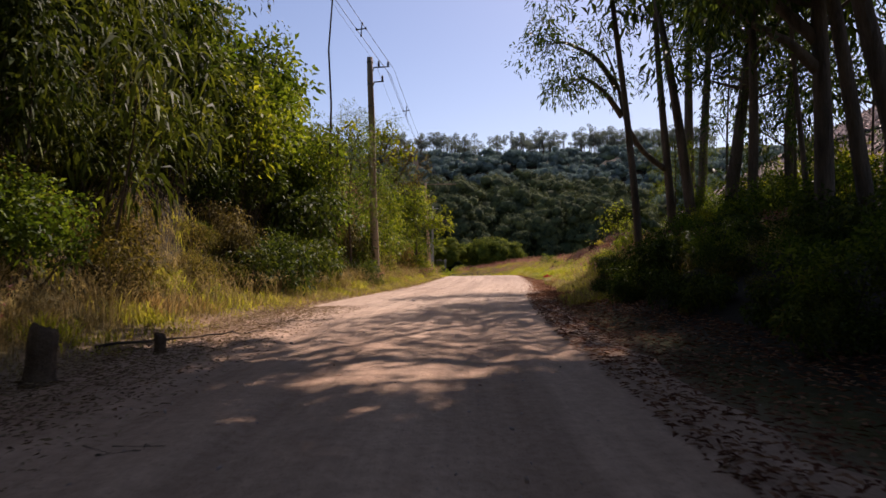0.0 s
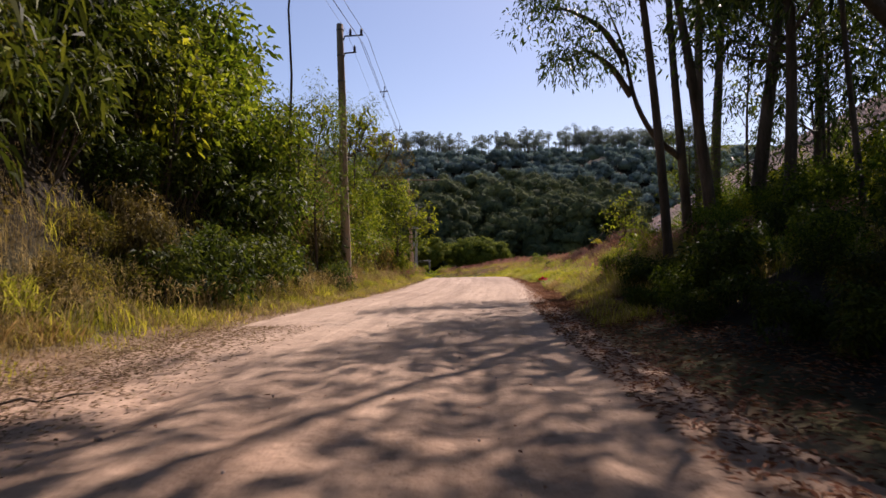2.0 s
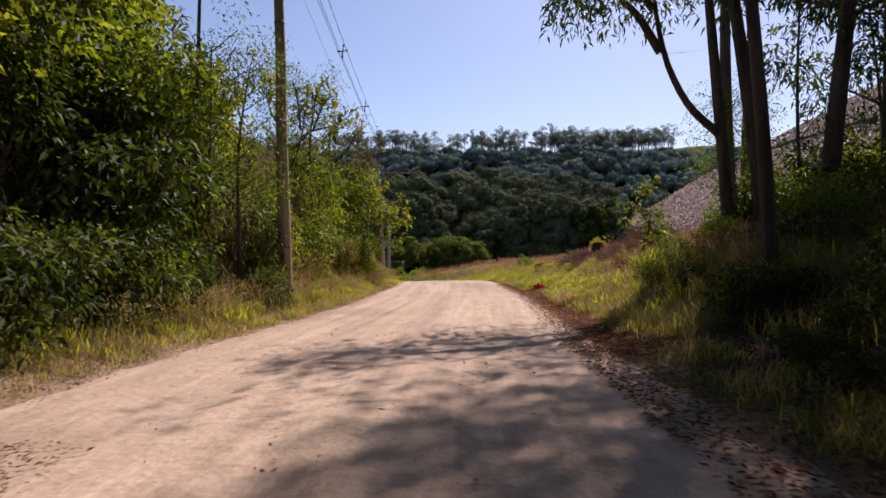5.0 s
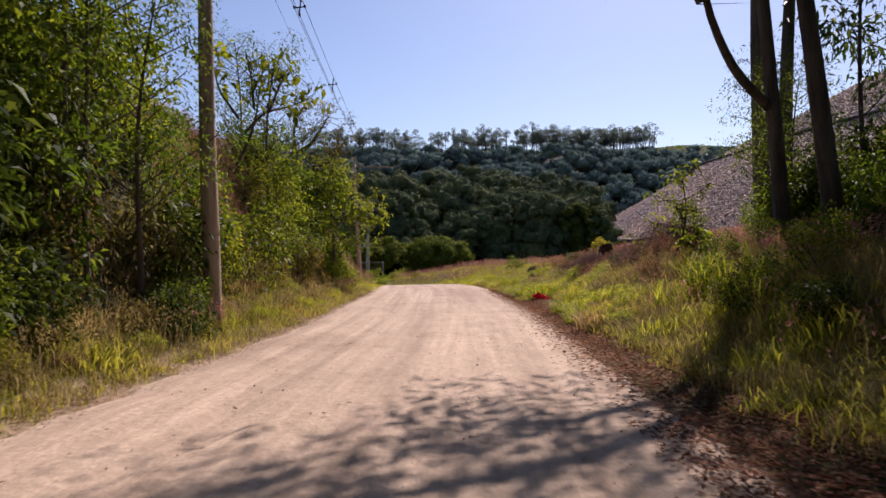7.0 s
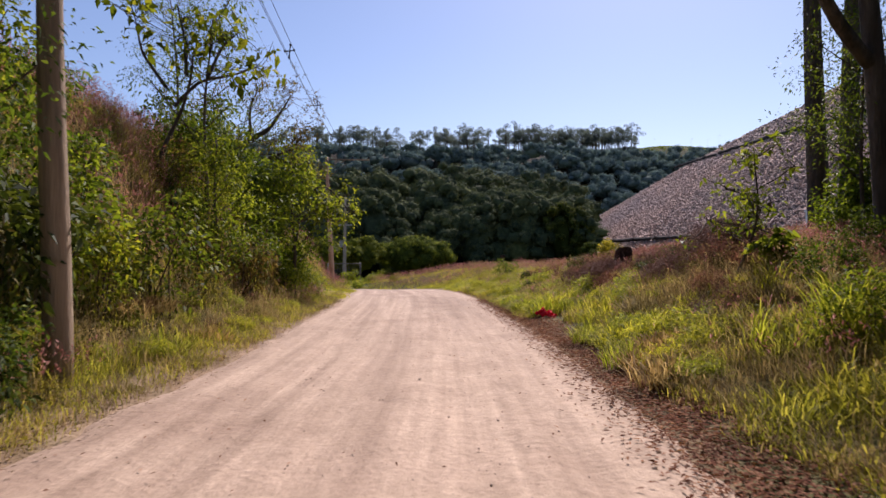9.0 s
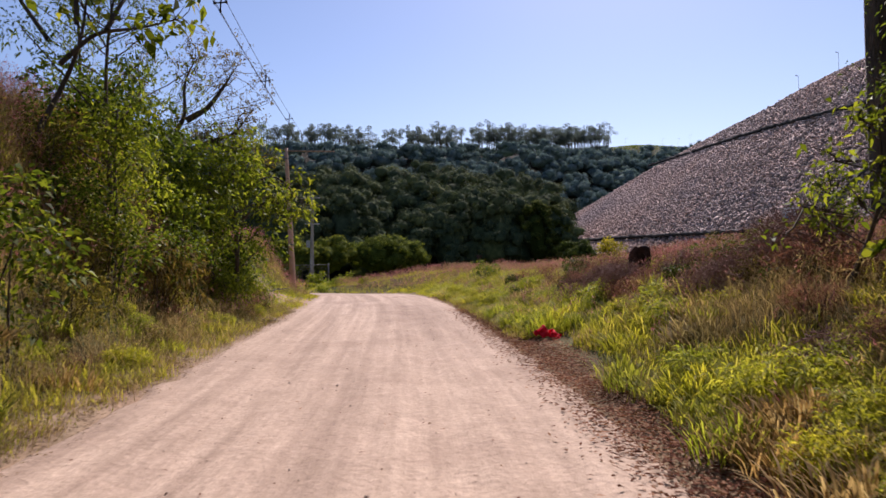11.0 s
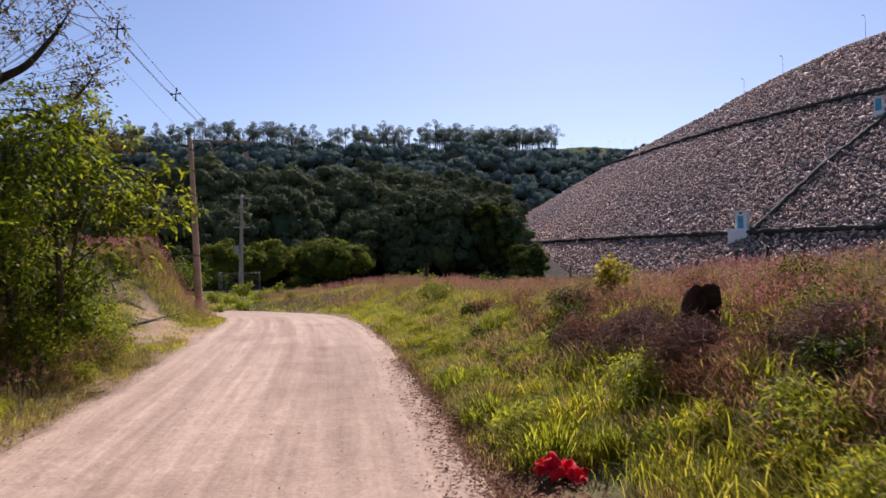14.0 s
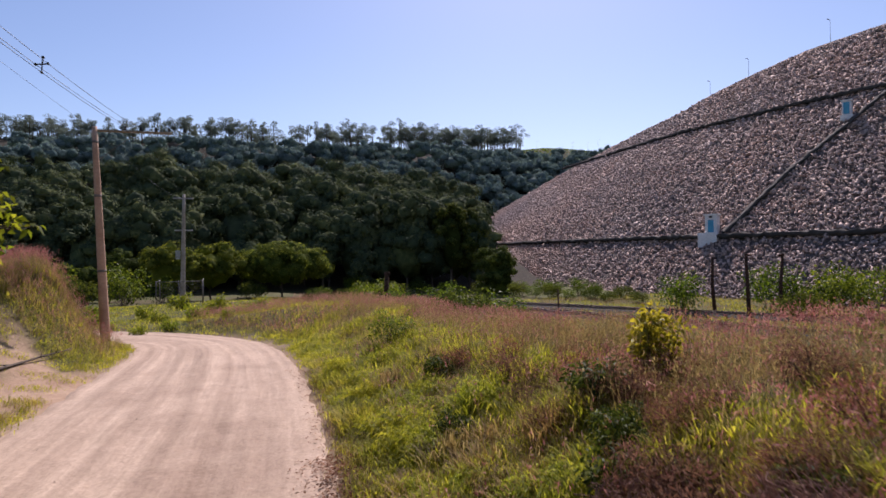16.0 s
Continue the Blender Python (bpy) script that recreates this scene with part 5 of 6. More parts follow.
# the dark ones are added to read as shadowed hollows
for x_, y_, s_, w in ((8.7, 38.8, 0.26, "dark"), (9.3, 38.3, 0.3, "olive"), (8.2, 39.2, 0.26, "olive"), (7.9, 42.0, 0.24, "dark"), (8.8, 36.4, 0.22, "dark"), (7.4, 43.4, 0.24, "broad"), (9.9, 42.6, 0.3, "olive"), (9.4, 32.0, 0.3, "broad"), (9.9, 33.2, 0.42, "olive"), (10.6, 34.4, 0.45, "olive"), (9.2, 28.6, 0.42, "olive"), (10.0, 29.6, 0.5, "olive"), (10.4, 31.4, 0.5, "olive"), (9.6, 27.2, 0.34, "broad")):
    put_bush(w, x_, y_, s_, rb, -0.05, group="shrubs in the field")
for x_, y_, s_, w in ((8.5, 31.6, 0.44, "olive"), (8.9, 32.6, 0.5, "olive"), (9.3, 33.6, 0.5, "olive"), (9.8, 34.6, 0.5, "olive"), (8.3, 32.5, 0.24, "under"), (8.7, 33.5, 0.26, "under"), (8.2, 31.2, 0.24, "under"), (9.2, 34.6, 0.24, "under"), (8.2, 30.2, 0.4, "olive"), (8.1, 29.0, 0.36, "olive"), (7.9, 29.6, 0.2, "under"),
                      (8.7, 36.0, 0.75, "weed"), (8.3, 35.5, 0.7, "weed"), (9.0, 36.6, 0.8, "weed"), (8.5, 33.1, 0.6, "weed"), (8.2, 31.9, 0.6, "weed"), (9.6, 33.0, 0.8, "weed"), (9.2, 31.6, 0.8, "weed")):
    put_bush(w, x_, y_, s_, rh, -0.05, 0.85, "dead weeds in the field" if w == "weed" else "shrubs in the field")
for k in range(16):
    y_ = rb.uniform(34, 46)
    put_bush("weed", float(curve(y_, RIGHT_Y, RIGHT_X)) + rb.uniform(2.2, 5.0), y_, rb.uniform(0.5, 0.9), rb, -0.05, group="dead weeds in the field")
for k in range(105):
    y_ = rh.uniform(19, 50)
    x_ = float(curve(y_, RIGHT_Y, RIGHT_X)) + 0.65 + 1.9 * rh.random() ** 1.3
    if y_ < 24 and x_ < 6.6 or 28.5 < y_ < 35.2 and x_ < 6.9:
        continue
    put_bush("herb", x_, y_, rh.uniform(0.38, 0.8), rh, -0.04, rh.uniform(0.7, 1.1), "green weeds on the verge")
for k in range(34):
    y_ = rh.uniform(2.5, 15)
    put_bush(rh.choice(["under", "olive", "dark"]), float(curve(y_, RIGHT_Y, RIGHT_X)) + rh.uniform(0.75, 1.7), y_, rh.uniform(0.12, 0.22), rh, -0.06, group="bushes under the grove")
for k in range(64):
    y_ = rh.uniform(17, 44)
    x_ = float(curve(y_, LEFT_Y, LEFT_X)) - rh.uniform(0.7, 2.0)
    what_ = rh.choice(["herb", "olive", "herb", "weed", "broad"])
    put_bush(what_, x_, y_, {"herb": 0.5, "olive": 0.24, "weed": 0.5, "broad": 0.16}[what_] * rh.uniform(0.8, 1.2), rh, -0.04, rh.uniform(0.7, 1.0), "low weeds on the verge")
plant("bush", "yellow-flowering bush with reddish stems in the field", "bush", bush_kind(37, 1.1, 1.5, 20, 60, 0.11, 0.055, LEAF_YELLOW), (10.75, 40.9, float(land(10.75, 40.9)) - 0.05), (0.85, 0.85, 1.0))
put_bush("weed", 10.75, 40.7, 0.75, rb, -0.05, 1.3, "dead weeds in the field")

# ---- valley: bushes, railway, posts ----
K_VALLEY = bush_kind(38, 4.5, 3.4, 34, 46, 0.25, 0.14, LEAF_VALLEY)
K_VALLEY2 = bush_kind(39, 5.0, 4.0, 34, 46, 0.26, 0.14, LEAF_BUSH)
HEDGE = [(5.0 + rad_ * math.sin(radians(a_)), 32.0 + rad_ * math.cos(radians(a_)), s_, int(a_ * 2) % 2) for a_, rad_, s_ in ((22.5, 118, 0.8), (23.6, 112, 0.6), (24.5, 120, 0.7), (25.6, 114, 0.75), (26.7, 109, 0.55), (27.5, 118, 0.7), (28.7, 112, 0.7), (29.8, 104, 0.5), (30.6, 114, 0.75), (31.8, 108, 0.7), (33.0, 100, 0.6), (34.2, 106, 0.8), (35.4, 98, 0.6))]
rv_ = np.random.default_rng(91)
for x_, y_, s_, k in ((23.0, 85.4, 1.0, 0), (17.5, 88, 0.8, 1), (20.0, 74.5, 1.05, 0), (24.5, 77.0, 1.05, 1), (22.4, 72.0, 0.85, 0), (17.2, 78.0, 0.75, 1), (25.7, 94.2, 0.95, 1), (28, 80, 0.7, 1), (40, 150, 0.8, 0), (44, 144, 0.75, 0), (48, 138, 0.8, 0), (52, 132, 0.75, 0), (56, 127, 0.8, 0), (60, 121, 0.7, 0),
                      (57, 97, 1.25, 1), (66.5, 92.5, 1.6, 1), (68, 84, 1.5, 1), (63.5, 86.0, 1.0, 0), (71, 90, 1.2, 0), (75.5, 86.5, 1.3, 1), (40, 57, 1.1, 1), (75, 80, 0.7, 0), (36, 62, 0.6, 1), (46, 64, 0.6, 1), (31, 70, 0.5, 0), (13, 92, 0.6, 0), (-5, 108, 1.1, 1), (-9, 104, 1.0, 0),
                      (-13, 110, 1.2, 1), (-6, 119, 1.0, 0), (20, 104, 0.6, 1), (15, 112, 0.4, 0), (-18, 100, 1.1, 1), (8.5, 124, 0.8, 0), (18.5, 125, 0.6, 1), (22, 128, 0.7, 0), (25.5, 131, 0.8, 1), (-2.5, 121, 0.9, 1), (29, 136, 0.8, 0), (33, 139, 0.7, 1), (-24, 106, 1.3, 0), (-30, 98, 1.3, 1), (80, 74, 0.8, 0), (30, 160, 0.9, 1), (34, 156, 0.9, 0), *HEDGE):
    s_ *= rv_.uniform(0.9, 1.1)
    plant("bush", "rounded green bush in the valley before the dam" if x_ > 11 else "rounded green bush beyond the bend", "bush", (K_VALLEY, K_VALLEY2)[k], (x_, y_, float(land(x_, y_)) - 0.2), (s_, s_, s_), rv_.random() * 6.28,
          group="bushes of the valley")


def rail_track(start, end):
    """One track: ballast, two rails, sleepers; it runs past the foot of the dam."""
    a, b = np.array(start, float), np.array(end, float)
    t = np.linspace(0, 1, 40)
    mid = a + (b - a) * t[:, None]
    d = unit(b - a)
    nrm = np.array([-d[1], d[0]])
    z = land(mid[:, 0], mid[:, 1])
    z = np.convolve(np.pad(z, 4, "edge"), np.ones(9) / 9, "valid") + 0.35
    ob = thing("railway_track", "rusty railway track on a low ballast bed", "railway", group="railway tracks", kind="structure")
    bed = Heap()
    prof = [(-2.4, -1.0), (-1.5, 0.0), (1.5, 0.0), (2.4, -1.0)]
    ring = np.stack([np.concatenate([mid + nrm * o, (z + h)[:, None]], -1) for o, h in prof], 1)
    i, k = np.meshgrid(np.arange(39), np.arange(3), indexing="ij")
    bed.add(ring.reshape(-1, 3), np.stack([i * 4 + k, i * 4 + k + 1, (i + 1) * 4 + k + 1, (i + 1) * 4 + k], -1).reshape(-1, 4))
    part("ballast", bed, DARK_STONE, ob, "dark stone ballast")
    for o in (-0.6, 0.6):
        rail = Heap()
        ring = np.stack([np.concatenate([mid + nrm * (o + w), (z + h)[:, None]], -1) for w, h in ((-0.07, 0.1), (-0.04, 0.28), (0.04, 0.28), (0.07, 0.1))], 1)
        rail.add(ring.reshape(-1, 3), np.stack([i * 4 + k, i * 4 + k + 1, (i + 1) * 4 + k + 1, (i + 1) * 4 + k], -1).reshape(-1, 4))
        part("rail", rail, RUST, ob)
    sleepers = Heap()
    for s in np.arange(0.01, 0.99, 0.0075):
        c = a + (b - a) * s
        sleepers.add(*box((c[0] - 1.1, c[1] - 0.12, np.interp(s, t, z) + 0.02), (c[0] + 1.1, c[1] + 0.12, np.interp(s, t, z) + 0.13), math.atan2(nrm[1], nrm[0]), c))
    tagged(part("sleepers", sleepers, POLE_WOOD, ob), kind="stuff")


rail_track((34, 133), (79, 58))
rail_track((32, 130), (64, 50))
rp = np.random.default_rng(92)
for x_, y_, tall in ((60.6, 95.1, 6.8), (59.8, 89.0, 7.2), (65.1, 89.7, 7.1), (17.4, 83.5, 4.0)):
    ob = thing("railway_post", "dark weathered wooden post beside the railway", "post", (x_, y_, float(land(x_, y_))), "posts along the railway")
    part("post", Heap().add2(*tube([(0, 0, -0.4), (rp.normal() * 0.15, 0, tall * 0.5), (rp.normal() * 0.3, 0, tall)], (0.24, 0.21, 0.17), 8)), CHAR, ob, smooth=True)
    part("cap", bevel_box((-0.25, -0.2, tall - 0.25), (0.25, 0.2, tall - 0.05), 0.03), CHAR, ob)
ob = thing("fence_post", "thin dark fence post standing in the grass", "post", (16.1, 53.3, float(land(16.1, 53.3))))
part("post", Heap().add2(*tube([(0, 0, -0.3), (0.02, 0, 1.2), (0, 0, 2.2)], (0.03, 0.028, 0.025), 6)), CHAR, ob)
ob = thing("sign_board", "small yellow signboard before the forest", "sign", (52.0, 172.0, float(land(52.0, 172.0))))
part("post", Heap().add2(*tube([(0, 0, -0.3), (0, 0, 3.0)], (0.08, 0.08), 6)), STEEL, ob)
part("board", bevel_box((-1.0, -0.05, 2.2), (1.0, 0.05, 3.6), 0.02), plain("yellow_paint", (0.5, 0.42, 0.05), (0.6, 0.5, 0.08), 1.0), ob, "yellow board")


# ---- woods: joined foliage of many far trees ----
def lump(r, centre, radius, squash, heap, lat=4, lon=6):
    """A rough leafy mass, so that a far crown is not see-through."""
    th, ph = np.meshgrid(np.linspace(0.04, np.pi - 0.04, lat), np.arange(lon) * 2 * np.pi / lon, indexing="ij")
    d = np.stack([np.sin(th) * np.cos(ph), np.sin(th) * np.sin(ph), np.cos(th)], -1)
    v = centre + d * radius * (0.7 + 0.45 * r.random((lat, lon, 1))) * np.array([1, 1, squash])
    i, j = np.meshgrid(np.arange(lat - 1), np.arange(lon), indexing="ij")
    k = (j + 1) % lon
    heap.add(v.reshape(-1, 3), np.stack([i * lon + j, (i + 1) * lon + j, (i + 1) * lon + k, i * lon + k], -1).reshape(-1, 4))


def sprays(centres, radius, middle, per, size, r, squash=0.8):
    """Small leafy sprays on the outside of clumps, facing away from the crown's middle."""
    c = np.repeat(centres, per, 0)
    rad = np.repeat(np.broadcast_to(radius, len(centres)), per)[:, None]
    d = unit(r.normal(size=(len(c), 3)) + np.array([0, 0, 0.35]))
    p = c + d * rad * (0.72 + 0.33 * r.random((len(c), 1))) * np.array([1, 1, squash])
    out = unit(0.9 * d + 0.5 * unit(p - middle) + 0.16 * r.normal(size=d.shape))
    axis = unit(np.cross(out, r.normal(size=d.shape)))
    s = size * (0.6 + 0.8 * r.random(len(c)))
    return cards(p, axis, out, s, s * 0.7, 0.1)


def wood(name, label, spots, r, leaf, tall, wide, per, card, clumps, trunk=True, deep=0.34, core=0.22, low=0.0, sink=0.0, vary=(0.65, 1.2, 1.35)):
    """Many trees: each a dome of leafy masses on a stem, with fine sprays on the outside."""
    leaves, cores, stems = Heap(), Heap(), Heap()
    for x_, y_ in spots:
        g = float(land(x_, y_)) - sink
        h, w = tall * r.uniform(vary[0], vary[1]), wide * r.uniform(vary[0], vary[2])
        d = unit(r.normal(size=(clumps, 3)) * np.array([1, 1, 0.7]) + np.array([0, -0.25, 0.55]))
        d[:, 2] = np.where(d[:, 2] < 0, d[:, 2] * low, d[:, 2])
        c = d * np.array([w / 2, w / 2, h * deep]) * (0.72 + 0.22 * r.random((clumps, 1))) + np.array([x_, y_, g + h * (0.92 - deep)])
        rad = w * core * (0.75 + 0.5 * r.random(clumps))
        lump(r, np.array([x_, y_, g + h * (0.9 - deep)]), w * 0.34, deep * h / w * 1.9, cores, 6, 9)
        for cc, rad_ in zip(c, rad):
            lump(r, cc, rad_ * 0.76, 0.75, cores)
        leaves.add(*sprays(c, rad, np.array([x_, y_, g + h * 0.4]), per, card, r))
        if trunk:
            stems.add2(*tube([(x_, y_, g - 0.5), (x_ + r.normal() * 0.4, y_, g + h * 0.5)], (0.018 * h, 0.011 * h), 5, False))
    ob = thing(name, label, "trees", kind="stuff")
    tagged(part("crowns", leaves, leaf, ob), kind="stuff")
    tagged(part("inner_foliage", cores, leaf, ob), kind="stuff")
    if trunk:
        tagged(part("trunks", stems, BARK, ob), kind="stuff")
    return ob


def scatter(n, x0, x1, y0, y1, gap, r, ok=None):
    pts = []
    for _ in range(n * 12):
        p = np.array([r.uniform(x0, x1), r.uniform(y0, y1)])
        if (ok is None or ok(*p)) and all(np.hypot(*(p - q_)) > gap for q_ in pts):
            pts.append(p)
            if len(pts) == n:
                break
    return pts


rw = np.random.default_rng(93)
front_edge = lambda x, y: x < 60 + 0.05 * (y - 160) and y > 168 - 0.10 * x  # noqa: E731
wood("dense_wood", "dense dark green wood with domed crowns on the near hillside", scatter(104, -105, 64, 162, 232, 7.8, rw, front_edge), rw, LEAF_FAR, 20.5, 14.5, 90, 0.48, 30, low=0.45, core=0.15, deep=0.40, vary=(0.72, 1.14, 1.3))
wood("wood_edge", "dark trees at the edge of the wood", scatter(40, -95, 58, 160, 178, 4.5, rw, lambda x, y: abs(y - 168 + 0.1 * x) < 4), rw, LEAF_FAR, 14, 9.5, 90, 0.42, 18, low=1.0, core=0.18, deep=0.45)
# haze over the far woods is carried by their leaf colour
wood("hillside_wood", "wood covering the far hillside, haze put into its leaf colour", scatter(520, -330, 330, 305, 410, 8.2, rw, lambda x, y: not (x > 205 and y > 405) and (x > 40 or land(x, y) + 9 > 0.125 * math.hypot(x - 3, y - 20))), rw, LEAF_RIDGE_HAZED, 13, 14, 40, 0.75, 12, low=0.8, core=0.19, sink=2.2)
wood("ridge_thicket", "low thicket under the skyline trees, haze put into its leaf colour", [np.array([x_, 447 - 0.03 * x_ + rw.uniform(-3, 5)]) for x_ in np.arange(-300, 204, 5.2)], rw, LEAF_RIDGE_HAZED, 5.0, 9, 26, 0.7, 8, low=1.0, core=0.2, sink=1.5)
EDGE = ((51.6, 140.5), (54.4, 144.0))
wood("edge_trees", "tall leafy trees between the wood and the dam", [np.array(p) for p in EDGE], rw, LEAF_VALLEY, 13, 6.5, 70, 0.36, 34, low=1.0, core=0.15, deep=0.5, sink=1.2, vary=(0.85, 1.05, 1.15))
wood("pale_tree", "tall olive-green tree standing out before the wood", [np.array([54.5, 160.0]), np.array([50.0, 158.5])], np.random.default_rng(94), LEAF_VALLEY, 19, 8.5, 110, 0.38, 40, low=0.9, core=0.13, deep=0.42, vary=(0.92, 1.05, 1.1))
wood("spreading_tree", "wide flat-topped spreading tree at the foot of the wood", [np.array([13.4, 132.3])], rw, LEAF_SPREAD, 8.8, 14.5, 120, 0.26, 150, low=0.75, deep=0.40, core=0.085, vary=(0.98, 1.02, 1.02))
wood("feathery_tree", "light feathery tree beside the spreading one", [np.array([3.4, 129.0]), np.array([-1.6, 126.0])], rw, LEAF_SPREAD, 8.6, 9.6, 80, 0.24, 48, deep=0.42, core=0.11, low=1.0, vary=(0.95, 1.05, 1.05))
wood("valley_trees", "small leafy trees at the foot of the wood", [np.array(p) for p in ((-9, 138), (-14, 138), (-24, 140))], rw, LEAF_VALLEY, 7, 9, 76, 0.32, 26, low=1.0, core=0.15)


def ridge_trees():
    """Tall thin eucalyptus along the skyline: bare stems and rounded tufted tops with sky between."""
    leaves, stems = Heap(), Heap()
    for k in range(480):
        x_ = rw.uniform(-300, 206) if k < 400 else rw.uniform(105, 190)
        y_ = 446 + rw.uniform(-8, 12) - 0.03 * x_
        bump = 4.5 * smooth(70, 120, x_) * smooth(206, 180, x_)
        g, h = float(land(x_, y_)), rw.choice([8.0, 11.5, 13.5, 15.5, 17.5], p=[0.25, 0.25, 0.25, 0.17, 0.08]) * rw.uniform(0.92, 1.1) + float(bump)
        lean = rw.normal() * 0.6
        stems.add2(*tube([(x_, y_, g - 1), (x_ + lean * 0.5, y_, g + h * 0.6), (x_ + lean, y_, g + h * 0.95)], (0.26, 0.18, 0.08), 4, False))
        m = int(rw.integers(5, 9))
        wide = rw.uniform(2.3, 3.5)
        up = np.concatenate([[1.0, 0.9], rw.uniform(0.25, 0.85, m - 2)])
        c = np.stack([x_ + lean * up + rw.normal(size=m) * wide * (1.35 - up), y_ + rw.normal(size=m) * wide * (1.35 - up), g + h * (0.36 + 0.56 * up)], -1)
        rad = wide * rw.uniform(0.45, 0.75, m)
        leaves.add(*clump_leaves(c, rad, 85, 0.5, 0.38, rw, 0.15, 0.1, 0.65))
    ob = thing("ridge_trees", "row of tall thin eucalyptus along the skyline", "trees", kind="stuff")
    tagged(part("crowns", leaves, LEAF_SKYLINE_HAZED, ob), kind="stuff")
    tagged(part("trunks", stems, BARK, ob), kind="stuff")


ridge_trees()

# ---- grass, litter and stones ----
rg = np.random.default_rng(95)


def edges(y):
    return curve(y, LEFT_Y, LEFT_X), curve(y, RIGHT_Y, RIGHT_X)


def tufts(x, y, per, height, width, r, spread=0.10, bend=0.5, made=blades):
    """Tufts of blades at the given places."""
    n = len(x) * per
    px, py = np.repeat(x, per) + r.normal(size=n) * spread, np.repeat(y, per) + r.normal(size=n) * spread
    h = np.repeat(np.broadcast_to(height, len(x)), per) * (0.45 + 0.75 * r.random(n))
    a = r.random(n) * 6.28
    lean = np.stack([np.cos(a), np.sin(a), 0 * a], -1) * (0.2 + 0.7 * r.random(n))[:, None]
    p = np.stack([px, py, land(px, py) - 0.03], -1)
    return made(p, lean, h, width * (0.7 + 0.6 * r.random(n)), bend)


def seed_heads(x, y, height, r, per=5):
    """Thin stalks with feathery heads."""
    n = len(x)
    a = r.random(n) * 6.28
    lean = np.stack([np.cos(a), np.sin(a), 0 * a], -1) * (0.1 + 0.35 * r.random(n))[:, None]
    h = height * (0.7 + 0.5 * r.random(n))
    p = np.stack([x, y, land(x, y) - 0.02], -1)
    v, f3, f4 = blades(p, lean, h, 0.007, 0.4)
    tip = p + (np.array([0, 0, 0.88]) + lean * 0.95) * h[:, None]
    c = np.repeat(tip, per, 0) + r.normal(size=(n * per, 3)) * np.array([0.018, 0.018, 0.05])
    ax = unit(np.repeat(lean, per, 0) + np.array([0, 0, 0.9]) + 0.5 * r.normal(size=c.shape))
    hv, hf = cards(c, ax, r.normal(size=c.shape), 0.045 + 0.045 * r.random(len(c)), 0.013, 0.1)
    return (v, f3, f4), (hv, hf)


def clear(x, y, d=0.0):
    """Places not on the red cloth or right before it."""
    return (np.hypot((x - 5.75) / 0.75, (y - 33.3) / 0.95) > 1.0) & (np.hypot((x - 5.45) / 0.5, (y - 31.6) / 2.0) > 1.0)


def patchy(x, y, size, seed, low):
    return waves(x, y, size, seed) > low


def lay(name, label, heap, material):
    ob = new(name, heap.mesh(name, material))
    return tagged(ob, label, "grass", kind="stuff")


def margin(x, y):
    """Width of the leafy strip between the road and the grass of the field."""
    return np.interp(y, (14, 18, 29, 33, 38), (0.2, 0.5, 0.5, 0.25, 0.0)) + 0.22 * waves(x, y, 1.3, 88)


def strip(n, y0, y1, side, d0, d1, r, power=1.0):
    y = r.uniform(y0, y1, n)
    xl, xr = edges(y)
    d = d0 + (d1 - d0) * r.random(n) ** power
    return (xl - d, y, d) if side < 0 else (xr + d, y, d)


green, lush, dry, pink = Heap(), Heap(), Heap(), Heap()
# the left verge
x, y, d = strip(5200, 1.0, 46.0, -1, 0.0, 2.6, rg)
hgt = (0.10 + 0.34 * smooth(0.0, 1.3, d) * (0.4 + 1.0 * rg.random(len(d)))) * (1.0 + 0.45 * waves(x, y, 2.2, 77))
m = patchy(x, y, 3.0, 71, 0.0)
green.add2(*tufts(x[m], y[m], 9, hgt[m], 0.012, rg, 0.11, 0.9, ribbons))
dry.add2(*tufts(x[~m], y[~m], 10, hgt[~m] * 1.1, 0.009, rg, 0.12, 0.7))
x, y, d = strip(4200, 2.0, 46.0, -1, 0.4, 2.8, rg)
s1, s2 = seed_heads(x, y, 0.62, rg)
dry.add2(*s1)
m = np.repeat(np.repeat(patchy(x, y, 5.0, 72, 0.45) | (y > 40), 5), 1)
hv, hf = s2[0].reshape(-1, 4, 3), s2[1]
pink.add(hv[m].reshape(-1, 3), np.arange(m.sum() * 4).reshape(-1, 4))
dry.add(hv[~m].reshape(-1, 3), np.arange((~m).sum() * 4).reshape(-1, 4))
# red grass high on the bank, and the mound past the side track
yy = rg.uniform(29, 43, 8000)
xx = curve(yy, LEFT_Y, LEFT_X) - rg.uniform(2.2, 7.5, len(yy))
mx, my = rg.normal(-3.4, 2.6, 6500), rg.normal(62.5, 3.2, 6500)
ok = (curve(my, LEFT_Y, LEFT_X) - mx > 0.3) & (side_path(mx, my) < 0.3) & (my < 70) & (my > 51)
xx, yy = np.concatenate([xx, mx[ok]]), np.concatenate([yy, my[ok]])
s1, s2 = seed_heads(xx, yy, np.where(yy < 48, 0.9, 0.85), rg, 6)
dry.add2(*s1)
pink.add(*s2)
half = rg.random(len(xx)) < 0.45
dry.add2(*tufts(xx[half], yy[half], 9, 0.5, 0.012, rg, 0.15, 0.9, ribbons))
m = (waves(xx, yy, 2.4, 86) > 0.1) & (yy < 48) & (rg.random(len(xx)) < 0.5)
green.add2(*tufts(xx[m], yy[m], 8, 0.5, 0.013, rg, 0.15, 0.9, ribbons))
m = (rg.random(len(xx)) < 0.2) & (yy > 48)
lush.add2(*tufts(xx[m], yy[m], 9, 0.35, 0.018, rg, 0.15))
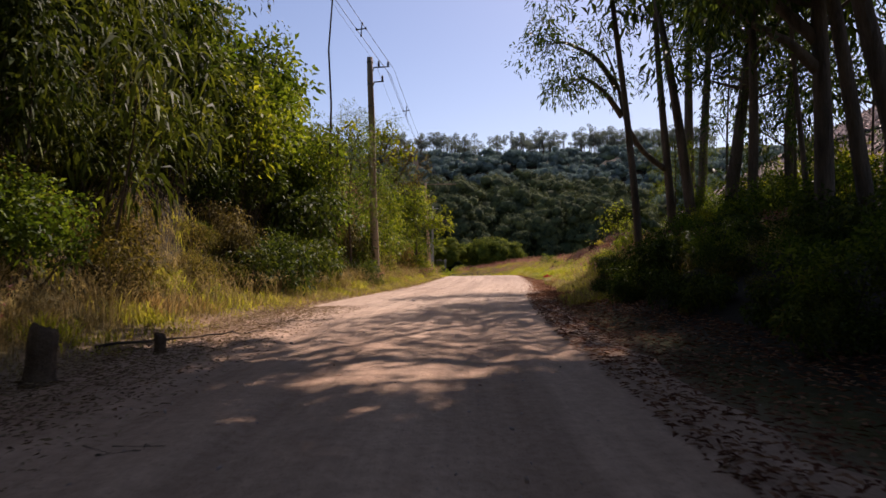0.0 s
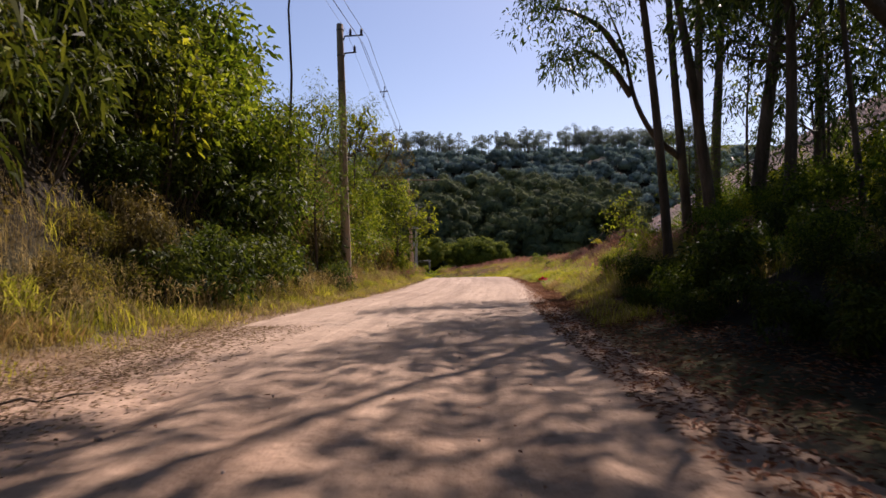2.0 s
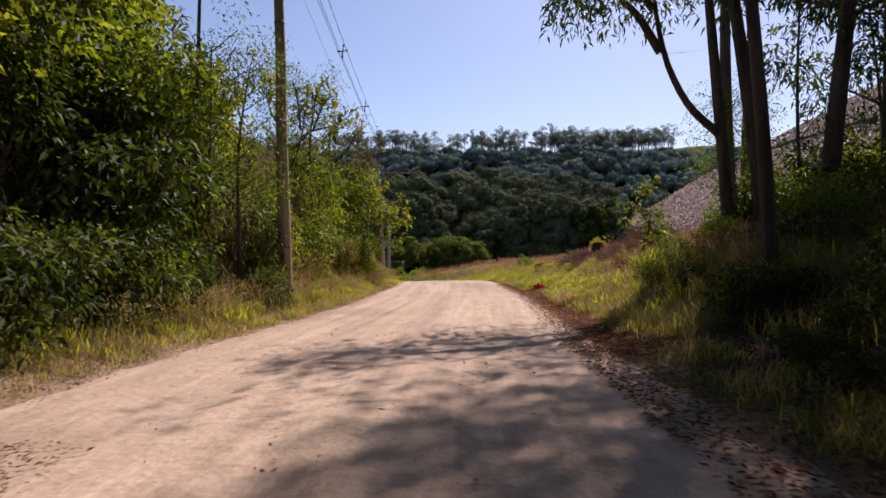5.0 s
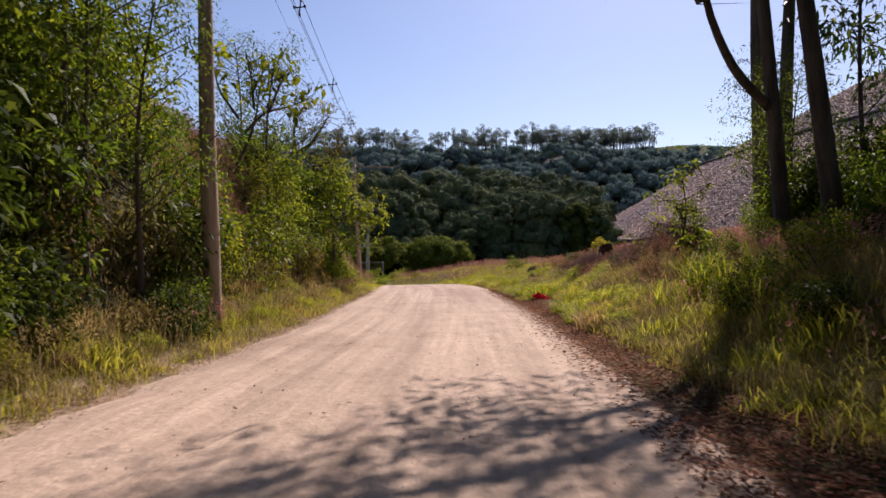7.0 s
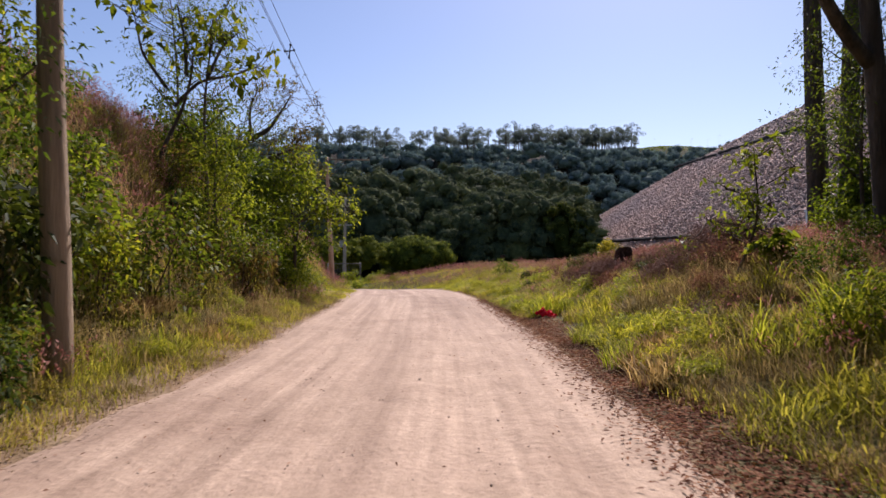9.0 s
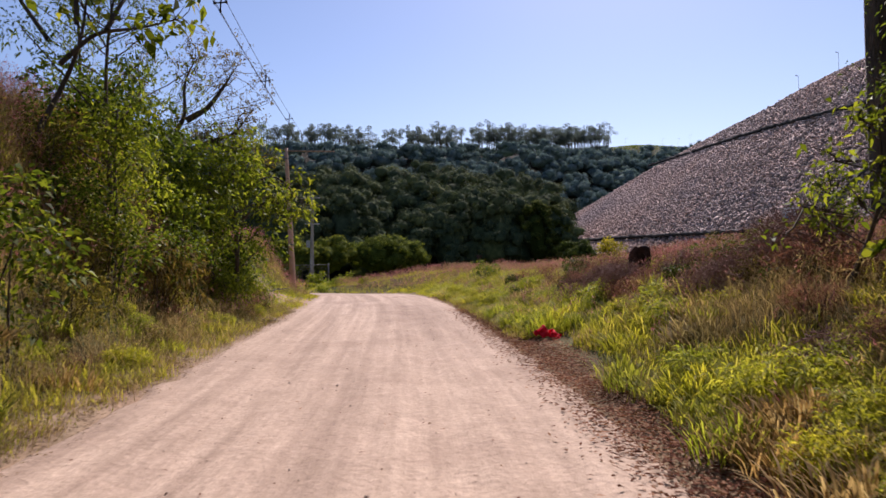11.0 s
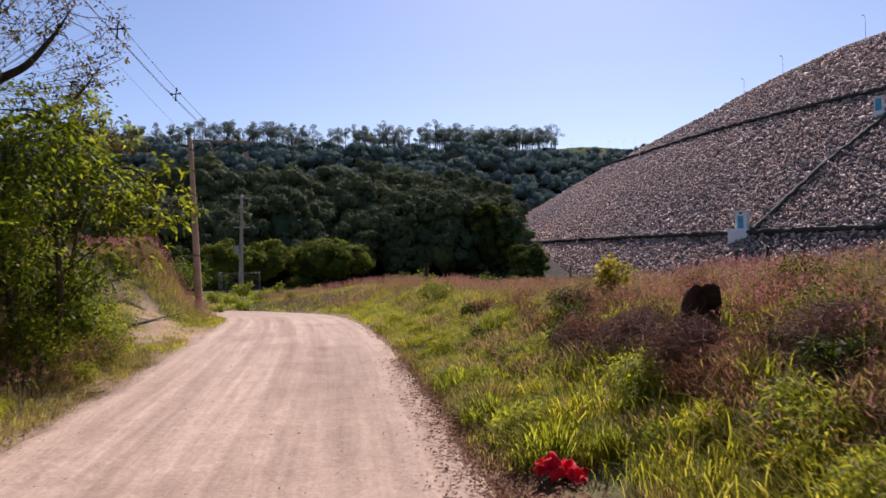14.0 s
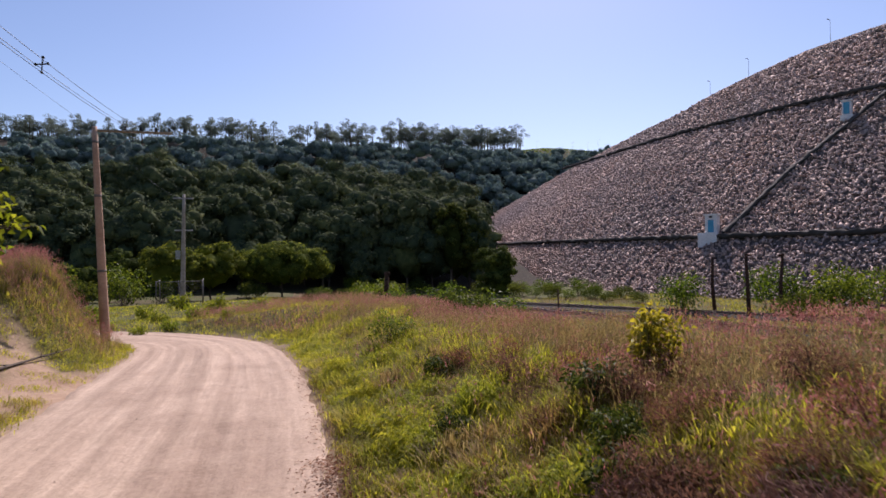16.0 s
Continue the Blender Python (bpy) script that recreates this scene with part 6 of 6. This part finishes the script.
# foot of the mound by the pole, and the flat beyond
yy = rg.uniform(46.5, 66, 2600)
xx = curve(yy, LEFT_Y, LEFT_X) - rg.uniform(-0.1, 4.2, len(yy))
ok = (side_path(xx, yy) < 0.25) | ((rg.random(len(yy)) < 0.5) & ((waves(xx, yy, 2.5, 78) > 0.2) | (xx < -1.6)))
lush.add2(*tufts(xx[ok], yy[ok], 12, 0.2, 0.016, rg, 0.15, 0.9))

# the right bank: shaded part, then the sunny field
x, y, d = strip(1100, 11.0, 24.0, 1, 1.2, 8.0, rg)
m = rg.random(len(x)) < 0.5
green.add2(*tufts(x[m], y[m], 9, 0.32, 0.017, rg, 0.14))
dry.add2(*tufts(x[~m], y[~m], 9, 0.38, 0.012, rg, 0.14))
x, y, d = strip(14000, 17.5, 62.0, 1, 0.15, 7.0, rg)
ok = clear(x, y) & (d > margin(x, y))
x, y, d = x[ok], y[ok], d[ok]
hgt = 0.12 + 0.36 * smooth(0.0, 1.8, d) * (0.5 + 0.8 * rg.random(len(d))) * np.interp(y, (18, 24, 27), (0.8, 0.9, 1.0))
field = waves(x, y, 4.0, 73) + 0.6 * smooth(3.2, 0.8, d) - 0.5 * smooth(3.0, 5.5, d)
m = field > np.interp(y, (30, 35), (0.12, -0.05))
fresh = m & (d < 4.6) & (y > 26) & (waves(x, y, 3.0, 80) > -0.25)
lush.add2(*tufts(x[fresh], y[fresh], 11, hgt[fresh] * (0.85 + 0.7 * waves(x[fresh], y[fresh], 1.6, 82)).clip(0.4, 1.5) * 0.88, 0.013, rg, 0.12, 0.95, ribbons))
m, dull = m & ~fresh, ~m
green.add2(*tufts(x[m], y[m], 8, hgt[m] * (0.9 + 0.6 * waves(x[m], y[m], 1.4, 84)).clip(0.4, 1.5), 0.014, rg, 0.11, 0.95, ribbons))
dry.add2(*tufts(x[dull], y[dull], 7, hgt[dull] * 1.05, 0.009, rg, 0.13, 0.7))
x, y, d = strip(5200, 16.5, 33.0, 1, 0.2, 5.0, rg, 1.3)
ok = clear(x, y) & (d > margin(x, y))
x, y, d = x[ok], y[ok], d[ok]
hgt = 0.10 + 0.34 * smooth(0.0, 1.3, d) * (0.5 + 0.8 * rg.random(len(d)))
m = waves(x, y, 2.6, 79) > 0.1
green.add2(*tufts(x[m], y[m], 9, hgt[m] * (0.9 + 0.6 * waves(x[m], y[m], 1.2, 85)).clip(0.4, 1.5), 0.012, rg, 0.10, 0.95, ribbons))
dry.add2(*tufts(x[~m], y[~m], 11, hgt[~m], 0.006, rg, 0.10, 0.8))
x, y, d = strip(32000, 17.5, 64.0, 1, 0.9, 9.5, rg)
ok = clear(x, y) & (rg.random(len(x)) < 0.12 + 0.88 * smooth(2.2, 4.8, d)) & (waves(x, y, 4.0, 73) - 0.35 * smooth(1.5, 4.5, d) < 0.25) & (x < np.interp(y, (17, 24, 37, 42, 60), (9, 16, 16, 15, 13.5)))
x, y = x[ok], y[ok]
s1, s2 = seed_heads(x, y, 0.62, rg, 5)
dry.add2(*s1)
m = np.repeat(waves(x, y, 7.0, 74) + 0.35 * rg.normal(size=len(x)) > -0.3, 5)
hv = s2[0].reshape(-1, 4, 3)
pink.add(hv[m].reshape(-1, 3), np.arange(m.sum() * 4).reshape(-1, 4))
dry.add(hv[~m].reshape(-1, 3), np.arange((~m).sum() * 4).reshape(-1, 4))
for side_, n_ in ((1, 3000), (-1, 2400)):
    x, y, d = strip(n_, 12.0, 50.0, side_, 0.0, 0.75, rg)
    ok = clear(x, y) & (waves(x, y, 1.7, 87) > -0.25) & ((d > margin(x, y) - 0.1) | (side_ < 0))
    m = rg.random(len(x)) < 0.5
    green.add2(*tufts(x[ok & m], y[ok & m], 9, 0.16 + 0.14 * rg.random((ok & m).sum()), 0.009, rg, 0.09, 1.0, ribbons))
    dry.add2(*tufts(x[ok & ~m], y[ok & ~m], 9, 0.16 + 0.16 * rg.random((ok & ~m).sum()), 0.008, rg, 0.09, 1.0, ribbons))
# lower ground before the railway and the meadow beyond the bend, in coarser blades
x, y = rg.uniform(9, 80, 11000), rg.uniform(38, 125, 11000)
ok = x > np.interp(y, (38, 42, 60, 75, 112), (20, 18, 15, 11, 6))
x, y = x[ok], y[ok]
m = waves(x, y, 12, 75) > 0.0
green.add2(*tufts(x[m], y[m], 6, 0.5, 0.055, rg, 0.5))
dry.add2(*tufts(x[~m], y[~m], 6, 0.5, 0.05, rg, 0.5))
x, y = rg.uniform(-16, 14, 6500), 62 + 42 * rg.random(6500) ** 1.7
ok = ~((x < curve(y, RIGHT_Y, RIGHT_X) + 0.2) & (y < 75))
x, y = x[ok], y[ok]
m = waves(x, y, 9, 76) > -0.7
lush.add2(*tufts(x[m], y[m], 8, 0.32, 0.028, rg, 0.3, 0.8))
dry.add2(*tufts(x[~m], y[~m], 8, 0.36, 0.024, rg, 0.3, 0.8))
x, y = rg.uniform(3.0, 13.5, 9000), 60 + 18 * rg.random(9000)
ok = x > curve(y, RIGHT_Y, RIGHT_X) + 0.5
s1, s2 = seed_heads(x[ok], y[ok], 0.6, rg, 4)
dry.add2(*s1)
pink.add(*s2)
x, y = rg.uniform(200, 330, 2600), rg.uniform(402, 475, 2600)
hill_grass = Heap().add2(*tufts(x, y, 4, 0.9, 0.5, rg, 0.9))
lay("hill_grass", "rough green grass over the bare hilltop", hill_grass, LEAF_BUSH)
x, y, d = strip(6800, 33.0, 58.0, 1, 0.2, 4.2, rg, 1.1)
hump = waves(x, y, 2.0, 83)
ok = clear(x, y) & (hump > -0.45)
lush.add2(*tufts(x[ok], y[ok], 11, (0.14 + 0.26 * smooth(0.0, 1.2, d[ok])) * (1.0 + 0.6 * hump[ok].clip(-0.3, 1.0)), 0.017, rg, 0.12, 1.0, ribbons))
lay("lush_grass", "fresh yellow-green grass beside the road", lush, GRASS_LUSH)
lay("grass", "bright green grass in uneven tufts along the road", green, GRASS_GREEN)
lay("dry_grass", "straw-coloured dry grass along the road and over the field", dry, GRASS_DRY)
lay("red_grass", "feathery reddish-pink grass heads over banks and field", pink, GRASS_PINK)


K_TUSSOCK = []
for k in range(3):
    r_ = np.random.default_rng(210 + k)
    n_ = 220
    a_ = r_.random(n_) * 6.28
    out = r_.random(n_)
    base = np.stack([np.cos(a_) * out * 0.4, np.sin(a_) * out * 0.4, 0 * a_ - 0.03], -1)
    a_ = a_ + 1.2 * r_.normal(size=n_)
    lean_ = np.stack([np.cos(a_), np.sin(a_), 0 * a_], -1) * (0.1 + 0.75 * out)[:, None]
    K_TUSSOCK.append(Heap().add2(*ribbons(base, lean_, (0.3 + 0.25 * r_.random(n_)) * (1.15 - 0.45 * out), 0.014, 0.9)).mesh("grass_tussock", (GRASS_GREEN, GRASS_LUSH, GRASS_DRY)[k]))
y = np.concatenate([rg.uniform(24, 54, 230), rg.uniform(3, 45, 55)])
xl, xr = edges(y)
x = np.where(np.arange(len(y)) < 230, xr + 0.4 + 4.2 * rg.random(len(y)) ** 1.7, xl - 0.7 - 1.2 * rg.random(len(y)))
ok = clear(x, y)
for k, (x_, y_) in enumerate(zip(x[ok], y[ok])):
    sunny = float(waves(x_, y_, 4.0, 73)) > -0.1
    ob = new("grass_tussock", K_TUSSOCK[(k % 2) if sunny else 2])
    s_ = rg.uniform(0.7, 1.35)
    ob.location, ob.scale, ob.rotation_euler = (x_, y_, float(land(x_, y_))), (s_, s_, s_ * rg.uniform(0.6, 0.95)), (0, 0, rg.random() * 6.28)
    tagged(ob, "bright green arching grass tussock" if (sunny) else "dry straw-coloured grass tussock", "grass", "grass tussocks")


def cane(x, y, n, tall, seed):
    r = np.random.default_rng(seed)
    n = n if tall > 0.75 else 3 * n
    a = r.random(n) * 6.28
    heap = Heap()
    for k in range(n):
        t = np.linspace(0, 1, 7)
        out = tall * r.uniform(0.5, 1.0)
        p = np.stack([np.cos(a[k]) * out * t ** 1.6 * 0.55, np.sin(a[k]) * out * t ** 1.6 * 0.55, tall * (t * r.uniform(0.8, 1.1) - 0.45 * t ** 3)], -1)
        side_ = np.array([-math.sin(a[k]), math.cos(a[k]), 0]) * (0.010 if tall > 0.75 else 0.0075)
        w = np.interp(t, (0, 0.3, 1), (0.6, 1.0, 0.05))[:, None]
        v = np.stack([p - side_ * w, p + side_ * w], 1).reshape(-1, 3)
        i = np.arange(6) * 2
        heap.add(v + np.array([r.normal(), r.normal(), 0]) * (0.11 if tall > 0.75 else 0.13), np.stack([i, i + 1, i + 3, i + 2], -1))
    ob = new("grass_clump", heap.mesh("grass_clump", GRASS_LUSH))
    ob.location = (x, y, float(land(x, y)) - 0.02)
    return tagged(ob, "clump of long arching yellow-green grass blades", "grass", "long grass clumps")


for k, (x_, y_, n_, t_) in enumerate(((5.9, 23.5, 60, 1.45), (6.5, 24.3, 40, 1.2), (6.2, 22.6, 40, 1.1), (5.6, 24.4, 36, 1.0), (5.2, 21.0, 40, 1.2), (5.7, 22.4, 46, 1.35), (4.8, 20.0, 30, 0.9), (6.9, 23.4, 36, 1.2), (5.5, 21.8, 30, 0.8), (7.2, 26.3, 30, 0.8), (7.6, 31.0, 40, 0.9), (8.0, 33.2, 44, 0.8), (7.0, 36.4, 50, 0.7), (6.8, 35.2, 46, 0.65), (-1.5, 43.2, 36, 0.7), (-1.9, 42.4, 30, 0.6), (6.6, 33.9, 60, 0.6), (7.2, 34.5, 60, 0.65), (6.4, 35.0, 50, 0.5), (7.5, 35.6, 50, 0.6), (6.7, 37.3, 50, 0.55), (7.3, 32.4, 50, 0.6), (7.9, 37.8, 44, 0.5), (6.9, 39.2, 44, 0.45), (7.6, 40.4, 40, 0.45), (6.9, 29.6, 44, 0.5), (6.2, 28.4, 44, 0.45))):
    cane(x_, y_, n_, t_, 200 + k)

# leaf litter on both margins
litter, litter_pale = Heap(), Heap()


def drop_leaves(x, y, size, r, heap):
    n = len(x)
    p = np.stack([x, y, land(x, y) + 0.028 + 0.025 * r.random(n)], -1)
    a = r.random(n) * 6.28
    ax = np.stack([np.cos(a), np.sin(a), 0.12 * r.normal(size=n)], -1)
    nor = np.array([0, 0, 1.0]) + 0.25 * r.normal(size=(n, 3))
    heap.add(*cards(p, ax, nor, size * (0.6 + 0.8 * r.random(n)), size * 0.38, 0.05))


for n_, y0, y1, side_, d0, d1, pw in ((24000, 1.0, 13, -1, -1.7, 0.8, 1.0), (12000, 11, 45, -1, -0.5, 0.6, 1.0), (17000, 0, 18, 1, -0.75, 1.1, 1.0), (64000, 16, 43, 1, -1.2, 1.0, 1.0), (1500, 40, 52, 1, -0.5, 0.4, 1.0)):
    x, y, d = strip(n_, y0, y1, side_, d0, d1, rg, pw)
    centre, spread_ = (0.45, 0.8) if side_ < 0 and y0 < 10 else (-0.1, 0.42) if side_ < 0 else (-0.12, 0.46)
    ok = rg.random(len(x)) < np.exp(-((d + centre) / spread_) ** 2) if side_ < 0 or y0 >= 16 else rg.random(len(x)) < 0.8
    drop_leaves(x[ok], y[ok], 0.05 if side_ < 0 else 0.066, rg, litter_pale if side_ < 0 else litter)
y = rg.uniform(0, 40, 420)
xl, xr = edges(y)
drop_leaves(xl + (xr - xl) * rg.random(len(y)), y, 0.05, rg, litter)
tagged(new("leaf_litter", litter.mesh("leaf_litter", LITTER)), "red-brown fallen leaves along the shaded margin of the road", "leaves", kind="stuff")
tagged(new("leaf_litter", litter_pale.mesh("leaf_litter", LITTER_PALE)), "pale brown fallen leaves below the overgrown cutting", "leaves", kind="stuff")

# stones and clods
stones = Heap()
n = 5200
y = rg.uniform(0.5, 58, n)
xl, xr = edges(y)
f = np.where(rg.random(n) < 0.55, rg.beta(0.6, 0.6, n), rg.random(n))
x = xl + (xr - xl) * f
size = rg.gamma(1.5, 0.0042, n) + 0.005
rot = turns(n, rg)
bv = np.stack([s[0] for s in shapes])[rg.integers(0, 24, n)] * size[:, None, None] * np.array([1.2, 1.0, 0.7])
zz = road_z(y) + 0.03 * (1 - (f * 2 - 1) ** 2) - 0.012
pv_ = np.einsum("nij,nkj->nki", rot, bv) + np.stack([x, y, zz + size * 0.15], -1)[:, None]
stones.add(pv_.reshape(-1, 3), (shapes[0][1][None] + (np.arange(n) * 6)[:, None, None]).reshape(-1, 3))
tagged(new("pebbles", stones.mesh("pebbles", plain("pebble", (0.26, 0.19, 0.155), (0.46, 0.36, 0.30), 2.0, 0.9))), "small stones and clods scattered over the road", "stones", kind="stuff")

# ---- loose things ----
def stump(at, radius, tall, seed, label, mat, lean=(0, 0)):
    """A sawn or broken stump: ragged top, flared and uneven sides."""
    r = np.random.default_rng(seed)
    ob = thing("tree_stump", label, "stump", at)
    hs = np.array([-0.3, 0.0, 0.12, 0.35, 0.7, 0.92, 1.0]) * tall
    sides = 26
    ang = np.arange(sides) * 2 * np.pi / sides
    prof = np.array([1.35, 1.25, 1.08, 0.98, 1.0, 0.95, 0.8]) * radius
    v = []
    for h, w in zip(hs, prof):
        wob = 1 + 0.09 * np.sin(ang * 3 + seed) + 0.07 * np.sin(ang * 8 + 2.0 * h) + 0.05 * r.normal(size=sides)
        top = h + (0.018 * tall * r.normal(size=sides) + 0.07 * tall * np.sin(ang + seed) if h > 0.9 * tall else 0)
        v.append(np.stack([np.cos(ang) * w * wob + lean[0] * h, np.sin(ang) * w * wob + lean[1] * h, top + 0 * ang], -1))
    v = np.concatenate(v)
    i, j = np.meshgrid(np.arange(len(hs) - 1), np.arange(sides), indexing="ij")
    k = (j + 1) % sides
    heap = Heap().add(v, np.stack([i * sides + j, i * sides + k, (i + 1) * sides + k, (i + 1) * sides + j], -1).reshape(-1, 4))
    part("bark", heap, mat, ob)
    c = np.array([lean[0] * tall, lean[1] * tall, tall * 0.9])
    q = np.arange(sides)
    part("cut_face", Heap().add(np.vstack([v[-sides:], c]), np.stack([q, (q + 1) % sides, np.full(sides, sides)], -1)), mat, ob, "broken top of the stump")
    return ob


OLD_STUMP = plain("old_stump", (0.08, 0.05, 0.032), (0.22, 0.15, 0.095), 6.0, 0.95, 1.0, 0.05)
stump((8.72, 35.2, float(land(8.72, 35.2)) + 0.02), 0.24, 0.74, 3, "dark charred tree stump in the tall grass", CHAR, (0.1, 0))
stump((-3.78, 4.5, float(land(-3.78, 4.5)) + 0.02), 0.10, 0.42, 4, "weathered brown tree stump in the verge", OLD_STUMP, (0.08, 0.05))
stump((-3.55, 6.2, float(land(-3.55, 6.2))), 0.055, 0.2, 5, "small broken stump at the roadside", OLD_STUMP)
stump((7.2, 19.0, float(land(7.2, 19.0)) - 0.02), 0.14, 0.5, 6, "short weathered stump under the trees", BARK)


def red_cloth(at):
    """Crumpled cloth: a sheet folded on itself by waves."""
    n = 34
    a, b = np.meshgrid(np.linspace(-1, 1, n), np.linspace(-1, 1, n), indexing="ij")
    x = 0.25 * a + 0.035 * np.sin(b * 7 + a * 3)
    y = 0.15 * b + 0.035 * np.sin(a * 9)
    z = 0.13 * np.abs(np.sin(a * 5.2 + 1.2 * np.sin(b * 4))) + 0.08 * np.abs(np.sin(b * 6 + a * 4)) + 0.08 * np.exp(-((a + 0.5) ** 2 + b ** 2) * 5)
    z = z * 0.8 * (1.1 - 0.7 * (np.maximum(np.abs(a), np.abs(b)) ** 3))
    i, j = np.meshgrid(np.arange(n - 1), np.arange(n - 1), indexing="ij")
    q_ = i * n + j
    ob = new("cloth", Heap().add(np.stack([x, y, z], -1).reshape(-1, 3), np.stack([q_, q_ + n, q_ + n + 1, q_ + 1], -1).reshape(-1, 4)).mesh("cloth", CLOTH, True))
    ob.location, ob.rotation_euler = at, (0.05, 0.22, -0.5)
    tagged(ob, "crumpled bright red cloth lying in the grass verge", "cloth")
    m = ob.modifiers.new("thickness", "SOLIDIFY")
    m.thickness = 0.008


red_cloth((5.95, 33.75, float(land(5.95, 33.75)) + 0.03))


def brush_pile(at, n, wide, tall, seed, label):
    r = np.random.default_rng(seed)
    heap = Heap()
    for _ in range(n):
        a = r.random() * 6.28
        p = np.array([r.normal() * wide * 0.3, r.normal() * wide * 0.3, 0.0])
        p[2] = tall * max(0.0, 1 - (np.hypot(p[0], p[1]) / wide) ** 2) * r.random()
        d = np.array([math.cos(a), math.sin(a), r.normal() * 0.5 + 0.45]) * r.uniform(0.16, 0.46)
        heap.add2(*tube(bent(p - d / 2, p + d / 2, r, 5, 0.15), np.linspace(0.006, 0.002, 5), 4, False))
    ob = new("brush_pile", heap.mesh("brush_pile", TWIG, True))
    ob.location = at
    return tagged(ob, label, "brushwood", kind="stuff")


for k, (x_, y_, n_, w_, t_) in enumerate(((8.1, 34.6, 1000, 1.0, 0.75), (8.4, 36.0, 1300, 1.0, 0.7), (8.8, 33.0, 900, 1.1, 0.7), (7.9, 36.6, 260, 0.8, 0.5), (6.3, 26.7, 300, 0.8, 0.4), (8.9, 30.2, 2600, 1.6, 1.05), (8.1, 30.9, 1100, 1.1, 0.6), (9.9, 32.0, 1000, 1.3, 0.8), (8.6, 29.2, 420, 1.0, 0.5), (8.2, 37.4, 420, 0.9, 0.6))):
    brush_pile((x_, y_, float(land(x_, y_))), n_, w_, t_, 300 + k, "pile of dead reddish-brown twigs in the grass")


def branch(points, r0, seed, label):
    r = np.random.default_rng(seed)
    p = np.array([(x_, y_, float(land(x_, y_)) + h) for x_, y_, h in points])
    t = np.linspace(0, len(p) - 1, 12)
    fine = np.stack([np.interp(t, np.arange(len(p)), p[:, m]) for m in range(3)], -1) + r.normal(size=(12, 3)) * 0.012
    heap = Heap().add2(*tube(fine, np.linspace(r0, r0 * 0.3, 12), 7))
    for k in (4, 7, 9):
        heap.add2(*tube(bent(fine[k], fine[k] + np.array([r.normal() * 12 * r0, r.normal() * 12 * r0, 4 * r0]), r, 4), (r0 * 0.4, r0 * 0.3, r0 * 0.2, 0.004), 4, False))
    ob = new("fallen_branch", heap.mesh("fallen_branch", BARK, True))
    return tagged(ob, label, "branch")


branch(((-1.3, 52.0, 0.06), (-0.7, 54.6, 0.10), (-0.1, 57.2, 0.25)), 0.055, 1, "dark fallen branch across the side track")
branch(((-4.3, 6.4, 0.03), (-3.5, 7.4, 0.05), (-2.9, 7.9, 0.04)), 0.018, 2, "thin fallen branch on the leafy margin")
branch(((-2.4, 2.55, 0.02), (-2.1, 2.6, 0.03)), 0.006, 3, "short stick lying on the road")
branch(((0.2, 41.2, 0.04), (-0.6, 40.5, 0.05)), 0.02, 4, "thin stick at the road's edge")
vine_heap = Heap().add2(*tube([(-4.16, 23.05, float(land(-4.16, 23.05))), (-4.15, 23.05, 4.5), (-4.05, 23.0, 7.0), (-4.12, 23.02, 9.0), (-3.9, 23.0, 11.5), (-3.95, 23.0, 14)], (0.07, 0.05, 0.04, 0.035, 0.03, 0.015), 6, False))
ob = thing("dead_tree", "thin bare dead tree rising above the bushes", "tree")
part("trunk", vine_heap, BARK, ob, smooth=True)

# ---- boulders of the dam's foot, one by one ----
rock_meshes = [Heap().add(*s).mesh("boulder", ROCK) for s in shapes]
for k in keep_parts:
    stone = new("boulder", rock_meshes[pick[k]])
    stone.parent = dam
    e = Matrix(rot_dam[k].tolist()).to_4x4()
    stone.matrix_basis = Matrix.Translation(at_dam[k]) @ e @ Matrix.Diagonal((*(size_dam[k] * np.array([1.15, 0.9, 0.6])), 1))
